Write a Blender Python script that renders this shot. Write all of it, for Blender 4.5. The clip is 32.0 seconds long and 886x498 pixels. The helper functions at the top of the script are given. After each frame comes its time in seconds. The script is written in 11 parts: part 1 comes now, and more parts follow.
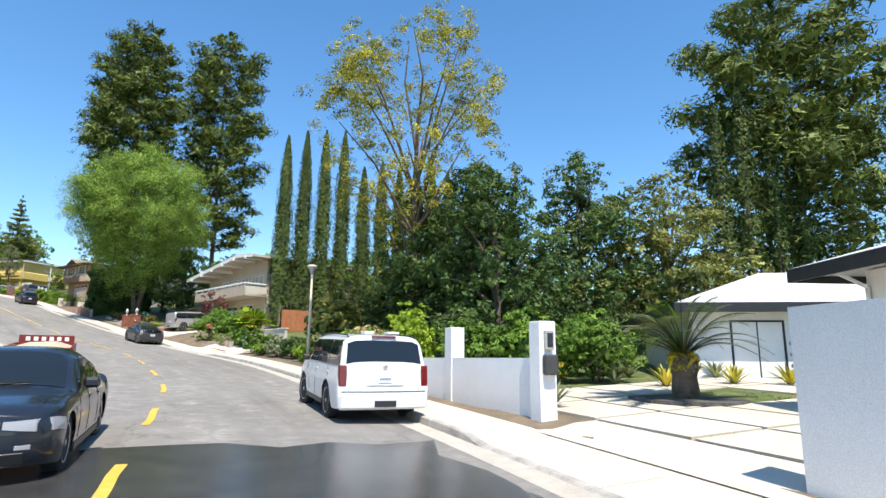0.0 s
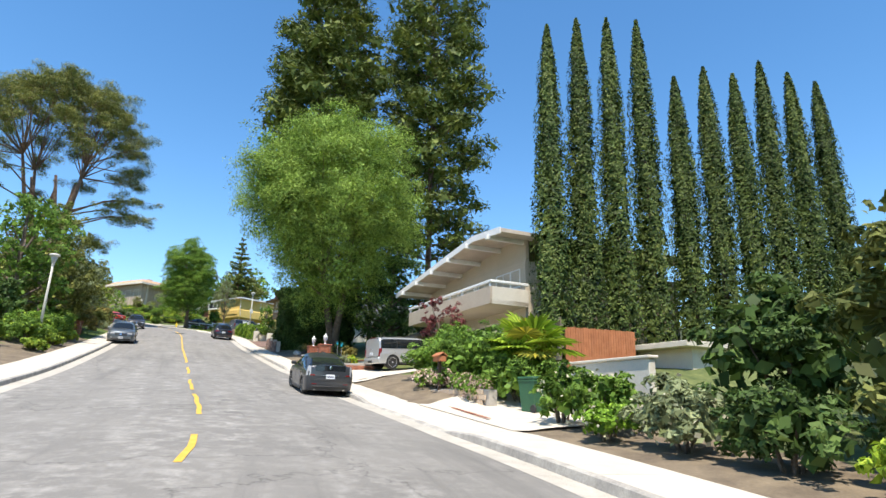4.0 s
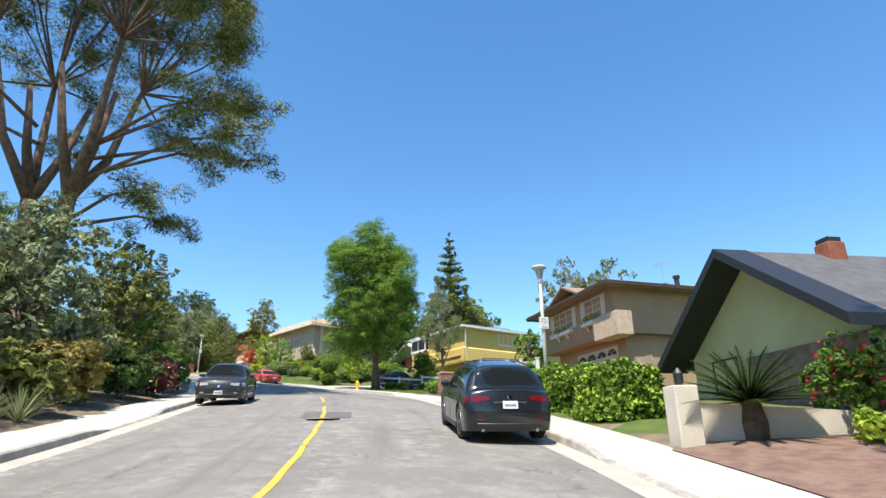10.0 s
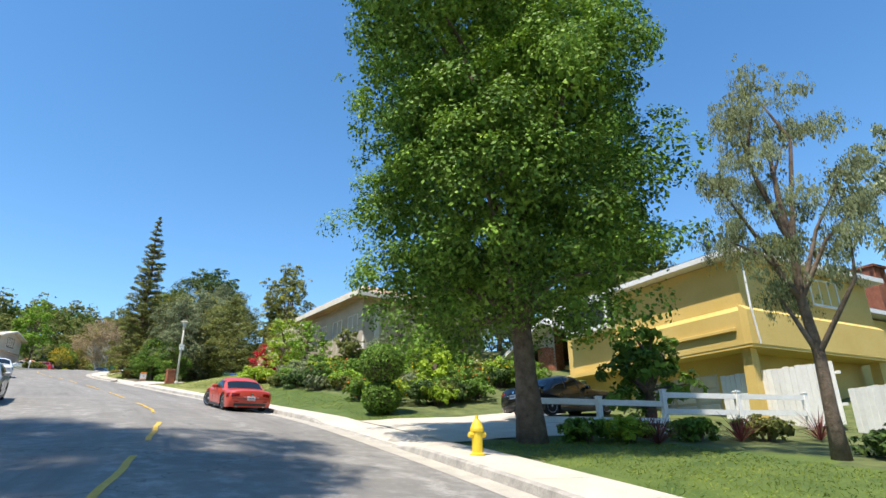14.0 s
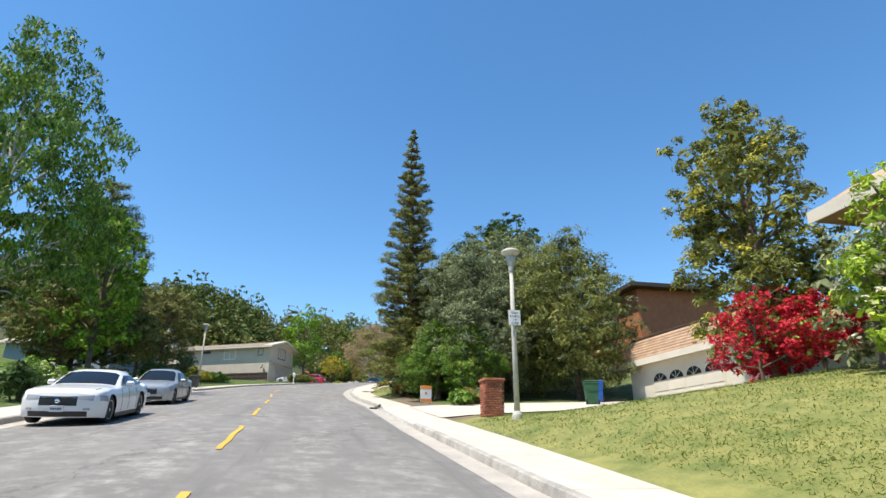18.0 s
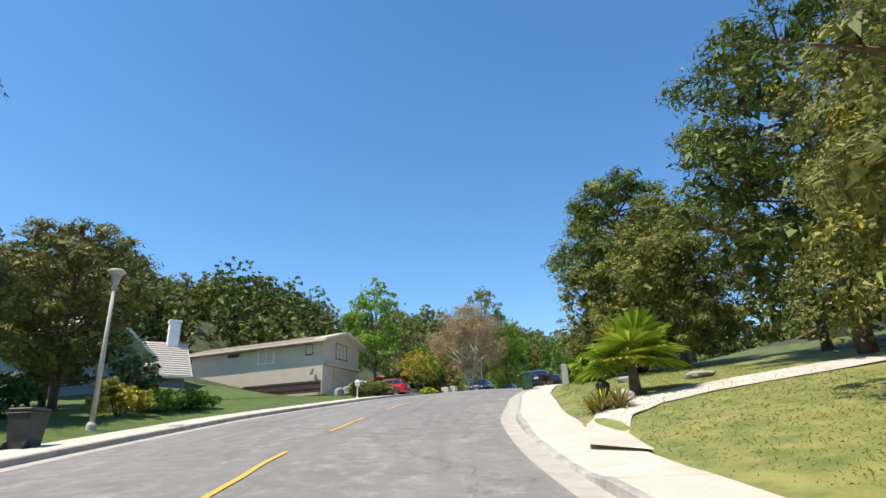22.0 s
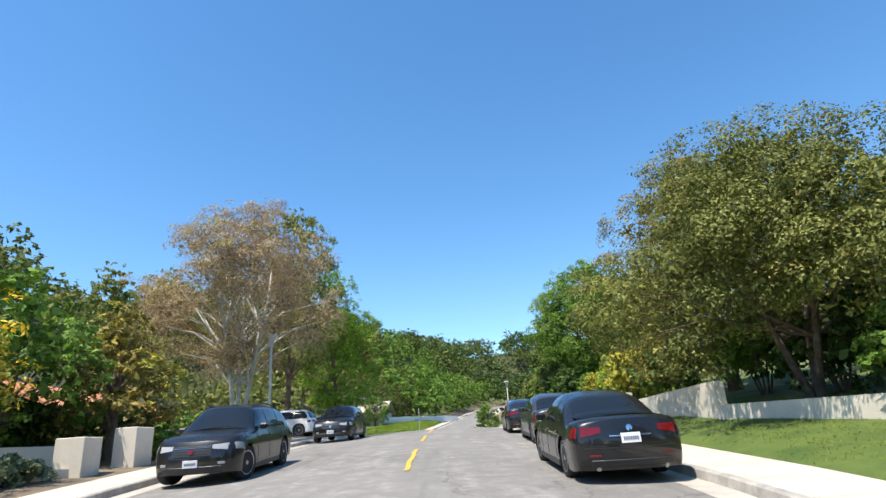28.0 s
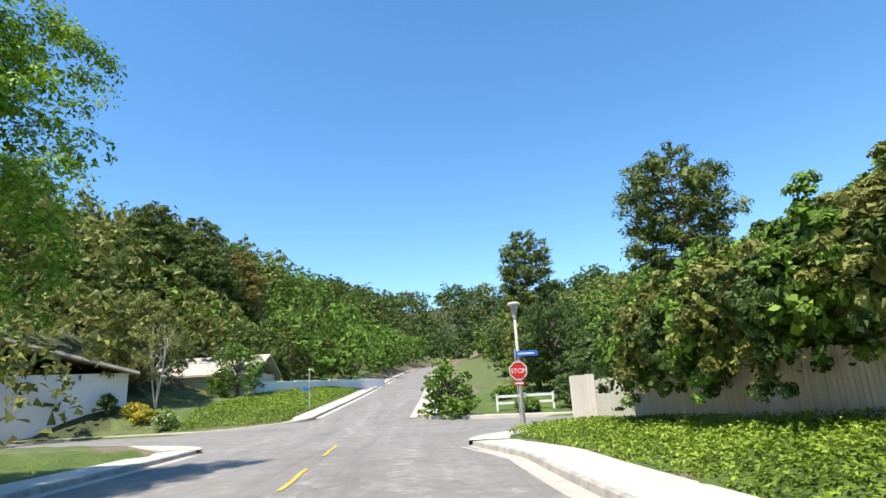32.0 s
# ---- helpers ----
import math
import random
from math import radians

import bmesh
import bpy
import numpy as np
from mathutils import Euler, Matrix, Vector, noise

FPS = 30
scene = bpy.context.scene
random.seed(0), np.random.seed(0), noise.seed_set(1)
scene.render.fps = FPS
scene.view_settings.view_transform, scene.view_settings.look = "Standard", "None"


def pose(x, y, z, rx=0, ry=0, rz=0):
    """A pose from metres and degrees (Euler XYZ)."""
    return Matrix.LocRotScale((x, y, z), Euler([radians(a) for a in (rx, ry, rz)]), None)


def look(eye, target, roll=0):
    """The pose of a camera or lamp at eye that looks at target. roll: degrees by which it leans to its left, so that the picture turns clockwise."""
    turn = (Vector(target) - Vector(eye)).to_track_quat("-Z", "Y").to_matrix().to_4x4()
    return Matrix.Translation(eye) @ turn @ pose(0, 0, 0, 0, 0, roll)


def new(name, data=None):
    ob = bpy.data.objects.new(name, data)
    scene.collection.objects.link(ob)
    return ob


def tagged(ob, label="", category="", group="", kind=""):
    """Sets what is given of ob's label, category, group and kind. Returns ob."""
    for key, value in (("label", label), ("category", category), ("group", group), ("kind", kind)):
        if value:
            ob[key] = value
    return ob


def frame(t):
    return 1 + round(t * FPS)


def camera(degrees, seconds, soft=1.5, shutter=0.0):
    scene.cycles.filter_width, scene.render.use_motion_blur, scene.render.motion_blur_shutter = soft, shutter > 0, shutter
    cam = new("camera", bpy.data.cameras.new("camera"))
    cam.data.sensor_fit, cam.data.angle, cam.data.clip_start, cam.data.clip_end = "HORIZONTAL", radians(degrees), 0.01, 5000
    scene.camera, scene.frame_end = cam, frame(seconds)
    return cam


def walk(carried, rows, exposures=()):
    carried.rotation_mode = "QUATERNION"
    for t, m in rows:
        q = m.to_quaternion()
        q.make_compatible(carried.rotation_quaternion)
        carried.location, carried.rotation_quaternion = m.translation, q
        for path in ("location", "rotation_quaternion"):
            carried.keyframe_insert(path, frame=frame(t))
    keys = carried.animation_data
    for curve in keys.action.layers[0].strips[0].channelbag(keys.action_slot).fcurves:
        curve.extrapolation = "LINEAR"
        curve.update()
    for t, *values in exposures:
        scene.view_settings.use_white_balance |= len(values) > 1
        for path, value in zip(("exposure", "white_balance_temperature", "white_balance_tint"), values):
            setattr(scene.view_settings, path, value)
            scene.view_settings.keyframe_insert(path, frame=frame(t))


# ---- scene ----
cam = camera(76.0, 32.0)
METRES, EYE = 278.0, 1.45
ROWS = [
    (0.0, 0.0, 0.0, 0.0, -0.1, 11.05, -0.51),
    (0.5, -0.0029, 0.0117, 0.0, 2.36, 11.52, -0.55),
    (1.0, -0.0069, 0.0227, 0.0001, 5.31, 11.94, -0.68),
    (1.5, -0.0116, 0.0332, 0.0005, 8.46, 12.35, -0.84),
    (2.0, -0.0166, 0.0438, 0.0008, 11.31, 12.74, -1.07),
    (2.5, -0.0214, 0.0546, 0.0012, 14.51, 13.57, -1.47),
    (4.5, -0.0465, 0.1014, 0.004, 22.0, 15.36, -1.15),
    (5.0, -0.0556, 0.1132, 0.005, 24.64, 15.72, -0.9),
    (5.5, -0.0657, 0.1248, 0.0063, 27.48, 16.08, -0.7),
    (6.0, -0.0764, 0.1363, 0.0075, 30.24, 16.48, -0.53),
    (6.5, -0.0878, 0.1478, 0.009, 32.63, 16.98, -0.35),
    (7.0, -0.0996, 0.1595, 0.0107, 34.64, 17.37, -0.08),
    (7.5, -0.1114, 0.1714, 0.0125, 36.17, 17.91, -0.01),
    (8.0, -0.1229, 0.1829, 0.0147, 37.26, 18.31, 0.13),
    (8.5, -0.1346, 0.1943, 0.0167, 38.1, 18.72, 0.29),
    (9.0, -0.1461, 0.2054, 0.0187, 38.69, 19.09, 0.38),
    (9.5, -0.1573, 0.2167, 0.0208, 39.18, 19.38, 0.53),
    (10.0, -0.1686, 0.2277, 0.0231, 39.54, 19.51, 0.7),
    (10.5, -0.1805, 0.2387, 0.0251, 39.72, 19.88, 0.91),
    (11.0, -0.192, 0.2494, 0.0273, 40.0, 20.04, 0.83),
    (11.5, -0.2032, 0.2602, 0.0297, 40.41, 20.05, 0.7),
    (12.0, -0.2145, 0.271, 0.0319, 40.71, 20.09, 0.71),
    (12.5, -0.226, 0.2818, 0.0339, 41.23, 20.06, 0.76),
    (13.0, -0.2379, 0.2921, 0.036, 42.36, 19.98, 0.71),
    (13.5, -0.2508, 0.3016, 0.0379, 44.2, 19.92, 0.69),
    (14.0, -0.2644, 0.3099, 0.0399, 46.74, 19.9, 0.66),
    (14.5, -0.2788, 0.3173, 0.042, 49.89, 19.92, 0.52),
    (15.0, -0.2938, 0.3234, 0.0441, 53.41, 19.97, 0.32),
    (15.5, -0.3087, 0.3283, 0.0462, 57.07, 19.95, 0.18),
    (17.5, -0.3703, 0.3409, 0.0546, 69.35, 20.03, -0.2),
    (18.0, -0.386, 0.3428, 0.0567, 71.61, 20.04, 0.01),
    (18.5, -0.4015, 0.3447, 0.0589, 73.52, 20.09, 0.19),
    (19.0, -0.4169, 0.3463, 0.0611, 74.99, 20.07, 0.48),
    (19.5, -0.432, 0.3476, 0.0631, 76.15, 20.03, 0.82),
    (20.0, -0.4473, 0.3492, 0.0651, 77.3, 20.01, 1.01),
    (20.5, -0.4625, 0.3504, 0.0671, 78.1, 20.0, 1.31),
    (21.0, -0.4775, 0.3515, 0.069, 78.73, 20.04, 1.58),
    (21.5, -0.4922, 0.3527, 0.071, 79.07, 19.99, 1.85),
    (22.0, -0.5069, 0.3542, 0.0731, 79.18, 20.02, 2.12),
    (22.5, -0.5215, 0.3559, 0.075, 78.93, 19.96, 2.52),
    (23.0, -0.5361, 0.358, 0.077, 78.52, 20.02, 2.87),
    (23.5, -0.5504, 0.3601, 0.079, 77.86, 20.13, 3.15),
    (24.0, -0.5647, 0.3627, 0.0811, 76.92, 20.28, 3.33),
    (24.5, -0.5786, 0.3656, 0.0833, 75.51, 20.31, 3.33),
    (27.0, -0.6432, 0.3897, 0.0928, 65.02, 19.94, 3.97),
    (27.5, -0.6582, 0.3968, 0.0947, 63.38, 19.57, 3.81),
    (28.0, -0.6744, 0.4049, 0.0965, 61.87, 19.21, 3.66),
    (28.5, -0.6915, 0.4139, 0.0982, 60.46, 18.75, 3.51),
    (29.0, -0.709, 0.4236, 0.0998, 59.18, 18.25, 3.38),
    (29.5, -0.7268, 0.4337, 0.1014, 58.14, 17.67, 3.28),
    (30.0, -0.7444, 0.4436, 0.1027, 57.32, 17.16, 3.26),
    (30.5, -0.7615, 0.4534, 0.1039, 56.55, 16.57, 3.2),
    (31.0, -0.7778, 0.4631, 0.1048, 55.82, 15.99, 3.16),
    (31.5, -0.7935, 0.4727, 0.1055, 55.22, 15.44, 3.15),
    (32.0, -0.8086, 0.482, 0.1061, 54.73, 14.89, 3.21),
]
walk(cam, [(t, pose(METRES * x, METRES * y, EYE + METRES * z, 90 + pitch, roll, yaw)) for t, x, y, z, yaw, pitch, roll in ROWS],
     exposures=[(0.0, 0.58), (5.0, 0.61), (7.5, 0.67), (9.0, 0.77), (10.5, 0.61), (13.0, 0.52), (15.0, 0.57), (18.0, 0.43), (20.0, 0.40), (23.0, 0.33), (26.0, 0.43), (27.5, 0.53), (29.0, 0.71), (30.5, 0.75), (32.0, 0.67)])

# ---- light ----
SUN_FROM = Vector((0.13, -0.46, 1.0)).normalized()
world = bpy.data.worlds.new("sky")
scene.world = world
world.use_nodes = True
wn = world.node_tree
sky = wn.nodes.new("ShaderNodeTexSky")
sky.sky_type, sky.sun_disc = "NISHITA", False
sky.sun_elevation = math.asin(SUN_FROM.z)
sky.sun_rotation = math.atan2(SUN_FROM.x, SUN_FROM.y)
sky.altitude, sky.air_density, sky.dust_density, sky.ozone_density = 250, 1.0, 0.15, 1.6
wn.nodes["Background"].inputs[1].default_value = 0.166
deep = wn.nodes.new("ShaderNodeHueSaturation")
deep.inputs["Saturation"].default_value = 1.24
deep.inputs["Hue"].default_value = 0.497
wn.links.new(sky.outputs[0], deep.inputs["Color"])
wn.links.new(deep.outputs[0], wn.nodes["Background"].inputs[0])
sun = new("sun", bpy.data.lights.new("sun", "SUN"))
sun.data.energy, sun.data.angle, sun.data.color = 5.0, radians(0.53), (1.0, 0.93, 0.82)
sun.matrix_basis = look(SUN_FROM * 100, (0, 0, 0))

# ---- materials ----


def nodes_of(name):
    m = bpy.data.materials.new(name)
    m.use_nodes = True
    return m, m.node_tree, m.node_tree.nodes["Principled BSDF"]


def noise_tex(nt, scale, detail=4.0, rough=0.55, vec=None):
    n = nt.nodes.new("ShaderNodeTexNoise")
    n.inputs["Scale"].default_value, n.inputs["Detail"].default_value, n.inputs["Roughness"].default_value = scale, detail, rough
    if vec is not None:
        nt.links.new(vec, n.inputs["Vector"])
    return n


def ramp(nt, fac, stops):
    r = nt.nodes.new("ShaderNodeValToRGB")
    while len(r.color_ramp.elements) < len(stops):
        r.color_ramp.elements.new(0.5)
    for e, (p, c) in zip(r.color_ramp.elements, stops):
        e.position, e.color = p, (*c, 1)
    nt.links.new(fac, r.inputs[0])
    return r


def mixc(nt, fac, a, b, mode="MIX"):
    m = nt.nodes.new("ShaderNodeMix")
    m.data_type, m.blend_type = "RGBA", mode
    if isinstance(fac, float):
        m.inputs[0].default_value = fac
    else:
        nt.links.new(fac, m.inputs[0])
    for sock, v in ((m.inputs[6], a), (m.inputs[7], b)):
        if isinstance(v, tuple):
            sock.default_value = (*v, 1)
        else:
            nt.links.new(v, sock)
    return m.outputs[2]


def surf(name, a, b, scale=6.0, rough=0.8, bump=0.3, fine=60.0, metal=0.0, var=0.06, coat=0.0, dist=0.01):
    """Two colours mixed by coarse and fine noise, with relief, a small shift per object."""
    m, nt, p = nodes_of(name)
    geo = nt.nodes.new("ShaderNodeNewGeometry")
    n1 = noise_tex(nt, scale, 5, 0.6, geo.outputs["Position"])
    n2 = noise_tex(nt, fine, 3, 0.6, geo.outputs["Position"])
    r = ramp(nt, n1.outputs[0], [(0.32, a), (0.68, b)])
    f = ramp(nt, n2.outputs[0], [(0.3, (0.80, 0.80, 0.80)), (0.7, (1.12, 1.12, 1.12))])
    col = mixc(nt, 0.8, r.outputs[0], f.outputs[0], "MULTIPLY")
    info = nt.nodes.new("ShaderNodeObjectInfo")
    hsv = nt.nodes.new("ShaderNodeHueSaturation")
    mr = nt.nodes.new("ShaderNodeMapRange")
    mr.inputs[3].default_value, mr.inputs[4].default_value = 1 - var, 1 + var
    nt.links.new(info.outputs["Random"], mr.inputs[0])
    nt.links.new(mr.outputs[0], hsv.inputs["Value"])
    nt.links.new(col, hsv.inputs["Color"])
    nt.links.new(hsv.outputs[0], p.inputs["Base Color"])
    p.inputs["Roughness"].default_value, p.inputs["Metallic"].default_value = rough, metal
    p.inputs["Coat Weight"].default_value = coat
    if bump:
        bp = nt.nodes.new("ShaderNodeBump")
        bp.inputs["Strength"].default_value, bp.inputs["Distance"].default_value = bump, dist
        nt.links.new(n2.outputs[0], bp.inputs["Height"])
        nt.links.new(bp.outputs[0], p.inputs["Normal"])
    return m


def leafy(name, dark, light, tip=None, back=0.25, rough=0.6):
    """Leaves: colour by island and by place in the crown, light passing through."""
    m, nt, p = nodes_of(name)
    geo = nt.nodes.new("ShaderNodeNewGeometry")
    n1 = noise_tex(nt, 0.55, 3, 0.6, geo.outputs["Position"])
    add = nt.nodes.new("ShaderNodeMath")
    add.operation = "MULTIPLY_ADD"
    add.inputs[1].default_value = 0.6
    nt.links.new(geo.outputs["Random Per Island"], add.inputs[0])
    sc = nt.nodes.new("ShaderNodeMath")
    sc.operation = "MULTIPLY_ADD"
    sc.inputs[1].default_value, sc.inputs[2].default_value = 0.9, -0.25
    nt.links.new(n1.outputs[0], sc.inputs[0])
    nt.links.new(sc.outputs[0], add.inputs[2])
    dark, light, tip = (tuple(v * k for v, k in zip(c, (1.03, 0.98, 0.74))) if c else c for c in (dark, light, tip))
    stops = [(0.05, tuple(0.6 * v for v in dark)), (0.62, light)]
    if tip:
        stops.append((0.92, tip))
    r = ramp(nt, add.outputs[0], stops)
    info = nt.nodes.new("ShaderNodeObjectInfo")
    hsv = nt.nodes.new("ShaderNodeHueSaturation")
    mr = nt.nodes.new("ShaderNodeMapRange")
    mr.inputs[3].default_value, mr.inputs[4].default_value = 0.88, 1.14
    nt.links.new(info.outputs["Random"], mr.inputs[0])
    nt.links.new(mr.outputs[0], hsv.inputs["Value"])
    nt.links.new(r.outputs[0], hsv.inputs["Color"])
    nt.links.new(hsv.outputs[0], p.inputs["Base Color"])
    p.inputs["Roughness"].default_value = rough
    p.inputs["Specular IOR Level"].default_value = 0.22
    tr = nt.nodes.new("ShaderNodeBsdfTranslucent")
    nt.links.new(hsv.outputs[0], tr.inputs[0])
    mx = nt.nodes.new("ShaderNodeMixShader")
    mx.inputs[0].default_value = back
    nt.links.new(p.outputs[0], mx.inputs[1])
    nt.links.new(tr.outputs[0], mx.inputs[2])
    nt.links.new(mx.outputs[0], nt.nodes["Material Output"].inputs[0])
    return m


def paint(name, c, rough=0.25, metal=0.0, coat=0.7):
    m, nt, p = nodes_of(name)
    geo = nt.nodes.new("ShaderNodeNewGeometry")
    n1 = noise_tex(nt, 1.6, 4, 0.6, geo.outputs["Position"])
    dust = ramp(nt, n1.outputs[0], [(0.35, c), (0.85, tuple(v * 0.9 + 0.005 for v in c))])
    nt.links.new(dust.outputs[0], p.inputs["Base Color"])
    rr = ramp(nt, n1.outputs[0], [(0.3, (rough,) * 3), (0.8, (rough + 0.12,) * 3)])
    nt.links.new(rr.outputs[0], p.inputs["Roughness"])
    p.inputs["Metallic"].default_value, p.inputs["Coat Weight"].default_value = metal, coat
    p.inputs["Coat Roughness"].default_value = 0.05
    p.inputs["Specular IOR Level"].default_value = 0.3
    return m


def glassy(name, c, rough=0.04):
    m, nt, p = nodes_of(name)
    p.inputs["Base Color"].default_value = (*c, 1)
    p.inputs["Roughness"].default_value, p.inputs["Specular IOR Level"].default_value = rough, 0.6
    return m


def asphalt_material():
    m, nt, p = nodes_of("asphalt")
    uv = nt.nodes.new("ShaderNodeUVMap")
    geo = nt.nodes.new("ShaderNodeNewGeometry")
    st = nt.nodes.new("ShaderNodeMapping")
    st.inputs["Scale"].default_value = (0.07, 1.1, 1.0)
    nt.links.new(uv.outputs[0], st.inputs[0])
    streak = noise_tex(nt, 1.0, 6, 0.65, st.outputs[0])
    patch = noise_tex(nt, 0.35, 6, 0.68, geo.outputs["Position"])
    worn = noise_tex(nt, 2.2, 6, 0.75, geo.outputs["Position"])
    grain = noise_tex(nt, 130, 2, 0.6, geo.outputs["Position"])
    a = ramp(nt, patch.outputs[0], [(0.3, (0.172, 0.160, 0.143)), (0.7, (0.235, 0.218, 0.194))])
    b = ramp(nt, streak.outputs[0], [(0.38, (0.0, 0.0, 0.0)), (0.66, (1.0, 1.0, 1.0))])
    w = ramp(nt, worn.outputs[0], [(0.46, (0.0, 0.0, 0.0)), (0.66, (1.0, 1.0, 1.0))])
    both = mixc(nt, 1.0, b.outputs[0], w.outputs[0], "MULTIPLY")
    c1 = mixc(nt, both, a.outputs[0], (0.39, 0.365, 0.328))
    d = ramp(nt, streak.outputs[0], [(0.24, (0.72, 0.72, 0.73)), (0.42, (1.0, 1.0, 1.0))])
    c2 = mixc(nt, 1.0, c1, d.outputs[0], "MULTIPLY")
    g = ramp(nt, grain.outputs[0], [(0.3, (0.72, 0.72, 0.72)), (0.7, (1.2, 1.2, 1.2))])
    c3 = mixc(nt, 0.7, c2, g.outputs[0], "MULTIPLY")
    cr = nt.nodes.new("ShaderNodeTexVoronoi")
    cr.feature = "DISTANCE_TO_EDGE"
    cr.inputs["Scale"].default_value = 0.16
    wob = noise_tex(nt, 1.2, 4, 0.6, geo.outputs["Position"])
    vm = nt.nodes.new("ShaderNodeVectorMath")
    vm.operation = "MULTIPLY_ADD"
    vm.inputs[1].default_value = (1.6, 1.6, 1.6)
    nt.links.new(wob.outputs["Color"], vm.inputs[0])
    nt.links.new(geo.outputs["Position"], vm.inputs[2])
    nt.links.new(vm.outputs[0], cr.inputs["Vector"])
    ck = ramp(nt, cr.outputs["Distance"], [(0.0, (0.42, 0.42, 0.42)), (0.005, (1.0, 1.0, 1.0))])
    c4 = mixc(nt, 0.75, c3, ck.outputs[0], "MULTIPLY")
    nt.links.new(c4, p.inputs["Base Color"])
    p.inputs["Roughness"].default_value = 0.86
    bp = nt.nodes.new("ShaderNodeBump")
    bp.inputs["Strength"].default_value, bp.inputs["Distance"].default_value = 0.5, 0.008
    nt.links.new(grain.outputs[0], bp.inputs["Height"])
    nt.links.new(bp.outputs[0], p.inputs["Normal"])
    return m


ASPHALT = asphalt_material()
TAR = surf("fresh_tar", (0.10, 0.098, 0.094), (0.15, 0.146, 0.138), 1.5, 0.85, 0.4, 90)
DARKGLOSS = surf("dark_glossy_asphalt", (0.035, 0.035, 0.036), (0.06, 0.058, 0.055), 2.0, 0.22, 0.15, 60)
CONCRETE = surf("walk_concrete", (0.50, 0.44, 0.355), (0.60, 0.535, 0.44), 1.2, 0.9, 0.25, 45)
GUTTER = surf("gutter_concrete", (0.38, 0.345, 0.29), (0.50, 0.455, 0.385), 2.0, 0.9, 0.3, 40)
KERBM = surf("kerb_concrete", (0.27, 0.25, 0.22), (0.48, 0.44, 0.38), 2.4, 0.9, 0.4, 30)
YELLOW = surf("road_yellow", (0.64, 0.38, 0.04), (0.74, 0.47, 0.08), 5.0, 0.75, 0.3, 70)
BRUSH = surf("dry_brush", (0.03, 0.042, 0.016), (0.075, 0.085, 0.03), 0.3, 0.95, 0.8, 3.0, dist=0.1)
HERBS = surf("low_green_herbs", (0.05, 0.075, 0.018), (0.15, 0.17, 0.05), 1.4, 0.95, 0.8, 9)
SOIL = surf("dry_soil", (0.12, 0.09, 0.06), (0.22, 0.17, 0.11), 1.5, 0.95, 0.6, 20)
LAWN = surf("lawn_ground", (0.050, 0.090, 0.012), (0.105, 0.145, 0.022), 1.1, 0.9, 0.6, 30)
DRYLAWN = surf("dry_lawn_ground", (0.12, 0.15, 0.03), (0.28, 0.26, 0.075), 1.6, 0.9, 0.6, 25)
BARK = surf("bark", (0.09, 0.065, 0.045), (0.20, 0.15, 0.11), 5.0, 0.95, 0.9, 22, dist=0.03)
BARKRED = surf("pine_bark", (0.10, 0.06, 0.04), (0.24, 0.15, 0.10), 3.0, 0.95, 0.9, 18, dist=0.03)
PALEBARK = surf("pale_bark", (0.42, 0.38, 0.32), (0.60, 0.56, 0.50), 4.0, 0.85, 0.5, 20)
WHITE = surf("white_render", (0.80, 0.79, 0.77), (0.86, 0.85, 0.83), 1.0, 0.85, 0.15, 60)
WHITEWOOD = surf("white_painted_wood", (0.74, 0.73, 0.70), (0.82, 0.81, 0.79), 3.0, 0.6, 0.15, 40)
TAN = surf("tan_stucco", (0.39, 0.255, 0.15), (0.45, 0.305, 0.185), 0.8, 0.92, 0.4, 50)
BEIGE = surf("beige_stucco", (0.50, 0.425, 0.32), (0.56, 0.48, 0.37), 0.7, 0.92, 0.4, 50)
CREAM = surf("cream_stucco", (0.60, 0.54, 0.44), (0.68, 0.62, 0.52), 0.9, 0.9, 0.35, 50)
PALEYEL = surf("pale_yellow_stucco", (0.60, 0.49, 0.24), (0.66, 0.55, 0.29), 0.9, 0.9, 0.35, 50)
GOLD = surf("golden_stucco", (0.62, 0.43, 0.12), (0.68, 0.49, 0.16), 0.8, 0.9, 0.35, 50)
TAUPE = surf("taupe_stucco", (0.42, 0.34, 0.26), (0.47, 0.39, 0.30), 0.8, 0.9, 0.4, 50)
BLUEGREY = surf("blue_grey_siding", (0.22, 0.26, 0.28), (0.27, 0.31, 0.33), 0.8, 0.85, 0.3, 40)
DARKROOF = surf("charcoal_shingle", (0.075, 0.075, 0.08), (0.12, 0.12, 0.125), 2.0, 0.9, 0.6, 25)
GREYROOF = surf("light_grey_shingle", (0.50, 0.49, 0.48), (0.60, 0.59, 0.57), 2.0, 0.9, 0.5, 25)
BROWNROOF = surf("brown_shake", (0.20, 0.14, 0.10), (0.33, 0.24, 0.17), 2.0, 0.9, 0.6, 20)
PINKROOF = surf("terracotta_shake", (0.42, 0.27, 0.17), (0.56, 0.39, 0.26), 2.0, 0.9, 0.6, 18)
TILEROOF = surf("orange_clay_tile", (0.42, 0.16, 0.07), (0.55, 0.24, 0.11), 3.0, 0.85, 0.5, 18)
PALEROOF = surf("pale_tile", (0.50, 0.42, 0.34), (0.58, 0.50, 0.42), 2.0, 0.9, 0.5, 18)
DARKWOOD = surf("dark_brown_timber", (0.045, 0.028, 0.018), (0.075, 0.048, 0.032), 3.0, 0.7, 0.4, 30)
BROWNWOOD = surf("weathered_timber", (0.20, 0.155, 0.11), (0.30, 0.24, 0.17), 3.0, 0.85, 0.5, 25)
REDWOOD = surf("redwood_boards", (0.38, 0.13, 0.05), (0.48, 0.18, 0.075), 3.0, 0.8, 0.4, 25)
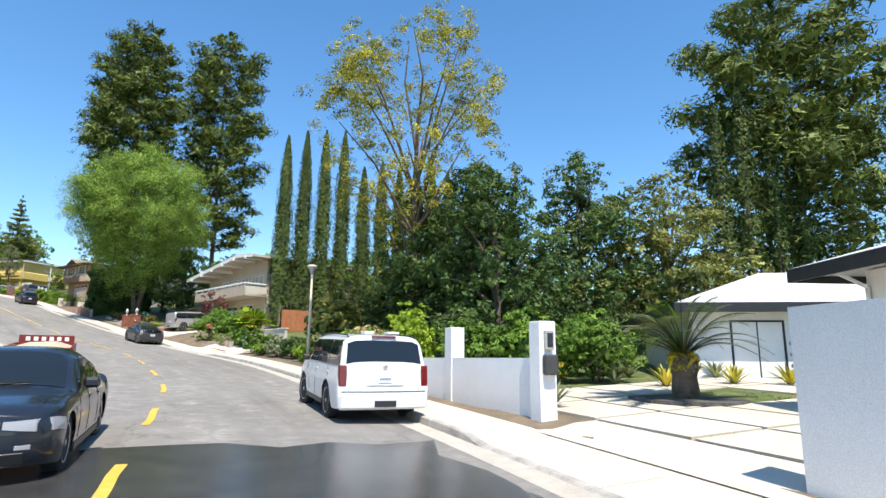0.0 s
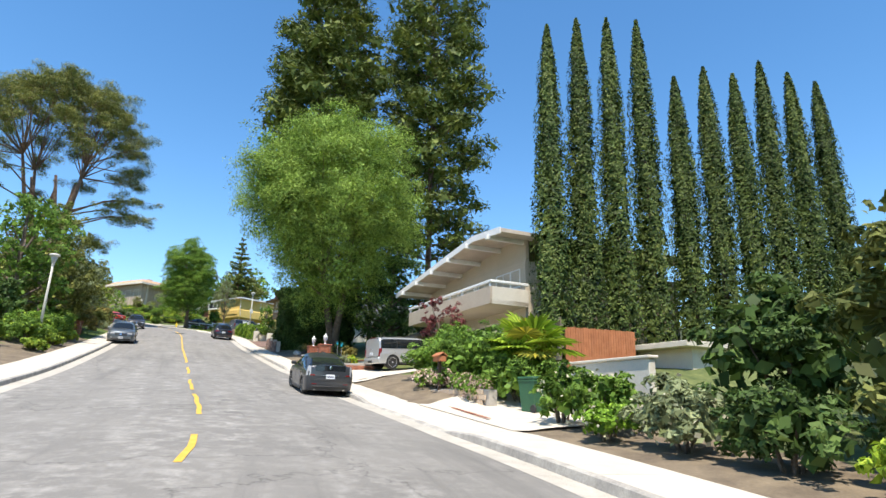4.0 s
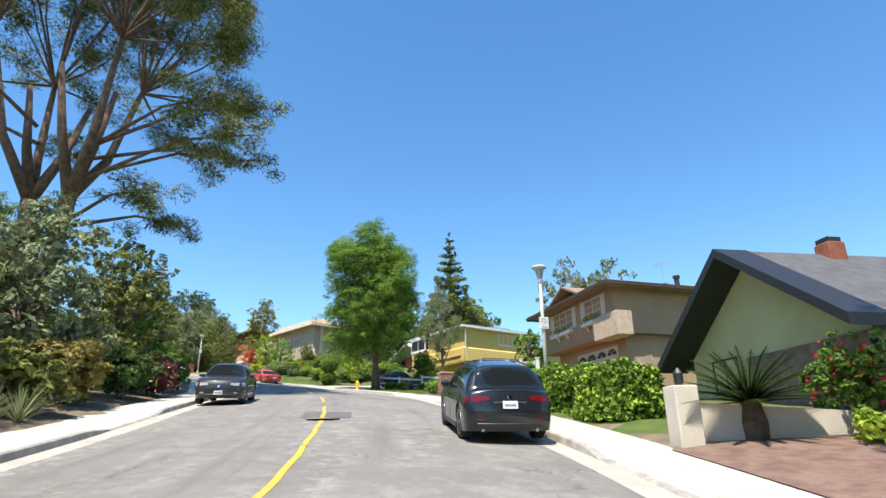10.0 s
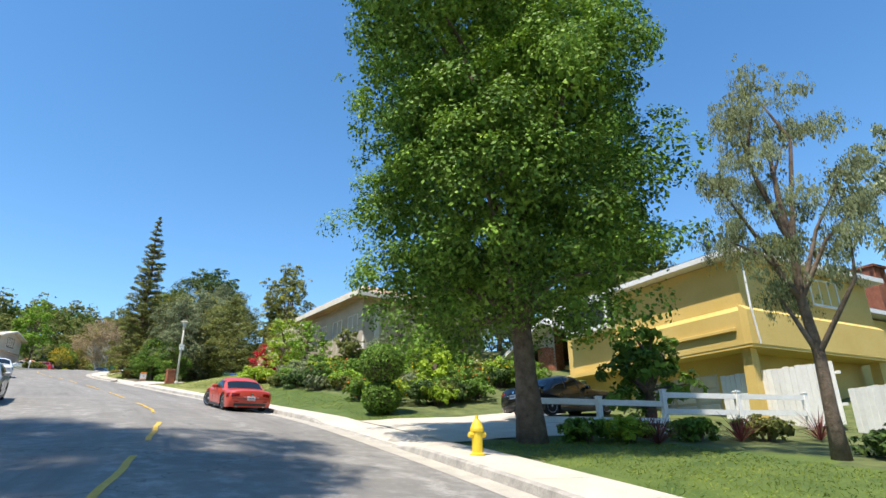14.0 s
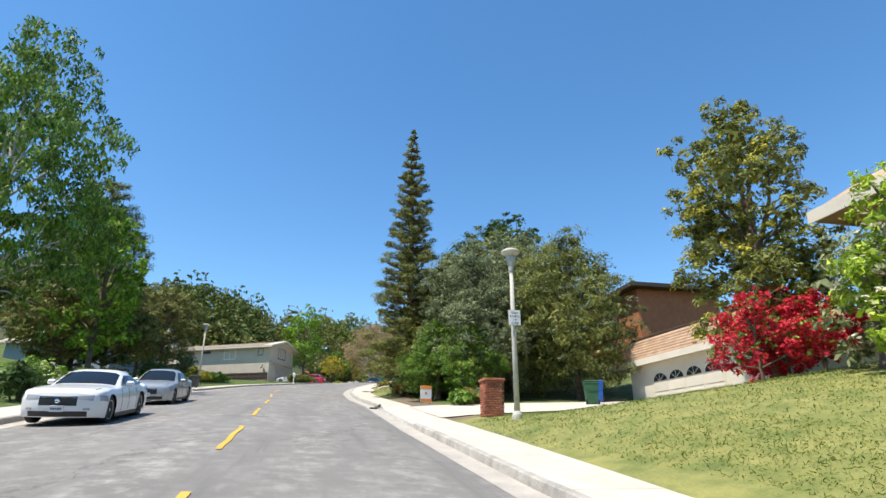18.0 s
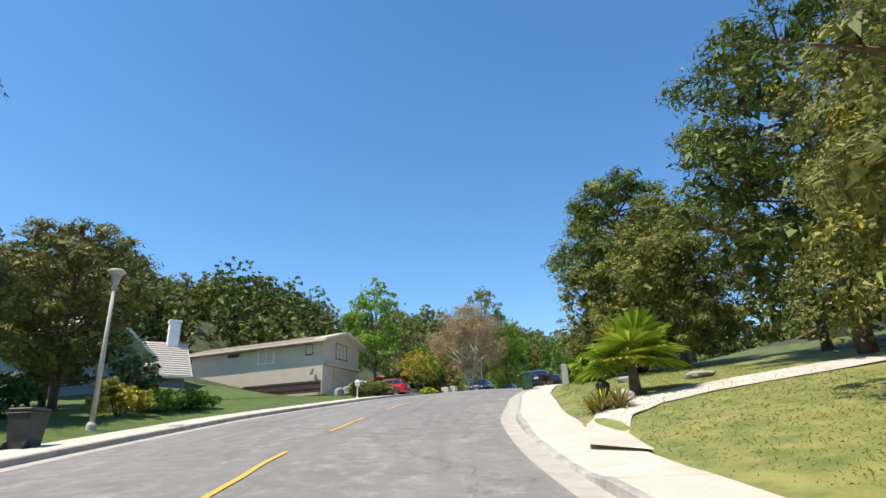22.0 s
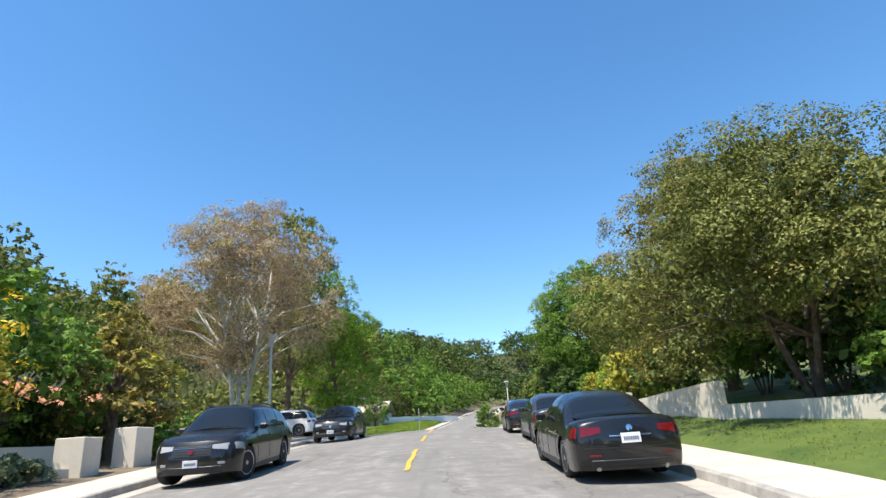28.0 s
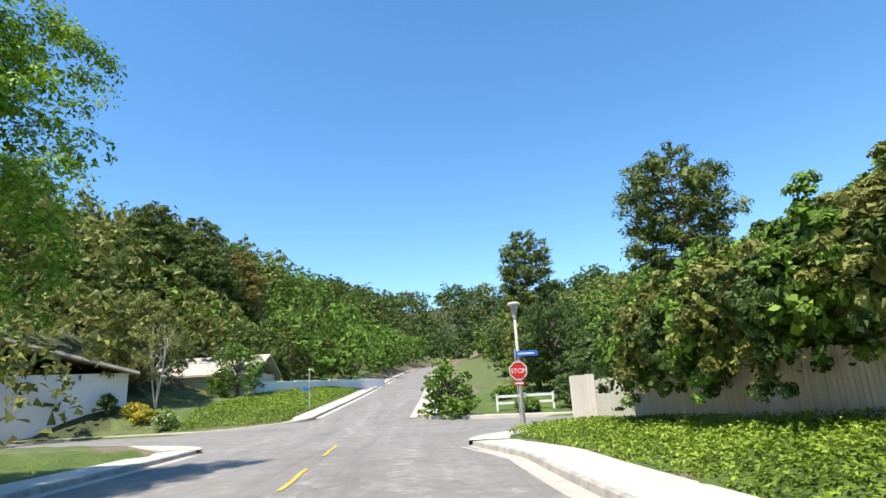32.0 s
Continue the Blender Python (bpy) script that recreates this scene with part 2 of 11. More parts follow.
BRICK = surf("red_brick", (0.27, 0.085, 0.045), (0.40, 0.15, 0.085), 4.0, 0.9, 0.6, 40, var=0.28)
OLDBRICK = surf("used_brick", (0.21, 0.115, 0.085), (0.38, 0.25, 0.185), 3.0, 0.9, 0.6, 40, var=0.35)
PALEBLOCK = surf("sand_block", (0.44, 0.33, 0.23), (0.56, 0.44, 0.32), 3.0, 0.92, 0.5, 30, var=0.12)
MORTAR = surf("mortar", (0.36, 0.32, 0.27), (0.46, 0.42, 0.36), 5.0, 0.95, 0.4, 40)
BLACK = surf("black_trim", (0.018, 0.018, 0.019), (0.03, 0.03, 0.03), 4.0, 0.45, 0.05, 60)
RUBBER = surf("tyre_rubber", (0.018, 0.018, 0.018), (0.035, 0.034, 0.033), 8.0, 0.85, 0.2, 60)
ALLOY = surf("alloy", (0.50, 0.50, 0.51), (0.60, 0.60, 0.61), 8.0, 0.3, 0.05, 50, metal=0.9)
CHROME = surf("chrome", (0.75, 0.75, 0.76), (0.82, 0.82, 0.82), 8.0, 0.12, 0.0, 50, metal=1.0)
STEEL = surf("galvanised_steel", (0.42, 0.41, 0.38), (0.50, 0.49, 0.46), 4.0, 0.55, 0.1, 50, metal=0.3)
POST = surf("lamp_post_concrete", (0.50, 0.47, 0.40), (0.60, 0.57, 0.50), 6.0, 0.9, 0.4, 60)
CARGLASS = glassy("car_glass", (0.012, 0.015, 0.017), 0.03)
PANE = glassy("house_pane", (0.03, 0.036, 0.042), 0.05)
REDLENS = glassy("red_lens", (0.15, 0.006, 0.006), 0.10)
CLEARLENS = glassy("clear_lens", (0.36, 0.36, 0.37), 0.1)
PLATE = surf("number_plate", (0.70, 0.71, 0.73), (0.76, 0.77, 0.79), 8.0, 0.5, 0.0)
SLATEBLUE = surf("plate_ink", (0.10, 0.11, 0.16), (0.14, 0.15, 0.20), 8.0, 0.6, 0.0)
GREENBIN = surf("green_plastic", (0.02, 0.085, 0.04), (0.03, 0.11, 0.05), 4.0, 0.55, 0.1, 60)
BLUEBIN = surf("blue_plastic", (0.015, 0.09, 0.36), (0.02, 0.12, 0.45), 4.0, 0.5, 0.1, 60)
DARKBIN = surf("dark_plastic", (0.035, 0.035, 0.036), (0.055, 0.055, 0.055), 4.0, 0.6, 0.1, 60)
HYDRANT = surf("yellow_enamel", (0.75, 0.52, 0.02), (0.82, 0.60, 0.05), 5.0, 0.5, 0.1, 50)
SIGNRED = surf("sign_red", (0.50, 0.015, 0.015), (0.56, 0.025, 0.025), 5.0, 0.5, 0.0)
SIGNWHITE = surf("sign_white", (0.72, 0.72, 0.70), (0.80, 0.80, 0.78), 5.0, 0.5, 0.0)
SIGNBLUE = surf("sign_blue", (0.02, 0.12, 0.50), (0.03, 0.15, 0.56), 5.0, 0.5, 0.0)
ORANGE = surf("orange_card", (0.75, 0.22, 0.03), (0.80, 0.28, 0.05), 5.0, 0.6, 0.0)
ROCK = surf("boulder", (0.30, 0.28, 0.25), (0.50, 0.47, 0.43), 3.0, 0.95, 0.8, 14, dist=0.03)
GRAVEL = surf("dark_gravel", (0.06, 0.06, 0.06), (0.14, 0.13, 0.12), 14.0, 0.95, 0.8, 60, dist=0.02)

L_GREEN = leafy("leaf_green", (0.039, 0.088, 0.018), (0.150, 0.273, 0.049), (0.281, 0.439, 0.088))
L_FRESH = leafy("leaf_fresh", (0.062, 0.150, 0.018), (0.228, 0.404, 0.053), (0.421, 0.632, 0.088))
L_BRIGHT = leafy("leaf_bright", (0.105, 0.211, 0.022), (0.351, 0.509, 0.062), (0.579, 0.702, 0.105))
L_FEATHER = leafy("leaf_feather", (0.070, 0.140, 0.031), (0.270, 0.420, 0.095), (0.450, 0.600, 0.160))
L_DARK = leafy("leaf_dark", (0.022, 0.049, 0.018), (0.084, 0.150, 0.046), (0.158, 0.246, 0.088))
L_OLIVE = leafy("leaf_olive", (0.060, 0.078, 0.024), (0.215, 0.245, 0.078), (0.390, 0.400, 0.150))
L_GREYGREEN = leafy("leaf_grey_green", (0.088, 0.115, 0.070), (0.246, 0.298, 0.193), (0.421, 0.474, 0.333))
L_PINE = leafy("pine_needles", (0.034, 0.066, 0.018), (0.140, 0.190, 0.052), (0.275, 0.315, 0.098), 0.15)
L_DRYPINE = leafy("dry_pine_needles", (0.070, 0.088, 0.031), (0.220, 0.238, 0.088), (0.351, 0.316, 0.140), 0.15)
L_STONEPINE = leafy("stone_pine_needles", (0.060, 0.085, 0.028), (0.260, 0.290, 0.100), (0.420, 0.420, 0.170), 0.2)
L_CYPRESS = leafy("cypress_sprays", (0.016, 0.038, 0.012), (0.085, 0.130, 0.036), (0.180, 0.220, 0.070), 0.12)
L_YELLOW = leafy("leaf_yellow", (0.281, 0.263, 0.035), (0.737, 0.597, 0.070), (0.800, 0.800, 0.053))
L_YGREEN = leafy("leaf_yellow_green", (0.123, 0.158, 0.026), (0.386, 0.386, 0.070), (0.737, 0.579, 0.088))
L_RUST = leafy("leaf_rust", (0.150, 0.115, 0.085), (0.400, 0.310, 0.240), (0.560, 0.480, 0.360))
L_BROWN = leafy("leaf_bronze", (0.085, 0.078, 0.028), (0.285, 0.250, 0.085), (0.47, 0.38, 0.14))
L_PLUM = leafy("leaf_plum", (0.062, 0.022, 0.028), (0.193, 0.062, 0.078), (0.333, 0.105, 0.123))
L_GRASS = leafy("grass_blades", (0.078, 0.135, 0.020), (0.185, 0.250, 0.042), (0.300, 0.350, 0.080))
L_IVY = leafy("ivy_leaves", (0.062, 0.125, 0.018), (0.215, 0.330, 0.045), (0.440, 0.540, 0.105))
F_RED = leafy("red_flowers", (0.42, 0.015, 0.04), (0.66, 0.03, 0.08), (0.78, 0.10, 0.14))
F_ORANGE = leafy("orange_flowers", (0.50, 0.08, 0.02), (0.68, 0.16, 0.04), (0.75, 0.3, 0.1))
F_WHITE = leafy("white_flowers", (0.55, 0.52, 0.45), (0.75, 0.73, 0.68), (0.82, 0.80, 0.76))
F_PINK = leafy("pink_flowers", (0.48, 0.30, 0.36), (0.66, 0.48, 0.54), (0.78, 0.66, 0.68))
F_BLUSH = leafy("blush_flowers", (0.42, 0.28, 0.18), (0.62, 0.46, 0.34), (0.75, 0.62, 0.52))
F_YELLOW = leafy("yellow_flowers", (0.65, 0.42, 0.02), (0.80, 0.55, 0.03), (0.85, 0.66, 0.10))

# ---- building tools ----
rng = np.random.default_rng(7)


class Geo:
    """Collects vertices and faces for one mesh."""

    def __init__(self):
        self.v, self.f = [], []

    def add(self, verts, faces, m=None):
        o = len(self.v)
        self.v += [tuple(m @ Vector(p)) for p in verts] if m is not None else [tuple(p) for p in verts]
        self.f += [tuple(i + o for i in q) for q in faces]
        return self

    def box(self, x0, x1, y0, y1, z0, z1, b=0.0, m=None):
        """A box, its edges chamfered by b."""
        if b <= 0:
            v = [(x, y, z) for x in (x0, x1) for y in (y0, y1) for z in (z0, z1)]
            return self.add(v, [(0, 1, 3, 2), (4, 6, 7, 5), (0, 4, 5, 1), (2, 3, 7, 6), (0, 2, 6, 4), (1, 5, 7, 3)], m)
        v, ix = [], {}
        for sx in (0, 1):
            for sy in (0, 1):
                for sz in (0, 1):
                    for k in range(3):
                        c = [(x0, x1)[sx], (y0, y1)[sy], (z0, z1)[sz]]
                        for j, s in enumerate((sx, sy, sz)):
                            if j != k:
                                c[j] += -b if s else b
                        ix[sx, sy, sz, k] = len(v)
                        v.append(tuple(c))
        f = []
        for k in range(3):
            a, c = [j for j in range(3) if j != k]
            for s in (0, 1):
                q = []
                for p, r in ((0, 0), (1, 0), (1, 1), (0, 1)):
                    key = [0, 0, 0]
                    key[k], key[a], key[c] = s, p, r
                    q.append(ix[(*key, k)])
                f.append(tuple(q))
            for p in (0, 1):
                for r in (0, 1):
                    q = []
                    for s, w in ((0, a), (1, a), (1, c), (0, c)):
                        key = [0, 0, 0]
                        key[k], key[a], key[c] = s, p, r
                        q.append(ix[(*key, w)])
                    f.append(tuple(q))
        for sx in (0, 1):
            for sy in (0, 1):
                for sz in (0, 1):
                    f.append(tuple(ix[sx, sy, sz, k] for k in range(3)))
        return self.add(v, f, m)

    def tube(self, pts, radii, n=8, cap=True):
        pts = [Vector(p) for p in pts]
        rings, up = [], None
        for i, p in enumerate(pts):
            d = (pts[min(i + 1, len(pts) - 1)] - pts[max(i - 1, 0)]).normalized()
            if up is None:
                up = d.orthogonal().normalized()
            side = d.cross(up)
            if side.length < 1e-4:
                side = d.orthogonal()
            side.normalize()
            up = side.cross(d).normalized()
            rings.append([p + (side * math.cos(a) + up * math.sin(a)) * radii[i] for a in (2 * math.pi * k / n for k in range(n))])
        v = [q for r in rings for q in r]
        f = [(i * n + k, i * n + (k + 1) % n, (i + 1) * n + (k + 1) % n, (i + 1) * n + k) for i in range(len(pts) - 1) for k in range(n)]
        if cap:
            f += [tuple(range(n))[::-1], tuple(range((len(pts) - 1) * n, len(pts) * n))]
        return self.add(v, f)

    def lathe(self, prof, n=16, m=None):
        """Turn (r, z) points about z."""
        v = [(r * math.cos(2 * math.pi * k / n), r * math.sin(2 * math.pi * k / n), z) for r, z in prof for k in range(n)]
        f = [(i * n + k, i * n + (k + 1) % n, (i + 1) * n + (k + 1) % n, (i + 1) * n + k) for i in range(len(prof) - 1) for k in range(n)]
        f += [tuple(range(n))[::-1], tuple(range((len(prof) - 1) * n, len(prof) * n))]
        return self.add(v, f, m)

    def slab(self, poly, z0, z1, m=None):
        """An upright prism over a plan polygon."""
        n = len(poly)
        v = [(x, y, z0) for x, y in poly] + [(x, y, z1) for x, y in poly]
        f = [tuple(range(n))[::-1], tuple(range(n, 2 * n))] + [(i, (i + 1) % n, n + (i + 1) % n, n + i) for i in range(n)]
        return self.add(v, f, m)

    def panel(self, quad, t):
        """A flat plate of thickness t behind four corners."""
        q = [Vector(p) for p in quad]
        nrm = (q[1] - q[0]).cross(q[3] - q[0]).normalized() * -t
        return self.add(q + [p + nrm for p in q], [(0, 1, 2, 3), (7, 6, 5, 4), (0, 4, 5, 1), (1, 5, 6, 2), (2, 6, 7, 3), (3, 7, 4, 0)])

    def mesh(self, name, mat, smooth=False):
        me = bpy.data.meshes.new(name)
        me.from_pydata(self.v, [], self.f)
        if smooth:
            me.polygons.foreach_set("use_smooth", [True] * len(me.polygons))
        me.materials.append(mat)
        me.update()
        return me


def part(name, geo, mat, parent=None, label="", smooth=False, m=None):
    me = geo if isinstance(geo, bpy.types.Mesh) else geo.mesh(name, mat, smooth)
    ob = new(name, me)
    if parent is not None:
        ob.parent = parent
    if m is not None:
        ob.matrix_basis = m
    return tagged(ob, label)


def thing(name, m, label, category, group="", kind=""):
    ob = new(name)
    ob.matrix_basis = m
    ob.empty_display_size = 0.2
    return tagged(ob, label, category, group, kind)


def solid(name, geo, mat, label, category, group="", kind="", m=None, smooth=False):
    return tagged(part(name, geo, mat, None, label, smooth, m), "", category, group, kind)


# ---- the street's line: the drive runs uphill, bends left, then crosses a junction ----
STREET = [(14.4, -58.2, 0.00), (10.6, -42.7, 0.00), (6.7, -27.2, 0.00), (2.9, -11.6, 0.00), (-1.1, 3.9, 0.01), (-7.7, 18.4, 0.53), (-16.0, 32.0, 1.46), (-27.0, 43.6, 2.87), (-38.3, 54.9, 4.80), (-49.8, 66.0, 6.92), (-61.4, 77.0, 9.18), (-74.2, 86.5, 11.20), (-89.2, 92.0, 13.31), (-104.9, 95.0, 15.44), (-120.8, 96.7, 17.64), (-136.8, 98.1, 19.73), (-152.6, 100.1, 21.91), (-168.0, 104.3, 24.21), (-182.8, 110.3, 26.30), (-197.0, 117.7, 27.73), (-210.9, 125.6, 28.83), (-224.6, 133.9, 29.47), (-236.4, 141.5, 29.45), (-248.8, 149.9, 29.58), (-261.1, 158.5, 30.57), (-281.5, 172.9, 32.44), (-314.1, 196.1, 35.45), (-350.2, 223.0, 39.00), (-388.2, 255.3, 42.80), (-428.4, 299.7, 45.91)]
SP = np.array(STREET)


def spline(P, per=24):
    out = []
    Q = np.vstack([2 * P[0] - P[1], P, 2 * P[-1] - P[-2]])
    for i in range(1, len(Q) - 2):
        a, b, c, d = Q[i - 1], Q[i], Q[i + 1], Q[i + 2]
        for k in range(per):
            t = k / per
            out.append(0.5 * (2 * b + (c - a) * t + (2 * a - 5 * b + 4 * c - d) * t * t + (3 * b - a - 3 * c + d) * t ** 3))
    out.append(P[-1])
    return np.array(out)


_d = spline(SP)
_s = np.concatenate([[0], np.cumsum(np.hypot(*np.diff(_d[:, :2], axis=0).T))])
_s -= _s[np.argmin(np.hypot(_d[:, 0], _d[:, 1]))]
SS = np.arange(-58, _s[-1] - 0.5, 1.0)
CX, CY, CZ = (np.interp(SS, _s, _d[:, k]) for k in range(3))
TXs, TYs = np.gradient(CX), np.gradient(CY)
_n = np.hypot(TXs, TYs)
TXs, TYs = TXs / _n, TYs / _n


def table(rows):
    a = np.array(rows, float)
    return lambda s: np.interp(s, a[:, 0], a[:, 1])


# asphalt edge to the driver's side and kerb side, and the yellow line, as metres across from the street's line
RIGHT = table([(-60, 3.2), (0, 3.2), (21, 3.8), (33, 3.9), (39, 3.6), (57, 3.7), (60, 3.4), (77, 3.3), (89, 3.5), (106, 3.2), (115, 3.6), (130, 3.7), (137, 3.75), (150, 3.1), (158, 2.6), (166, 2.45), (178, 2.7), (185, 2.3), (195, 2.15), (202, 2.15), (208, 2.5), (213, 2.6), (219, 2.9), (242, 3.6), (258, 3.0), (266, 2.65), (276, 2.45), (292, 2.3), (302, 0.2), (312, -1.2), (330, -1.0), (600, -1.5)])
LEFT = table([(-60, -6.2), (0, -6.2), (60, -5.9), (90, -5.6), (105, -6.2), (130, -6.2), (168, -7.0), (185, -7.8), (198, -8.0), (207, -7.9), (215, -7.0), (235, -5.8), (245, -6.4), (258, -6.5), (269, -6.9), (281, -7.9), (290, -8.6), (300, -9.0), (312, -7.4), (337, -7.0), (600, -7.2)])
MIDDLE = table([(-60, -1.5), (11, -1.4), (20, -0.95), (29, -1.1), (41, -1.12), (52, -1.2), (73, -1.4), (89, -1.2), (107, -1.65), (114, -1.9), (125, -1.3), (133, -0.75), (138, -0.65), (150, -1.1), (162, -1.6), (181, -1.9), (190, -2.45), (196, -2.55), (207, -2.25), (214, -1.8), (236, -0.7), (246, -0.85), (255, -1.0), (269, -1.4), (281, -2.2), (290, -2.8), (312, -4.2), (600, -4.3)])
EDGE = 1.95   # gutter, kerb and walk together

# rise of the gardens above the street at 0, 4, 12 and 28 m behind the walk
BANK_R = np.array([(-60, .15, .3, .5, .7), (0, .15, .35, .7, .8), (18, .15, .4, .75, 1.0), (24, .15, .35, .6, 1.5), (37, .15, .3, .7, 2.0), (43, .15, .25, .7, 2.0), (46, .2, 1.1, 1.5, 2.5), (54, .2, .9, 1.3, 2.5), (58, .15, .4, .9, 2), (66, .15, .5, 1.0, 2), (80, .2, .6, 1.2, 2), (90, .15, .35, .6, 1.5), (118, .15, .35, .6, 1.5), (126, .15, .3, .6, 2), (134, .15, .25, .9, 2.5), (138, .15, .7, 2.0, 4), (150, .18, 1.3, 3.1, 5), (162, .2, 1.3, 2.6, 4), (169, .16, .4, .8, 2.5), (180, .15, .3, .5, 2.5), (190, .2, .6, 1.4, 3), (205, .2, .7, 1.6, 3), (222, .2, .6, 1.2, 2.5), (242, .2, .7, 1.3, 2.5), (262, .3, 1.2, 2.2, 3.5), (280, .3, 1.1, 2.0, 3.5), (294, .2, .7, 1.3, 3), (312, .15, .3, .5, 1.2), (340, .2, .6, 1.2, 2.5), (420, .2, 1.2, 2.5, 3.5), (600, .3, 2, 4, 7)])
BANK_L = np.array([(-60, .15, .2, .3, .5), (40, .15, .3, .5, 1), (66, .2, .6, 1.2, 2.5), (104, .2, .6, 1.4, 3), (118, .15, .2, .4, 1), (168, .15, .3, .6, 1), (190, .15, .4, .8, .9), (206, .15, .6, .8, .4), (214, .15, .65, .8, .2), (226, .15, .4, .7, 1.2), (240, .15, .2, .4, 1), (280, .15, .25, .4, .8), (300, .15, .4, .6, .6), (316, .15, .3, .5, 1), (345, .2, .8, 1.5, 3), (420, .2, 1.5, 5, 12), (600, .3, 2, 7, 15)])
HILLS = [(-300, 45, 55, 17), (-255, -20, 60, 14), (-360, 130, 70, 10), (-230, 250, 80, 3), (-60, 190, 90, 3), (-420, 380, 120, 14), (-520, 250, 120, 14), (60, 90, 60, 4)]


def ground(x, y):
    """Height of the ground sheet, without the street's bed, at arrays of points, with s and the distance across."""
    x, y = np.atleast_1d(np.asarray(x, float)), np.atleast_1d(np.asarray(y, float))
    z, so, lo = np.empty_like(x), np.empty_like(x), np.empty_like(x)
    for a in range(0, len(x), 4000):
        X, Y = x[a:a + 4000, None], y[a:a + 4000, None]
        d2 = (X - CX) ** 2 + (Y - CY) ** 2
        i = d2.argmin(1)
        dx, dy = X[:, 0] - CX[i], Y[:, 0] - CY[i]
        al = dx * TXs[i] + dy * TYs[i]
        across = dx * TYs[i] - dy * TXs[i]
        w = (d2 + 12.0) ** -3
        w /= w.sum(1, keepdims=True)
        near = np.clip((np.abs(across) - 12) / 25, 0, 1)
        zs = (1 - near) * (CZ[i] + al * np.gradient(CZ)[i]) + near * (w * CZ).sum(1)
        s = (1 - near) * (SS[i] + al) + near * (w * SS).sum(1)
        lat = np.sign(across) * np.where(np.abs(al) > 1.5, np.sqrt(d2.min(1)), np.abs(across))
        side = np.where(lat > 0, lat - RIGHT(s) - EDGE, -lat + LEFT(s) - EDGE)
        br = np.stack([np.interp(s, BANK_R[:, 0], BANK_R[:, k]) for k in range(1, 5)], 1)
        bl = np.stack([np.interp(s, BANK_L[:, 0], BANK_L[:, k]) for k in range(1, 5)], 1)
        b = np.where(lat[:, None] > 0, br, bl)
        k = np.clip(side, 0, 28)
        rise = np.where(k < 4, b[:, 0] + (b[:, 1] - b[:, 0]) * k / 4, np.where(k < 12, b[:, 1] + (b[:, 2] - b[:, 1]) * (k - 4) / 8, b[:, 2] + (b[:, 3] - b[:, 2]) * (k - 12) / 16))
        bed = np.clip((side + 1.7) / 1.2, 0, 1)
        lip = np.clip((side - 0.1) / 0.8, 0, 1)
        low = -0.35 + (0.06 + 0.35) * bed
        rise = np.where(side < 0.9, low * (1 - lip) + rise * lip, rise)
        # the side street at the junction is level
        across_j = (X[:, 0] - JX) * JT[1] - (Y[:, 0] - JY) * JT[0]
        along_j = (X[:, 0] - JX) * JT[0] + (Y[:, 0] - JY) * JT[1]
        jr = np.clip((np.abs(across_j) - 6.6) / 5.0, 0, 1)
        jf = np.clip((110 - np.abs(along_j)) / 10, 0, 1)
        flat = (1 - jr) * jf
        base = zs + rise - fall(s, lat)
        hz = np.zeros(len(dx))
        for hx, hy, hs, hh in HILLS:
            hz += hh * np.exp(-((X[:, 0] - hx) ** 2 + (Y[:, 0] - hy) ** 2) / (2 * hs * hs))
        hz *= np.clip((side - 12) / 40, 0, 1)
        inside = np.clip((4.7 + 4.2 * np.clip(1 - (side + 1.2) / 9.0, 0, 1) ** 1.5 - np.abs(across_j)) / 0.8, 0, 1) * jf
        target = JZ + 0.15 - 0.45 * inside
        z[a:a + 4000] = (base + hz) * (1 - flat) + flat * np.minimum(target, np.where(side < -0.4, base, target))
        so[a:a + 4000], lo[a:a + 4000] = s, lat
    return z, so, lo


def fall(s, lat):
    """Drop of the street and its edges below its crown."""
    return 0.03 * np.clip(np.abs(lat - (LEFT(s) + RIGHT(s)) / 2) - 0.5, 0, 4)


def line(s, lat):
    i = np.interp(s, SS, np.arange(len(SS)))
    k = np.arange(len(SS))
    x, y, z = (float(np.interp(i, k, A)) for A in (CX, CY, CZ))
    tx, ty = float(np.interp(i, k, TXs)), float(np.interp(i, k, TYs))
    return x + ty * lat, y - tx * lat, z - float(fall(s, lat)), math.degrees(math.atan2(ty, tx))


JX, JY, JZ, _jh = line(307.0, -3.0)
JT = (math.cos(radians(_jh - 90 - 12)), math.sin(radians(_jh - 90 - 12)))   # the side street's own direction, to the kerb side


def spot(s, lat, turn=0.0, lift=0.0, road=False):
    """A pose on the ground at s along and lat across: x forward along the street, y to the driver's side."""
    x, y, z, h = line(s, lat)
    if not road:
        z = float(ground(x, y)[0][0])
    return pose(x, y, z + lift, 0, 0, h + turn)


def between(a, b, lift=0.0):
    """Pose along the chord from (s, lat) a to b, and its length."""
    x0, y0, z0, _ = line(*a)
    x1, y1, z1, _ = line(*b)
    z = min(float(ground(x0, y0)[0][0]), float(ground(x1, y1)[0][0]))
    return pose(x0, y0, z + lift, 0, 0, math.degrees(math.atan2(y1 - y0, x1 - x0))), math.hypot(x1 - x0, y1 - y0)


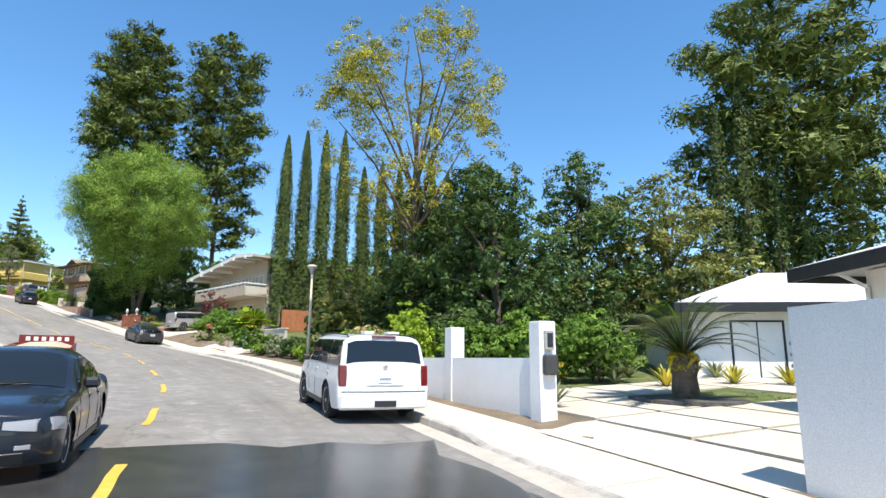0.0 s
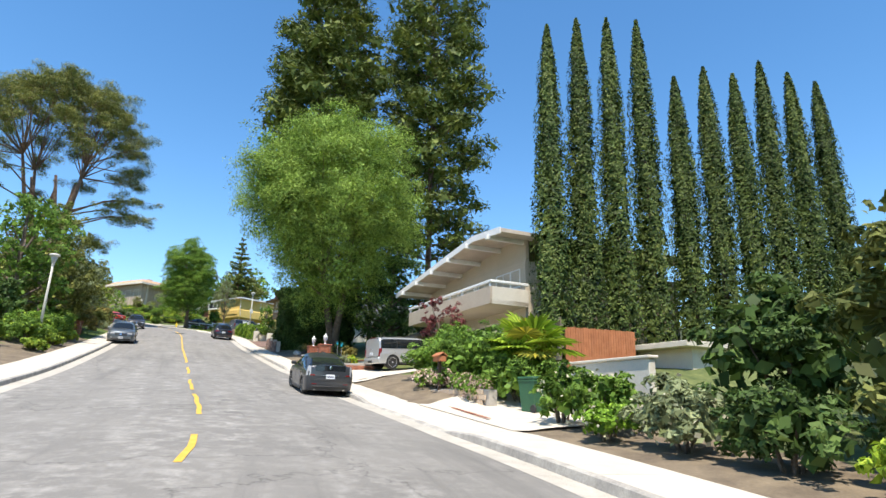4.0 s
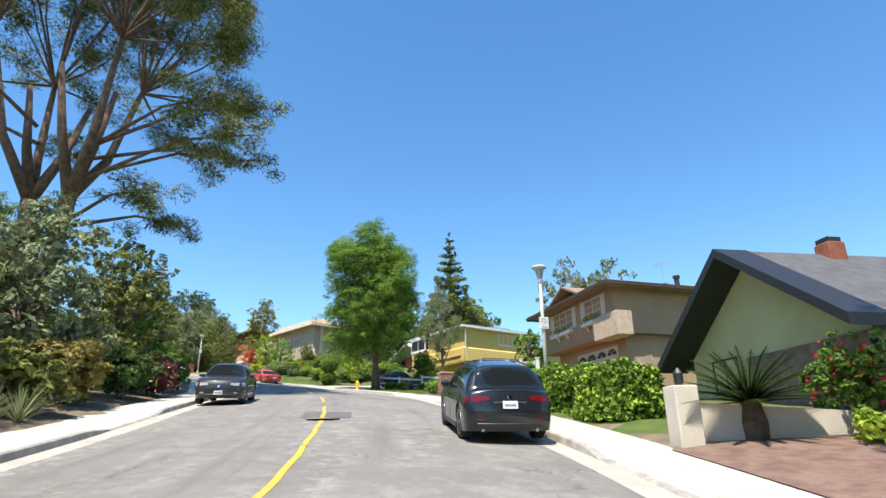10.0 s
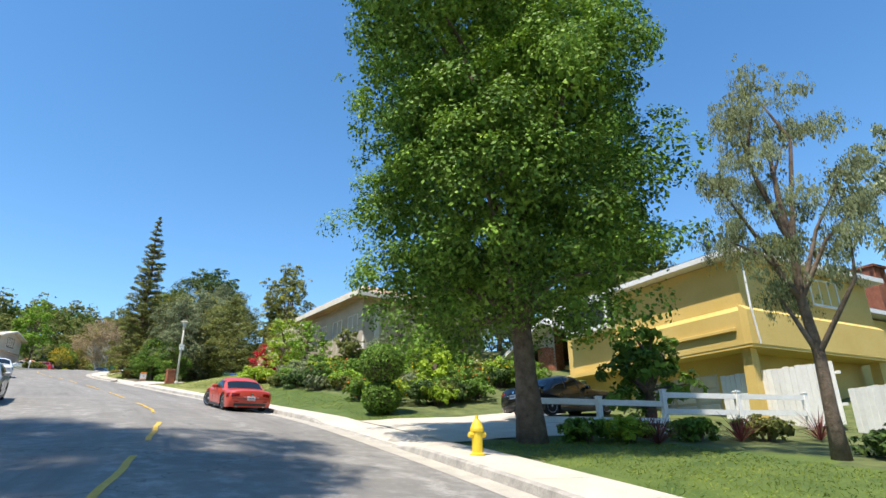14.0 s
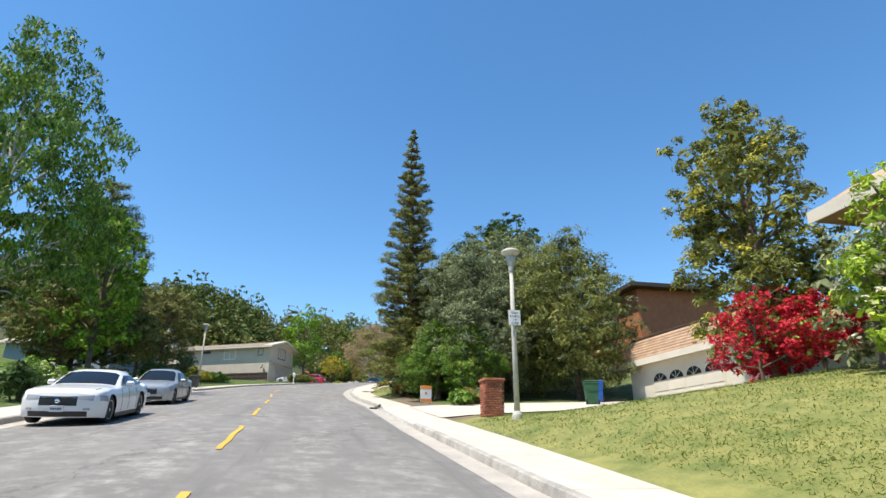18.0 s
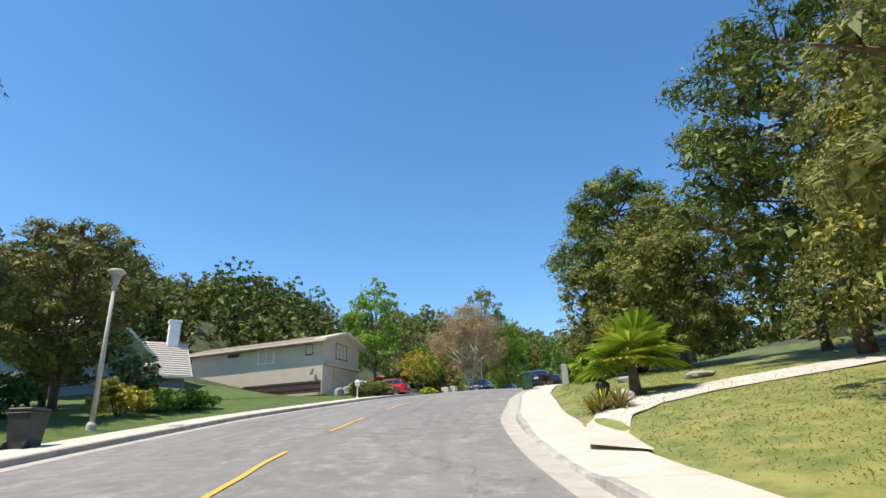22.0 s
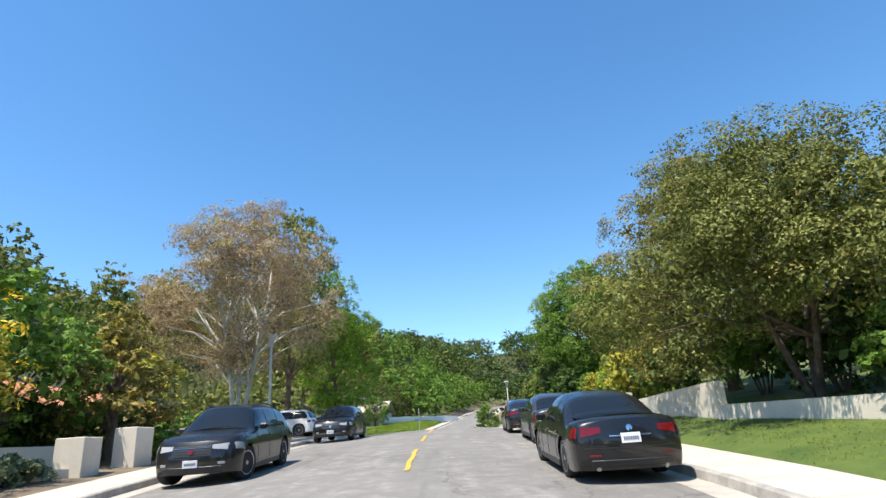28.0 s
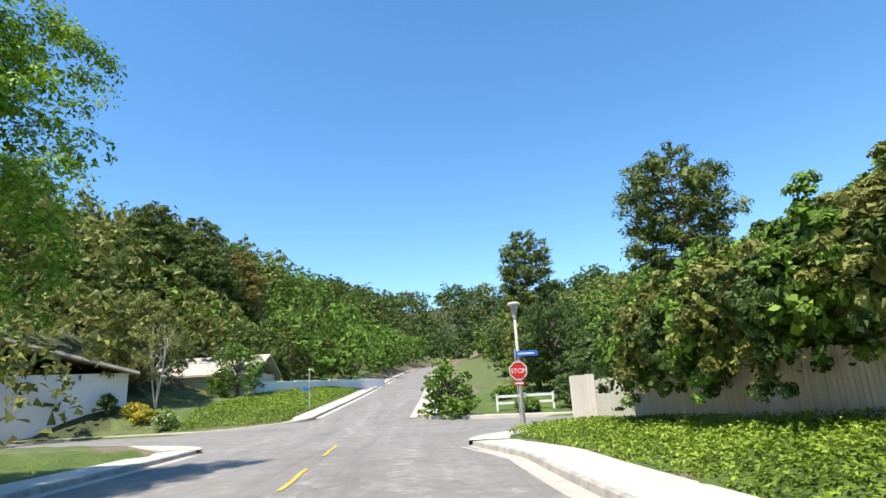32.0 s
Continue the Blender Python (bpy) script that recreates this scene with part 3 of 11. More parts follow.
def grid_mesh(name, mat, rows, uv=False, smooth=True):
    """Rows of points, joined into a sheet."""
    n, k = len(rows), len(rows[0])
    me = bpy.data.meshes.new(name)
    me.from_pydata([tuple(p) for r in rows for p in r], [], [(i * k + j, i * k + j + 1, (i + 1) * k + j + 1, (i + 1) * k + j) for i in range(n - 1) for j in range(k - 1)])
    me.materials.append(mat)
    if smooth:
        me.polygons.foreach_set("use_smooth", [True] * len(me.polygons))
    return me


# ---- the ground sheet ----
def axis(lo, hi, step, far):
    a = list(np.arange(lo, hi + 0.01, step))
    d, g = [], step
    while sum(d) < far:
        g *= 1.25
        d.append(g)
    c = np.cumsum(d)
    return np.concatenate([(lo - c)[::-1], a, hi + c])


gx, gy = axis(-330, 40, 1.4, 1800), axis(-40, 240, 1.4, 1800)
GX, GY = np.meshgrid(gx, gy)
gz, gs, gl = ground(GX.ravel(), GY.ravel())
bumpy = np.sin(GX.ravel() * 0.9) * np.cos(GY.ravel() * 1.1) * 0.03
gz = gz + np.where(np.abs(gl) > 12, bumpy, 0)
me = bpy.data.meshes.new("ground")
nx, ny = len(gx), len(gy)
idx = np.arange(nx * ny).reshape(ny, nx)
quads = np.stack([idx[:-1, :-1], idx[:-1, 1:], idx[1:, 1:], idx[1:, :-1]], -1).reshape(-1, 4)
me.vertices.add(nx * ny)
me.vertices.foreach_set("co", np.stack([GX.ravel(), GY.ravel(), gz], 1).ravel())
me.loops.add(quads.size)
me.loops.foreach_set("vertex_index", quads.ravel())
me.polygons.add(len(quads))
me.polygons.foreach_set("loop_start", np.arange(0, quads.size, 4))
me.polygons.foreach_set("use_smooth", np.ones(len(quads), bool))
me.update(calc_edges=True)
me.materials.append(SOIL)
me.materials.append(LAWN)
me.materials.append(DRYLAWN)
me.materials.append(BRUSH)
me.materials.append(HERBS)
fs, fl = gs[quads].mean(1), gl[quads].mean(1)
fr = fl - RIGHT(fs) - EDGE
fL = -fl + LEFT(fs) - EDGE
# stretches of mown lawn: side, from, to, from and to behind the walk, kind
LAWNS = [(-1, 196, 236, 10, 40, 1), (1, 184, 196, -.4, 12, 2), (1, 165, 184, 1.0, 5, 1), (1, 91.5, 106, 0, 6, 1), (1, 136, 150, 0, 14, 4), (1, 118, 132, -.4, 5, 1), (1, 132, 168, -.4, 3.0, 1), (1, 150, 169, -.4, 16, 2), (1, 196, 224, -.4, 12, 2), (1, 238, 258, -.4, 4, 1),
         (1, 258, 300, -.4, 9, 1), (-1, 78, 93, -.4, 3.5, 1), (-1, 168, 230, -.4, 22, 1), (-1, 282, 300, -.4, 14, 1), (-1, 318, 360, 0, 10, 1), (1, 312, 326, 0, 10, 1)]
mi = np.zeros(len(quads), np.int32)
for side, s0, s1, d0, d1, kind in LAWNS:
    d = fr if side > 0 else fL
    mi[(fs > s0) & (fs < s1) & (d > d0) & (d < d1)] = kind
mi[(np.maximum(fr, fL) > 3.0) & (mi == 0)] = 4
mi[(np.abs(fl) > 24) & ((mi == 0) | (mi == 4))] = 3
me.polygons.foreach_set("material_index", mi)
tagged(new("ground", me), "sloping ground with lawns, dry grass and bare garden soil", "ground", kind="structure")

# ---- road, gutters, kerbs, walks ----
S0, S1 = -56.0, 470.0
cols = [0, 0.12, 0.25, 0.38, 0.5, 0.62, 0.75, 0.88, 1]
rows, uvs = [], []
for s in np.arange(S0, S1, 1.5):
    l, r = float(LEFT(s)), float(RIGHT(s))
    row = []
    for c in cols:
        lat = l + (r - l) * c
        x, y, z, h = line(s, lat)
        row.append((x, y, z + 0.02 * (1 - (2 * c - 1) ** 2)))
        uvs.append((s, lat))
    rows.append(row)
me = grid_mesh("road", ASPHALT, rows)
uvl = me.uv_layers.new(name="UVMap")
vi = np.empty(len(me.loops), np.int32)
me.loops.foreach_get("vertex_index", vi)
uvl.data.foreach_set("uv", np.array(uvs)[vi].ravel())
tagged(new("road", me), "worn grey asphalt street with bleached streaks and cracks", "road", kind="structure")

rows, uvs = [], []
for u in np.concatenate([np.arange(-112, -30, 6.0), np.arange(-30, 30, 1.5), np.arange(30, 90, 6.0)]):
    row = []
    for c in (-1, -0.5, 0, 0.5, 1):
        x, y = JX + JT[0] * u, JY + JT[1] * u
        _, sj, lj = ground(x, y)
        off = max(float(lj[0]) - float(RIGHT(sj[0])), float(LEFT(sj[0])) - float(lj[0]))
        wide = 4.6 + 4.5 * max(0.0, min(1.0, 1 - off / 9.0)) ** 1.5
        x, y = x + JT[1] * c * wide, y - JT[0] * c * wide
        _, sj, lj = ground(x, y)
        off = max(float(lj[0]) - float(RIGHT(sj[0])), float(LEFT(sj[0])) - float(lj[0]))
        k = max(0.0, min(1.0, (off - 0.5) / 9.0))
        row.append((x, y, (line(float(sj[0]), 0)[2] - 0.03) * (1 - k) + (JZ + 0.035 - 0.03 * abs(c)) * k))
        uvs.append((u, c * 4.6))
    rows.append(row)
me = grid_mesh("side_street", ASPHALT, rows)
uvl = me.uv_layers.new(name="UVMap")
vi = np.empty(len(me.loops), np.int32)
me.loops.foreach_get("vertex_index", vi)
uvl.data.foreach_set("uv", np.array(uvs)[vi].ravel())
tagged(new("side_street", me), "grey asphalt side street crossing the drive", "road", kind="structure")

# dropped kerbs at driveways (from, to)
DROPS_R = [(2, 9), (39.5, 46), (52.5, 60.5), (82, 90), (106, 117), (128, 134.5), (168, 176), (193, 199), (226, 229)]
DROPS_L = [(95, 99), (112, 118), (186, 194), (232, 242), (263, 270), (283, 287)]


def kerb_height(s, drops):
    h = 0.15
    for a, b in drops:
        d = max(a - s, s - b)
        h = min(h, 0.03 + max(0.0, min(1.0, d / 0.9)) * 0.12)
    return h


def kerb_run(name, edge, sgn, s0, s1, drops, walk_w=1.35):
    """Gutter, kerb and walk along one side from s0 to s1."""
    g, k, w, jn = [], [], [], 0
    step = 0.75
    n = int((s1 - s0) / step)
    wg = Geo()
    prev = None
    for i in range(n + 1):
        s = s0 + i * step
        e = float(edge(s))
        kh = kerb_height(s, drops)

        def P(off, z):
            x, y, zz, h = line(s, e + sgn * off)
            return (x, y, zz + z)
        g.append([P(-0.02, 0.004), P(0.22, -0.012), P(0.45, 0.0)])
        k.append([P(0.45, -0.1), P(0.455, 0.0), P(0.475, kh - 0.02), P(0.50, kh), P(0.60, kh + 0.004)])
        # each second step is a joint between slabs
        a = [P(0.605, kh + 0.002), P(0.605 + walk_w, 0.15 if kh > 0.1 else 0.12), P(0.605 + walk_w, -0.1)]
        if prev is not None:
            q0 = prev
            if i % 2 == 0:
                f = 0.985
                a2 = [tuple(q0[j][t] + (a[j][t] - q0[j][t]) * f for t in range(3)) for j in range(3)]
            else:
                a2 = a
            wg.add([q0[0], q0[1], a2[1], a2[0], q0[2], a2[2]], [(0, 3, 2, 1) if sgn > 0 else (0, 1, 2, 3), (1, 2, 5, 4)])
            if i % 2 == 0:
                lo = [(p[0], p[1], p[2] - 0.02) for p in (a2[0], a2[1], a[1], a[0])]
                wg.add(lo, [(0, 1, 2, 3)])
        prev = a
    tagged(new("gutter", grid_mesh("gutter", GUTTER, g)), "pale concrete gutter pan", "gutter", kind="structure")
    tagged(new("kerb", grid_mesh("kerb", KERBM, k, smooth=False)), "weathered concrete kerb", "kerb", kind="structure")
    tagged(new("pavement", wg.mesh("pavement", CONCRETE)), "cream concrete pavement with joints between slabs", "pavement", kind="structure")


kerb_run("right", RIGHT, 1, -54, 297.5, DROPS_R)
kerb_run("right", RIGHT, 1, 313, 460, [])
kerb_run("left", LEFT, -1, -54, 301, DROPS_L, 1.5)
kerb_run("left", LEFT, -1, 316, 460, [])


def path_run(pts, w, zt, name, mat, label):
    """A flat concrete strip of width w along a plan polyline, to its right."""
    rows = []
    for i, p in enumerate(pts):
        a, b = Vector(pts[max(i - 1, 0)]), Vector(pts[min(i + 1, len(pts) - 1)])
        d = (b - a).normalized()
        nrm = Vector((d.y, -d.x))
        q = Vector(p) + nrm * w
        rows.append([(p[0], p[1], zt[i] - 0.2), (p[0], p[1], zt[i]), (q.x, q.y, zt[i] + 0.004), (q.x, q.y, zt[i] - 0.15)])
    return tagged(new(name, grid_mesh(name, mat, rows, smooth=False)), label, name, kind="structure")


def corner(sa, la, ub, cb, sgn):
    """A kerb return from the street at (sa, la) into the side street at (ub, cb)."""
    x0, y0, z0, h0 = line(sa, la)
    x2, y2 = JX + JT[0] * ub + JT[1] * cb, JY + JT[1] * ub - JT[0] * cb
    d0 = Vector((math.cos(radians(h0)), math.sin(radians(h0)))) * sgn[0]
    d2 = Vector(JT) * sgn[1]
    A, C = Vector((x0, y0)), Vector((x2, y2))
    # meeting point of both tangents
    det = d0.x * -d2.y + d2.x * d0.y
    r = C - A
    k = (r.x * -d2.y + d2.x * r.y) / det
    B = A + d0 * k
    pts = [A * (1 - t) ** 2 + B * 2 * t * (1 - t) + C * t * t for t in (i / 14 for i in range(15))]
    far = C + d2 * -70 if sgn[1] > 0 else C - d2 * 70
    pts += [C + (far - C) * (i / 10) for i in range(1, 11)]
    zt = [z0 + 0.15 + (JZ + 0.15 - z0 - 0.15) * min(1, i / 14) for i in range(len(pts))]
    return [tuple(p) for p in pts], zt


for args, wd in (((297.5, float(RIGHT(297.5)) + 0.47, 16, 5.0, (1, -1)), 1.5), ((301, float(LEFT(301)) - 0.47, -17, 5.0, (1, 1)), -1.6),
                 ((313, float(RIGHT(313)) + 0.47, 12, -5.0, (-1, -1)), -1.5), ((316, float(LEFT(316)) - 0.47, -14, -5.0, (-1, 1)), 1.4)):
    pts, zt = corner(*args)
    path_run(pts, wd, zt, "pavement", CONCRETE, "cream concrete kerb return at the junction")

# yellow centre line: worn dashes
yl = Geo()
s = -50.0
while s < 300:
    ln = 2.6 if s < 36 else 3.4 + rng.random() * 2.0
    gap = 3.6 if s < 30 or s > 125 else 0.06 if 56 < s < 92 else 0.9 + rng.random() * 2.4
    if s > 300 - ln:
        break
    m = max(2, int(ln / 0.6))
    wd = 0.055 if s > 30 else 0.07
    e0 = [line(s + ln * i / m, float(MIDDLE(s + ln * i / m)) + 0.02 * math.sin(i * 1.7 + s) - wd) for i in range(m + 1)]
    e1 = [line(s + ln * i / m, float(MIDDLE(s + ln * i / m)) + 0.02 * math.sin(i * 1.7 + s) + wd) for i in range(m + 1)]
    v = [(p[0], p[1], p[2] + 0.027) for p in e0] + [(p[0], p[1], p[2] + 0.027) for p in e1]
    yl.add(v, [(i, m + 1 + i, m + 2 + i, i + 1) for i in range(m)])
    s += ln + gap
tagged(new("centre_line", yl.mesh("centre_line", YELLOW)), "worn yellow painted centre line dashes", "road marking", kind="structure")


def road_patch(name, s0, s1, l0, l1, mat, label, ragged=0.0, lift=0.056):
    rows = []
    for i in range(13):
        s = s0 + (s1 - s0) * i / 12
        row = []
        for j in range(9):
            k = j / 8
            e = ragged * (noise.noise((s * 0.8, j * 0.0 + (l0 if j < 4 else l1), 3.0)))
            ll = l0 + (l1 - l0) * k + (e if j in (0, 8) else 0)
            x, y, z, h = line(s + ragged * noise.noise((ll, i * 0.1, 9.0)) * (1 if i in (0, 12) else 0), ll)
            c = (ll - float(LEFT(s))) / (float(RIGHT(s)) - float(LEFT(s)))
            row.append((x, y, z + 0.02 * (1 - (2 * c - 1) ** 2) + lift - 0.05))
        rows.append(row)
    tagged(new(name, grid_mesh(name, mat, rows)), label, "road patch", kind="structure")


# ---- foliage ----
def unit(n, r=rng):
    v = r.normal(size=(n, 3))
    return v / np.linalg.norm(v, axis=1, keepdims=True)


def leaf_mesh(name, P, N, size, aspect, mat, droop=0.0, jitter=0.9, r=rng, kite=False):
    """One kite-shaped leaf at each point P, facing N more or less."""
    n = len(P)
    N = N + unit(n, r) * jitter
    N /= np.linalg.norm(N, axis=1, keepdims=True)
    A = np.cross(N, unit(n, r))
    A /= np.linalg.norm(A, axis=1, keepdims=True) + 1e-9
    if droop:
        A = A * (1 - droop) + np.array([0, 0, -1.0]) * droop
        A /= np.linalg.norm(A, axis=1, keepdims=True)
    B = np.cross(N, A)
    B /= np.linalg.norm(B, axis=1, keepdims=True) + 1e-9
    L = size * (0.65 + 0.7 * r.random((n, 1)))
    W = L * aspect
    C = np.cross(A, B)
    k = 3 if n > 1500 and not kite else 4
    if k == 3:
        v = np.stack([P - A * L * 0.45 + B * W * 0.5, P + A * L * 0.55, P - A * L * 0.45 - B * W * 0.5 + C * W * 0.1], 1).reshape(-1, 3)
    else:
        v = np.stack([P - A * L * 0.5, P + B * W * 0.5 - A * L * 0.02 + C * W * 0.12, P + A * L * 0.5, P - B * W * 0.5 - A * L * 0.02 + C * W * 0.12], 1).reshape(-1, 3)
    me = bpy.data.meshes.new(name)
    me.vertices.add(n * k)
    me.vertices.foreach_set("co", v.ravel())
    me.loops.add(n * k)
    me.loops.foreach_set("vertex_index", np.arange(n * k))
    me.polygons.add(n)
    me.polygons.foreach_set("loop_start", np.arange(0, n * k, k))
    me.update(calc_edges=True)
    me.materials.append(mat)
    return me


def fill(lumps, n, r=rng, shell=0.55, up=0.25, over=0.35):
    """Points in the shells of ellipsoid lumps (x, y, z, rx, ry, rz), with outward normals."""
    L = np.array(lumps, float)
    w = (L[:, 3] * L[:, 4] + L[:, 4] * L[:, 5] + L[:, 3] * L[:, 5]) ** 1.0
    i = r.choice(len(L), n, p=w / w.sum())
    d = unit(n, r)
    d[:, 2] = np.where(r.random(n) < over, np.abs(d[:, 2]), d[:, 2])
    rad = shell + (1.08 - shell) * r.random((n, 1)) ** 0.6
    P = L[i, :3] + d * L[i, 3:6] * rad
    N = d / L[i, 3:6]
    N /= np.linalg.norm(N, axis=1, keepdims=True)
    N[:, 2] += up
    return P, N


def sprays(lumps, n, r, shell, out, sig, up=0.45, hang=0.0):
    """Leaves on small boughs: each lump carries bosses on its outer side, each boss a cap of leaves."""
    L = np.array(lumps, float)
    w = L[:, 3] * L[:, 5]
    m = max(len(L) * 7, n // 90)
    i = r.choice(len(L), m, p=w / w.sum())
    d = unit(m, r)
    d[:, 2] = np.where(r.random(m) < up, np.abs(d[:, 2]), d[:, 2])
    C = L[i, :3] + d * L[i, 3:6] * (shell + (1.0 - shell) * r.random((m, 1)) ** 0.5) + d * r.exponential(out, (m, 1))
    R = L[i, 3] * r.uniform(0.22, 0.44, m)
    j = r.choice(m, n, p=R ** 2 / (R ** 2).sum())
    e = unit(n, r) + d[j] * 0.55 + np.array([0, 0, up])
    e /= np.linalg.norm(e, axis=1, keepdims=True)
    P = C[j] + e * (R[j] * (0.55 + 0.5 * r.random(n)))[:, None] * np.array([1, 1, 0.75]) + r.normal(size=(n, 3)) * sig * 0.3
    if hang:
        P[:, 2] -= hang * r.random(n) ** 2 * R[j] * 1.5
    return P, e + np.array([0, 0, 0.25])


def lumpy(height, radius, base, n, shape="round", r=rng, size=0.36, flat=0.85):
    """Lumps on and in a crown's outline. Shapes: round, dome, oval, cone, vase."""
    out = []
    ch = height - base
    w1, w2, w3 = r.random(3) * 6.28
    for k in range(n):
        t = (k + r.random()) / n
        if shape == "round":
            rr = math.sqrt(max(0.02, 1 - (2 * t - 1) ** 2))
        elif shape == "dome":
            rr = math.sqrt(max(0.02, 1 - t * t)) * (0.75 + 0.25 * min(1, t * 4))
        elif shape == "oval":
            rr = max(0.12, math.sin(math.pi * min(1, 0.12 + 0.88 * t)) ** 0.6)
        elif shape == "cone":
            rr = max(0.05, 1 - t) ** 0.85
        else:
            rr = 0.35 + 0.65 * math.sin(math.pi * min(1.0, t * 0.85 + 0.05))
        a = k * 2.399963 + r.random() * 0.8
        ls = size * radius * (0.7 + 0.6 * r.random()) * (0.55 + 0.45 * rr)
        q = max(0.0, rr * radius - ls * 0.75) * (0.5 + 0.5 * math.sqrt(r.random()))
        wave = 1 + 0.15 * math.sin(2 * a + w1 + 3 * t) + 0.11 * math.sin(3 * a + w2 - 5 * t) + 0.07 * math.sin(9 * t + w3)
        q *= wave
        z = base + ls * 0.4 + t * (ch - ls * 0.9) + r.normal() * 0.025 * ch
        if k % 6 == 5:
            ls *= 0.6
            q = q * 1.12 + 0.3 * ls
        out.append((math.cos(a) * q, math.sin(a) * q, z, ls, ls, ls * flat))
    return out


def limbs(g, trunk, lumps, r, thick, every=2, n=6):
    """Boughs from the trunk's top part out to some of the lumps."""
    T = [Vector(p) for p in trunk]
    for k, l in enumerate(lumps):
        if k % every:
            continue
        tgt = Vector(l[:3])
        i = min(range(len(T)), key=lambda j: abs(T[j].z - (tgt.z * 0.55 + T[0].z * 0.3)))
        st = T[max(1, min(i, len(T) - 1))]
        mid = st.lerp(tgt, 0.5) + Vector((r.normal() * 0.2, r.normal() * 0.2, (tgt - st).length * 0.12))
        g.tube([st, mid, tgt], [thick, thick * 0.6, thick * 0.22], n, cap=False)


def tree(m, label, height, radius, base=1.2, lumps=22, shape="round", leaves=9000, size=0.22, aspect=0.55, leaf=None, bark=None, trunk=0.22, lean=(0, 0), stems=1, droop=0.0,
         shell=0.5, lsize=0.36, seed=1, name="tree", group="", flat=0.85, second=None, every=2, dense=0.85, category="tree", boughs=True, fine=1.0):
    r = np.random.default_rng(seed)
    ob = thing(name, m, label, category, group)
    L = lumpy(height, radius, base, int(lumps * 1.5), shape, r, lsize * 0.86, flat)
    L = [(x + lean[0] * z / height, y + lean[1] * z / height, z, a, b, c) for x, y, z, a, b, c in L]
    g = Geo()
    for k in range(stems):
        a = k * 2.1 + seed
        sp = 0.0 if stems == 1 else radius * 0.28
        h1 = base + (height - base) * 0.62
        pts = []
        for j in range(7):
            t = j / 6
            pts.append((math.cos(a) * sp * t + lean[0] * t * 0.62 + r.normal() * 0.06 * t * height * 0.12, math.sin(a) * sp * t + lean[1] * t * 0.62 + r.normal() * 0.06 * t * height * 0.12, -0.25 + (h1 + 0.25) * t))
        tr = trunk / math.sqrt(stems)
        g.tube(pts, [tr * (1.35 if j == 0 else 1 - 0.72 * j / 6) for j in range(7)], 9)
        if boughs:
            limbs(g, pts[1:], L[k::stems], r, tr * 0.45, every)
    part("trunk", g, bark or BARK, ob, smooth=True)
    cover = sum(4.2 * l[3] * l[3] for l in L) * dense
    n = int(leaves * (2.2 if leaves >= 18000 else 1.6 if leaves >= 10000 else 1.15) * fine)
    size = min(0.40, max(size * 0.8 / math.sqrt(fine), math.sqrt(2 * cover / (n * max(0.42, aspect)))))
    aspect = max(0.42, aspect)
    P, N = sprays(L, n, r, shell, 0.03 * radius, 0.05 + 0.026 * radius, 0.45, droop)
    part("crown", leaf_mesh("crown", P, N, size, aspect, leaf or L_GREEN, droop, 0.62, r=r, kite=leaves >= 18000), None, ob)
    if dense > 0.7:
        P, N = fill([(a, b, c, d * 0.72, e * 0.72, f * 0.72) for a, b, c, d, e, f in L], n // 11, r, 0.3)
        part("inner_leaves", leaf_mesh("inner_leaves", P, N, min(0.34, size * 1.7), 0.7, leaf or L_GREEN, droop, r=r), None, ob)
    # second leaf colour over upper sides; as lit leaves it paints sunlight in
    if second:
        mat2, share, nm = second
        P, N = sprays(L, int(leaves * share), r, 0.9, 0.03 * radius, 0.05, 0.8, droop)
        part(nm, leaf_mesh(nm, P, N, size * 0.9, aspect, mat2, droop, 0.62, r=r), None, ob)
    return ob


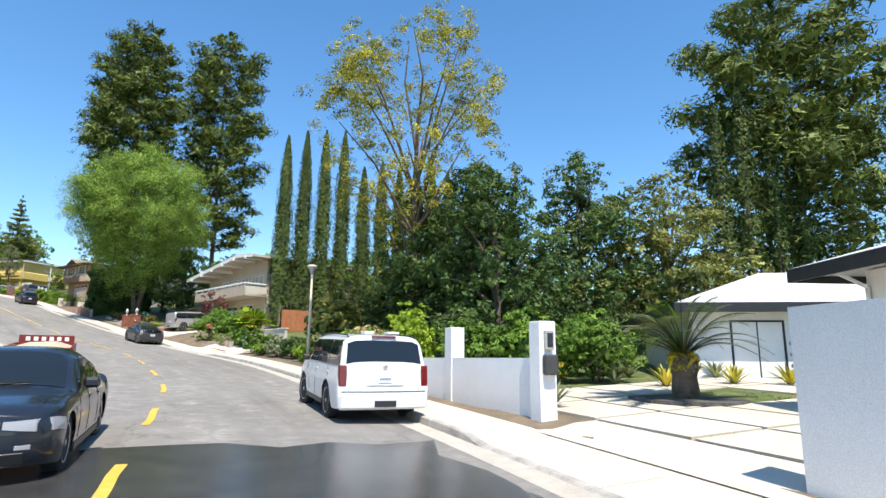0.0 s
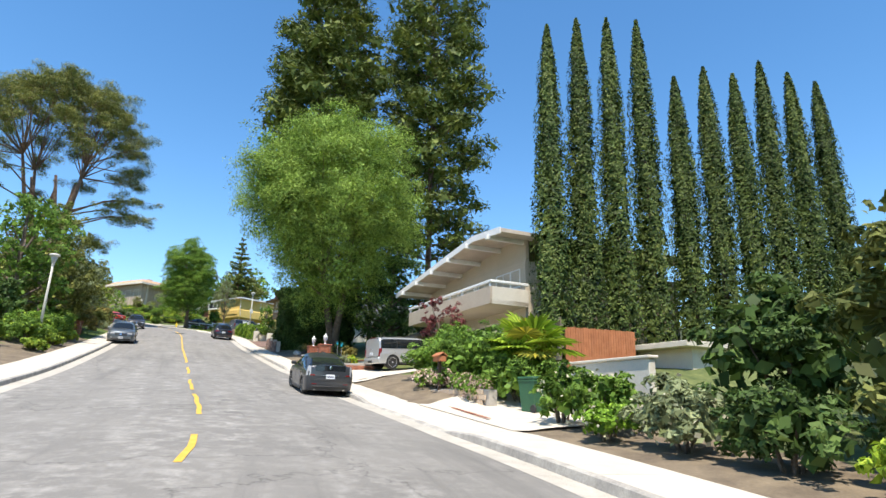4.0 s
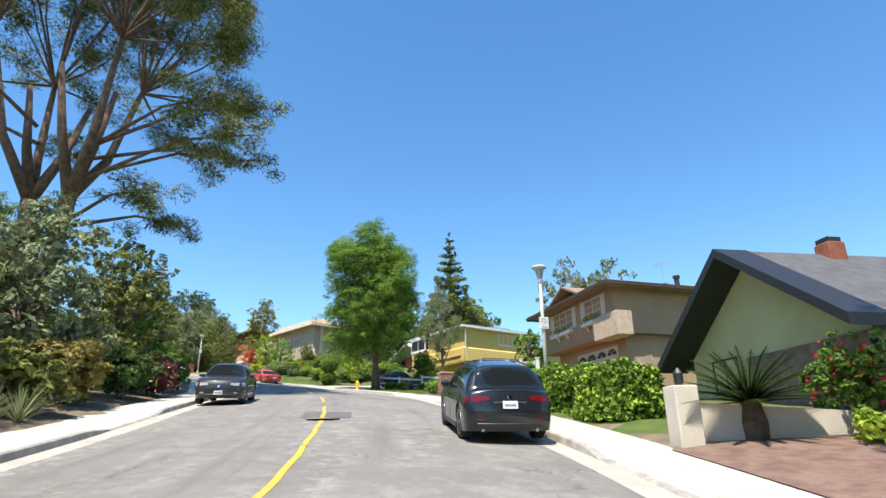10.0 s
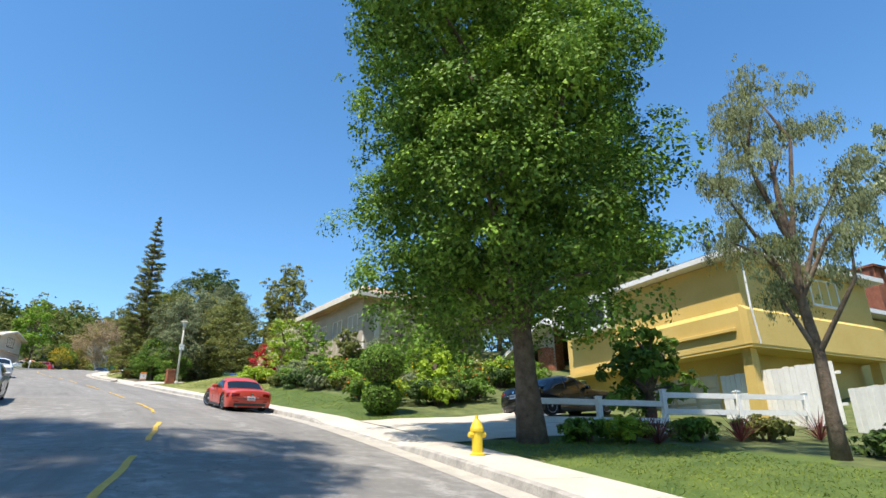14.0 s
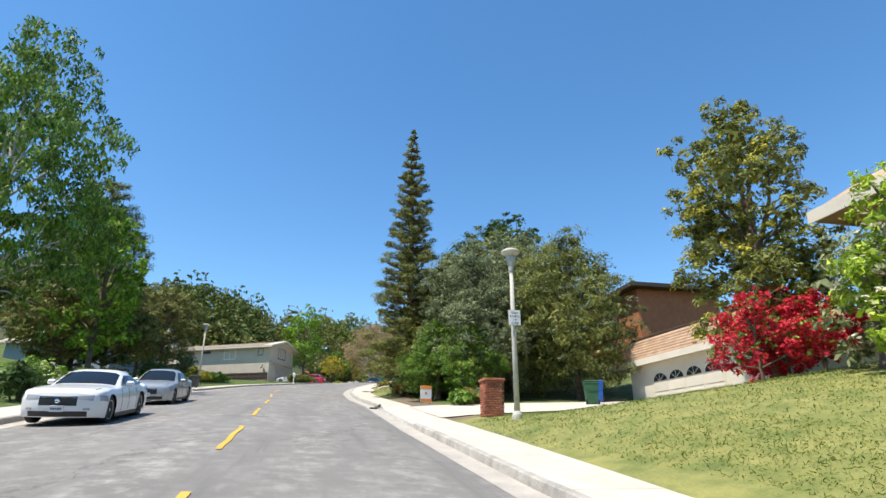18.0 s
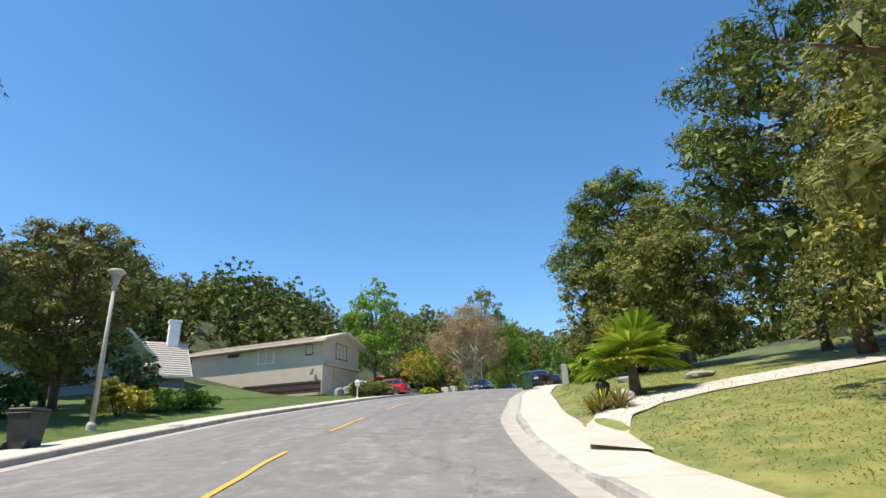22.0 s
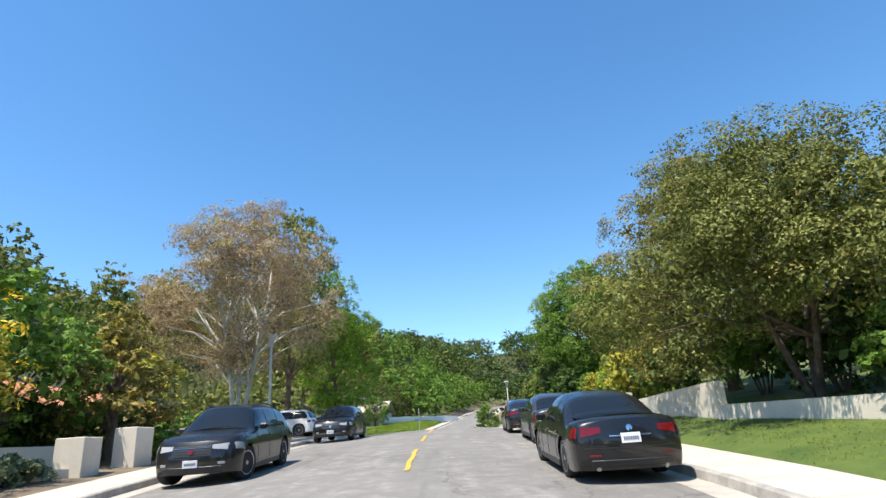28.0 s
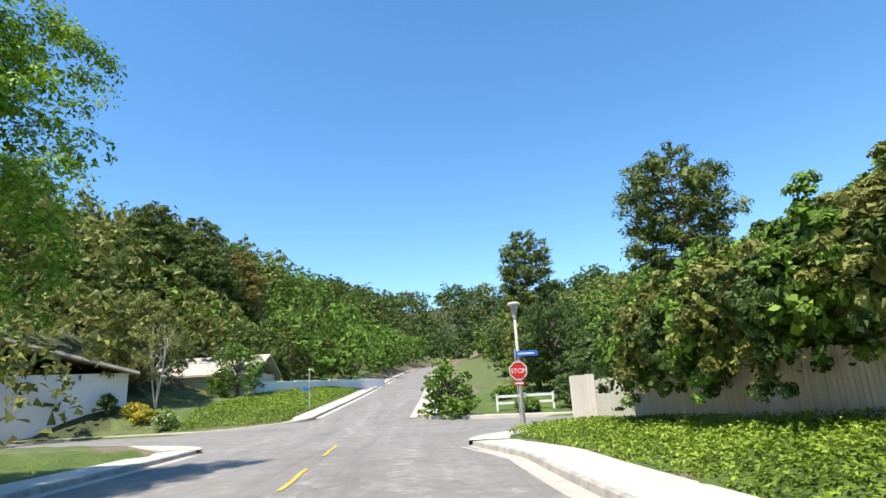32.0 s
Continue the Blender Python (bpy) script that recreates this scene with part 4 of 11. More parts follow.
def bush(m, label, rx, ry, h, leaves=1800, size=0.13, aspect=0.6, leaf=None, lumps=9, seed=1, name="bush", group="", second=None, category="shrub", shell=0.55, boxy=False, stem=True):
    r = np.random.default_rng(seed + 500)
    ob = thing(name, m, label, category, group)
    L = []
    for k in range(lumps):
        if boxy:
            u, v = r.uniform(-1, 1), r.uniform(-1, 1)
            ls = 0.30 * min(rx, ry, h)
            L.append((u * (rx - ls), v * (ry - ls), ls * 0.9 + r.random() * (h - 1.9 * ls), ls * 1.15, ls * 1.15, ls * 1.1))
        else:
            a, q = k * 2.4 + r.random(), math.sqrt((k + 0.5) / lumps)
            e = h * (0.30 + 0.12 * r.random())
            L.append((math.cos(a) * q * rx * 0.62, math.sin(a) * q * ry * 0.62, h * (0.36 + 0.36 * (1 - q * q) * r.uniform(0.7, 1.15)), rx * 0.42, ry * 0.42, e))
    if stem:
        g = Geo()
        for k in range(5):
            a = k * 1.3
            g.tube([(0.08 * math.cos(a), 0.08 * math.sin(a), -0.15), (rx * 0.25 * math.cos(a), ry * 0.25 * math.sin(a), h * 0.4), (rx * 0.5 * math.cos(a), ry * 0.5 * math.sin(a), h * 0.7)], [0.04, 0.028, 0.012], 5, False)
        part("stem", g, BARK, ob)
    P, N = sprays(L, int(leaves * 0.85), r, shell, 0.03 * h, 0.04)
    P[:, 2] = np.maximum(P[:, 2], 0.02)
    part("foliage", leaf_mesh("foliage", P, N, size * 1.1, aspect, leaf or L_GREEN, 0.0, 0.7, r=r), None, ob)
    P, N = fill([(a, b, c, d * 0.7, e * 0.7, f * 0.7) for a, b, c, d, e, f in L], max(60, leaves // 10), r, 0.3)
    P[:, 2] = np.maximum(P[:, 2], 0.02)
    part("inner_leaves", leaf_mesh("inner_leaves", P, N, size * 1.9, 0.7, leaf or L_GREEN, r=r), None, ob)
    if second:
        mat2, share, nm = second
        P, N = fill(L, int(leaves * share * 0.7), r, 0.97)
        P[:, 2] = np.maximum(P[:, 2], 0.05)
        part(nm, leaf_mesh(nm, P, N, size * 0.8, 0.9, mat2, r=r), None, ob)
    return ob


def hedge(m, label, lx, ly, h, leaves=4000, size=0.10, leaf=None, seed=1, name="hedge", second=None, uneven=0.12):
    """A clipped block of leaves from x 0 to lx, ly deep, with an uneven face."""
    r = np.random.default_rng(seed + 900)
    ob = thing(name, m, label, "hedge")
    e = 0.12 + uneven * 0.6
    # solid filler box; its dark leaf colour paints the shade between outer leaves
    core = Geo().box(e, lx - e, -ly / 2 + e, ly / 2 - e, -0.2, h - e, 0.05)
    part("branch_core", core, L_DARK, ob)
    areas = np.array([lx * ly, lx * h, lx * h, ly * h, ly * h])
    f = r.choice(5, leaves, p=areas / areas.sum())
    u, v = r.random(leaves), r.random(leaves)
    P, N = np.zeros((leaves, 3)), np.zeros((leaves, 3))
    for k, (axis_n, sg) in enumerate(((2, 1), (1, 1), (1, -1), (0, 1), (0, -1))):
        q = f == k
        if axis_n == 2:
            P[q] = np.stack([u[q] * lx, (v[q] - 0.5) * ly, np.full(q.sum(), h)], 1)
        elif axis_n == 1:
            P[q] = np.stack([u[q] * lx, np.full(q.sum(), sg * ly / 2), v[q] * h], 1)
        else:
            P[q] = np.stack([np.full(q.sum(), lx if sg > 0 else 0.0), (u[q] - 0.5) * ly, v[q] * h], 1)
        N[q, axis_n] = sg
    wob = np.array([noise.noise((p[0] * 0.9 + seed, p[1] * 0.9, p[2] * 0.9)) for p in P])[:, None]
    P += N * (wob * uneven * 2 + r.normal(size=(leaves, 1)) * 0.05)
    P[:, 2] = np.maximum(P[:, 2], 0.02)
    part("foliage", leaf_mesh("foliage", P, N, size, 0.6, leaf or L_GREEN, r=r), None, ob)
    part("inner_leaves", leaf_mesh("inner_leaves", P - N * 0.12, N, size * 1.5, 0.7, leaf or L_GREEN, r=r), None, ob)
    if second:
        mat2, share, nm = second
        q = r.choice(leaves, int(leaves * share))
        part(nm, leaf_mesh(nm, P[q] + N[q] * 0.05, N[q], size * 0.9, 0.9, mat2, r=r), None, ob)
    return ob


def cypress(m, label, height, radius, seed=1, leaves=12000, group=""):
    r = np.random.default_rng(seed + 40)
    ob = thing("cypress", m, label, "cypress tree", group)
    part("trunk", Geo().tube([(0, 0, -0.3), (0, 0, height * 0.4), (0, 0, height * 0.9)], [0.2, 0.13, 0.03], 8), BARK, ob)
    z = r.random(leaves) ** 0.9
    prof = np.minimum(1, (z / 0.10) ** 0.6) * (1 - z ** 2.6) ** 0.75
    a = r.random(leaves) * 2 * np.pi
    lob = 1 + 0.20 * np.sin(a * 5 + z * 9 + seed) + 0.14 * np.sin(a * 9 - z * 23)
    rad = radius * prof * lob * (0.55 + 0.5 * r.random(leaves) ** 0.5)
    P = np.stack([np.cos(a) * rad, np.sin(a) * rad, 0.3 + z * (height - 0.3)], 1)
    N = np.stack([np.cos(a), np.sin(a), np.full(leaves, 0.3)], 1)
    part("crown", leaf_mesh("crown", P, N, 0.22, 0.38, L_CYPRESS, -0.7, 0.6, r=r), None, ob)
    q = r.choice(leaves, leaves // 8)
    P = P[q] * np.array([0.62, 0.62, 0.98])
    part("inner_sprays", leaf_mesh("inner_sprays", P, N[q], 0.5, 0.55, L_CYPRESS, -0.7, 0.5, r=r), None, ob)
    return ob


def pine(m, label, height, radius, base, seed=1, tiers=15, leaves=11000, leaf=None, shape="tall", bark=None, size=0.34, name="pine_tree", lumpsize=0.30, trunk=0.34, dense=0.75):
    """A conifer with boughs in tiers, each carrying tufts."""
    r = np.random.default_rng(seed + 70)
    ob = thing(name, m, label, "pine tree")
    g, L = Geo(), []
    top = height * 0.97
    trunkpts = [(r.normal() * 0.12 * j / 6, r.normal() * 0.12 * j / 6, -0.3 + (top + 0.3) * j / 6) for j in range(7)]
    g.tube(trunkpts, [trunk * (1 - 0.9 * j / 6) for j in range(7)], 9)
    for k in range(tiers):
        t = k / (tiers - 1)
        z = base + (height - base) * t
        if shape == "tall":
            rr = radius * (0.55 + 0.45 * math.sin(math.pi * (0.15 + 0.75 * t))) * (1 if t < 0.9 else 0.6)
        elif shape == "spire":
            rr = radius * (1 - t) ** 0.8 + 0.12
        else:
            rr = radius * math.sin(math.pi * (0.12 + 0.8 * t)) ** 0.7
        nb = 6 if shape != "spire" else 7
        for b in range(nb):
            a = b * 2 * math.pi / nb + k * 0.7 + r.random() * 0.5
            q = rr * (0.72 + 0.4 * r.random())
            tip = Vector((math.cos(a) * q, math.sin(a) * q, z + (0.10 if shape != "spire" else -0.05) * q + r.normal() * 0.2))
            st = Vector((0, 0, max(0.3, z - 0.22 * q)))
            g.tube([st, st.lerp(tip, 0.6) + Vector((0, 0, -0.03 * q)), tip], [0.07 * trunk / 0.3, 0.045, 0.015], 4, False)
            ls = lumpsize * rr * (0.6 + 0.6 * r.random()) + 0.12
            for c in ((0.95, 1.0), (0.62, 0.85)) if shape != "spire" else ((0.85, 0.8), (0.5, 0.7), (0.25, 0.5)):
                p = st.lerp(tip, c[0])
                L.append((p.x, p.y, p.z + 0.1, ls * c[1], ls * c[1], ls * (0.55 if shape != "spire" else 0.45) * c[1]))
    part("trunk", g, bark or BARKRED, ob, smooth=True)
    cover = sum(4.0 * l[3] * (l[3] + l[5]) / 2 for l in L) * dense
    n = int(leaves * 1.6)
    size = min(0.50, max(size * 0.85, math.sqrt(2 * cover / (n * 0.34))))
    P, N = fill(L, n, r, 0.35, 0.5, 0.75)
    part("crown", leaf_mesh("crown", P, N, size, 0.27, leaf or L_PINE, 0.0, 0.85, r=r), None, ob)
    P, N = fill([(a, b, c, d * 0.7, e * 0.7, f * 0.7) for a, b, c, d, e, f in L], n // 9, r, 0.2, 0.3)
    part("inner_needles", leaf_mesh("inner_needles", P, N, size * 2.0, 0.5, leaf or L_PINE, 0.0, 1.2, r=r), None, ob)
    return ob


def umbrella_pine(m, label, height, radius, seed=88, off=(0.0, 0.0), low=()):
    """Two leaning stems that fork into rising limbs under a close dome of tufts; low limbs reach the given tips."""
    r = np.random.default_rng(seed)
    ob = thing("pine_tree", m, label, "pine tree")
    g, L = Geo(), []
    zc, up = height * 0.50, height * 0.50
    mid_c = Vector((off[0], off[1], 0))
    forks = []
    for a, sp in ((0.6, 1.1), (3.5, 0.9)):
        d = Vector((math.cos(a), math.sin(a), 0))
        pts = [d * (0.30 + sp * t ** 1.2) + mid_c * (0.35 * t) + Vector((r.normal() * 0.12, r.normal() * 0.12, -0.4 + zc * 0.62 * t)) for t in (0, 0.33, 0.66, 1.0)]
        g.tube(pts, [0.66, 0.54, 0.48, 0.42], 10)
        for j in range(4):
            b = a + (j - 1.5) * 0.75
            e = Vector((math.cos(b), math.sin(b), 0)) * (radius * (0.22 + 0.16 * (j % 2)))
            q = [pts[-1], pts[-1].lerp(mid_c + e, 0.55) + Vector((0, 0, zc * 0.10)), mid_c + e + Vector((0, 0, zc * (1.02 + 0.12 * (j % 2))))]
            q[1].z, q[2].z = zc * 0.80, zc * (1.05 + 0.12 * (j % 2))
            g.tube(q, [0.34, 0.25, 0.15], 8)
            forks.append(q[1].lerp(q[2], 0.6))
            forks.append(q[2])
    for k in range(64):
        a = k * 2.399963 + r.random() * 0.4
        q = radius * math.sqrt((k + 0.5) / 64) * 0.97
        z = zc + up * math.sqrt(max(0.0, 1 - (q / radius) ** 2)) * (0.90 + 0.10 * r.random()) - (0.12 * zc * r.random() if k > 52 else 0)
        tip = mid_c + Vector((math.cos(a) * q, math.sin(a) * q, z - 0.6))
        base = min(forks, key=lambda f: (f - tip).length)
        mid = base.lerp(tip, 0.55) + Vector((r.normal() * 0.4, r.normal() * 0.4, -0.05 * (tip - base).length))
        g.tube([base, mid, tip], [0.10, 0.06, 0.02], 5, False)
        for j in range(9):
            f = (1.0, 0.95, 0.85, 1.0, 0.75, 0.9, 0.6, 1.0, 0.5)[j]
            c = mid.lerp(tip, f) + Vector((r.normal(), r.normal(), r.normal() * 0.45)) * (1.15 if j else 0.1)
            g.tube([mid.lerp(tip, f * 0.8), c], [0.03, 0.01], 4, False)
            ls = r.uniform(0.8, 1.25)
            L.append((c.x, c.y, c.z, ls, ls, ls * 0.66))
    for k, tip in enumerate(low):
        tip = Vector(tip)
        base = Vector((tip.x * 0.12, tip.y * 0.12, tip.z * 0.82))
        mid = base.lerp(tip, 0.55) + Vector((0, 0, 0.10 * (tip - base).length))
        g.tube([base, mid, tip], [0.13, 0.08, 0.02], 6, False)
        for j in range(14):
            f = r.uniform(0.15, 1.05)
            c = mid.lerp(tip, f) + Vector((r.normal() * 0.9, r.normal() * 0.9, -abs(r.normal()) * 0.5))
            g.tube([mid.lerp(tip, min(1, f)), c], [0.03, 0.01], 4, False)
            ls = r.uniform(0.55, 0.9)
            L.append((c.x, c.y, c.z, ls, ls, ls * 0.6))
    part("trunk", g, BARKRED, ob, smooth=True)
    P, N = fill(L, 150000, r, 0.35, 0.55, 0.6)
    part("crown", leaf_mesh("crown", P, N, 0.30, 0.19, L_STONEPINE, 0.0, 0.9, r=r), None, ob)
    P, N = fill([(a, b, c, d * 0.75, e * 0.75, f * 0.75) for a, b, c, d, e, f in L], 16000, r, 0.1, 0.4)
    part("inner_needles", leaf_mesh("inner_needles", P, N, 0.4, 0.24, L_PINE, 0.0, 1.1, r=r), None, ob)
    return ob


def frond(g, base, az, rise, length, width, n=8, fan=False, curl=0.8):
    """One feather leaf: a curved rib with paired leaflets."""
    d = Vector((math.cos(az), math.sin(az), 0))
    side = Vector((-d.y, d.x, 0))
    pts = []
    for i in range(n + 1):
        t = i / n
        pts.append(base + d * (length * (t * math.cos(rise) + 0.10 * t * t)) + Vector((0, 0, length * (math.sin(rise) * t - curl * 0.55 * t * t))))
    g.tube(pts, [0.022 * (1 - 0.8 * i / n) for i in range(n + 1)], 4, False)
    for i in range(1, n * 3):
        t = i / (n * 3)
        p = pts[int(t * n)].lerp(pts[min(n, int(t * n) + 1)], t * n - int(t * n))
        w = width * math.sin(math.pi * min(1, 0.12 + t * 0.9)) ** 0.7
        for s in (-1, 1):
            tip = p + side * s * w + d * w * 0.55 + Vector((0, 0, -w * 0.25 + 0.18 * w))
            u = d * 0.035
            g.add([p - u, p + u, tip], [(0, 1, 2)])


def fan_leaf(g, base, az, rise, stalk, radius, n=22):
    """One fan-palm leaf: a stalk and a pleated disc split at its rim."""
    d = Vector((math.cos(az) * math.cos(rise), math.sin(az) * math.cos(rise), math.sin(rise)))
    c = base + d * stalk
    g.tube([base, c], [0.02, 0.014], 4, False)
    side = Vector((-math.sin(az), math.cos(az), 0))
    fw = (d * 0.8 + Vector((0, 0, -0.25))).normalized()
    nrm = side.cross(fw).normalized()
    for i in range(n):
        a = math.pi * 1.5 * (i / (n - 1) - 0.5)
        b = fw * math.cos(a) + side * math.sin(a)
        p = (side * math.cos(a) - fw * math.sin(a)) * radius * 0.085
        r2 = radius * (0.9 + 0.1 * math.sin(i * 2.3))
        tip = c + b * r2 + Vector((0, 0, -r2 * 0.16))
        mid = c + b * r2 * 0.62
        g.add([c, mid - p + nrm * 0.02, tip, mid + p + nrm * 0.02], [(0, 1, 2, 3)])
    return c


def rosette(m, label, n, length, width, mat, seed=1, name="agave", group="", category="plant", flat=0.5):
    """A clump of stiff tapering leaves."""
    r = np.random.default_rng(seed + 11)
    ob = thing(name, m, label, category, group)
    g = Geo()
    for k in range(n):
        a = k * 2.4 + r.random() * 0.4
        rise = radians(80 - 75 * flat * ((k + 0.5) / n) ** 0.7 + r.normal() * 6)
        L = length * (0.75 + 0.4 * r.random())
        d = Vector((math.cos(a), math.sin(a), 0))
        s = Vector((-d.y, d.x, 0))
        P = [d * (L * t * math.cos(rise)) + Vector((0, 0, L * (t * math.sin(rise) - 0.25 * t * t))) for t in (0, 0.4, 0.75, 1)]
        W = [width * 0.6, width, width * 0.6, 0.004]
        v = []
        for p, w in zip(P, W):
            v += [p - s * w / 2 + Vector((0, 0, w * 0.2)), p, p + s * w / 2 + Vector((0, 0, w * 0.2))]
        g.add(v, [(3 * i + j, 3 * i + j + 1, 3 * i + j + 4, 3 * i + j + 3) for i in range(3) for j in range(2)])
    part("leaves", g, mat, ob)
    return ob


def carpet(name, label, pts, size, aspect, mat, jitter=0.7, category="ground cover", up=1.0, lift=0.0):
    """Low leaves scattered over the ground, one mesh."""
    P = np.array(pts, float)
    z, _, _ = ground(P[:, 0], P[:, 1])
    P = np.stack([P[:, 0], P[:, 1], z + lift + (P[:, 2] if P.shape[1] > 2 else 0)], 1)
    N = np.tile(np.array([0, 0, up]), (len(P), 1)) + rng.normal(size=(len(P), 3)) * 0.3
    return tagged(new(name, leaf_mesh(name, P, N, size, aspect, mat, jitter=jitter)), label, category, kind="stuff")


def strewn(s0, s1, d0, d1, side, n, h=0.1, r=rng):
    """Points over a garden stretch: s range and metres behind the walk."""
    out = []
    S, Dd = r.uniform(s0, s1, n), r.uniform(d0, d1, n)
    i = np.interp(S, SS, np.arange(len(SS)))
    k = np.arange(len(SS))
    x, y, tx, ty = (np.interp(i, k, A) for A in (CX, CY, TXs, TYs))
    lat = RIGHT(S) + EDGE + Dd if side > 0 else LEFT(S) - EDGE - Dd
    return np.stack([x + ty * lat, y - tx * lat, r.random(n) * h], 1)


def woods(name, label, spots, mat, leaves=420, size=0.5, seed=3, aspect=0.55, category="trees"):
    """Far trees as one mesh: (x, y, height, radius)."""
    r = np.random.default_rng(seed)
    Ps, Ns = [], []
    S = np.array(spots)
    z, _, _ = ground(S[:, 0], S[:, 1])
    for (x, y, h, rad), zz in zip(spots, z):
        L = lumpy(h, rad, h * 0.12, 13, "oval", r, 0.42)
        P, N = sprays(L, int(leaves * 0.7), r, 0.6, 0.03 * rad, 0.1)
        Ps.append(P + np.array([x, y, zz]))
        Ns.append(N)
    return tagged(new(name, leaf_mesh(name, np.vstack(Ps), np.vstack(Ns), size * 1.2, aspect, mat, r=r)), label, category, kind="stuff")


# ---- cars ----
def ease(t):
    t = max(0.0, min(1.0, t))
    return t * t * (3 - 2 * t)


class Car:
    """Shape of a car: y forward, the middle at the origin, wheels on z = 0."""

    def __init__(self, L, W, H, wb, front, wr, sill, belt, hood, cowl, deck, a0, a1, d1, d0, tail=None, nose=0.70, roofdrop=0.10, tumble=0.16, boxy=0.12):
        self.L, self.W, self.H, self.wb, self.wr, self.sill, self.belt, self.hood, self.cowl, self.deck = L, W, H, wb, wr, sill, belt, hood, cowl, deck
        self.a0, self.a1, self.d1, self.d0, self.nose, self.roofdrop, self.tumble = a0, a1, d1, d0, nose, roofdrop, tumble
        self.yf, self.yr = L / 2, -L / 2
        self.ax = [self.yf - front, self.yf - front - wb]
        self.tail = deck if tail is None else tail

    def half(self, y):
        """Half width in plan, rounded at both ends."""
        e = 0.62 if y > 0 else 0.5
        d = (self.yf - y) if y > 0 else (y - self.yr)
        k = min(1, max(0, d / e))
        lo = 0.80 if y > 0 else 0.88
        if y < 0 and self.H > 1.75:
            lo, k = 0.965, min(1, max(0, d / 0.22))
        return self.W / 2 * (lo + (1 - lo) * math.sqrt(max(0, 1 - (1 - k) ** 2.2)))

    def top(self, y):
        if y > self.a0:
            t = (y - self.a0) / (self.yf - self.a0)
            z = self.cowl + (self.hood - self.cowl) * t ** 1.3
            return z - max(0, (t - 0.86) / 0.14) ** 2 * (self.hood - self.nose)
        if y < self.d0:
            t = (self.d0 - y) / max(0.01, self.d0 - self.yr)
            z = self.belt + (self.deck - self.belt) * ease(t * 2)
            return z - max(0, (t - 0.8) / 0.2) ** 2 * 0.05
        t = (y - self.d0) / (self.a0 - self.d0)
        return self.belt + (self.cowl - self.belt) * ease(t)

    def bottom(self, y):
        z = self.sill
        z += 0.03 * max(0, (abs(y) - self.L / 2 + 0.35) / 0.35)
        for a in self.ax:
            r = self.wr * 1.14
            if abs(y - a) < r:
                z = max(z, self.wr + math.sqrt(r * r - (y - a) ** 2) * 0.98)
        return z

    def side(self, y, z):
        b, t = self.sill, self.top(y)
        k = (z - b) / max(0.05, t - b)
        bul = 0.955 + 0.05 * math.sin(math.pi * min(1, max(0, 0.1 + k * 0.85))) - 0.035 * max(0, k - 0.7) / 0.3
        if abs(k - 0.62) < 0.05:
            bul += 0.004
        return self.half(y) * bul

    def prepare(self):
        """The line over bonnet, cabin and boot along the middle, softened."""
        self.gy = np.linspace(self.yr, self.yf, 400)
        low = np.array([self.top(y) + 0.028 for y in self.gy])
        mid = (self.a1 + self.d1) / 2
        ky = [self.d0, self.d0 * 0.45 + self.d1 * 0.55, self.d1, mid * 0.6 + self.d1 * 0.4, mid, self.a1 * 0.7 + mid * 0.3, self.a1, self.a0 * 0.5 + self.a1 * 0.5, self.a0]
        zr, zf = self.top(self.d0), self.cowl
        kz = [zr, zr * 0.42 + (self.H - self.roofdrop) * 0.58, self.H - self.roofdrop, self.H - self.roofdrop * 0.35, self.H, self.H - 0.012, self.H - 0.05, zf * 0.46 + (self.H - 0.05) * 0.54, zf]
        roof = np.interp(self.gy, ky, kz, left=0, right=0)
        z = np.maximum(low, roof)
        step = self.gy[1] - self.gy[0]
        k = np.exp(-0.5 * (np.arange(-18, 19) * step / 0.06) ** 2)
        pad = np.concatenate([np.full(18, z[0]), z, np.full(18, z[-1])])
        self.gz = np.maximum(np.convolve(pad, k / k.sum(), "valid"), low)

    def crest(self, y):
        return float(np.interp(y, self.gy, self.gz))

    def shoulder(self, y):
        b, t = self.bottom(y), self.top(y)
        return t - min(0.09, (t - b) * 0.3)

    def arch(self, y):
        """Shoulder half width and height, rise above it, taper and squareness of the upper section at y."""
        zs = self.shoulder(y)
        g = self.crest(y) - zs
        full = min(1.0, max(0.0, (g - 0.13) / 0.3))
        return self.side(y, zs), zs, g, self.tumble * 1.15 * min(1.0, g / 0.55), 2.6 + (3.4 if self.H > 1.75 else 1.5) * full

    def upper(self, y, q):
        """Point of the upper section: q 0 at the shoulder to 1 on the middle line."""
        w, zs, g, tp, p = self.arch(y)
        a = q * math.pi / 2
        h = math.sin(a) ** (2 / p)
        return w * (1 - tp * h) * max(0.0, math.cos(a)) ** (2 / p), zs + g * h

    def flank(self, y, z):
        """Half width of the upper section at height z."""
        w, zs, g, tp, p = self.arch(y)
        h = min(0.995, max(0.0, (z - zs) / g))
        return w * (1 - tp * h) * (1 - h ** p) ** (1 / p)

    def over(self, y, x):
        """Height of the upper section at x across."""
        w, zs, g, tp, p = self.arch(y)
        k = min(0.999, abs(x) / (w * (1 - tp)))
        return zs + g * (1 - k ** p) ** (1 / p)

    def reach(self, z, front):
        """Where the middle line passes height z at the cabin's front or rear."""
        q = (self.gy > (self.a1 if front else self.yr)) & (self.gy < (self.yf if front else self.d1))
        yy, zz = self.gy[q], self.gz[q]
        if front:
            return float(np.interp(-z, -zz[np.argsort(-zz)], yy[np.argsort(-zz)]))
        o = np.argsort(zz, kind="stable")
        return float(np.interp(z, zz[o], yy[o]))


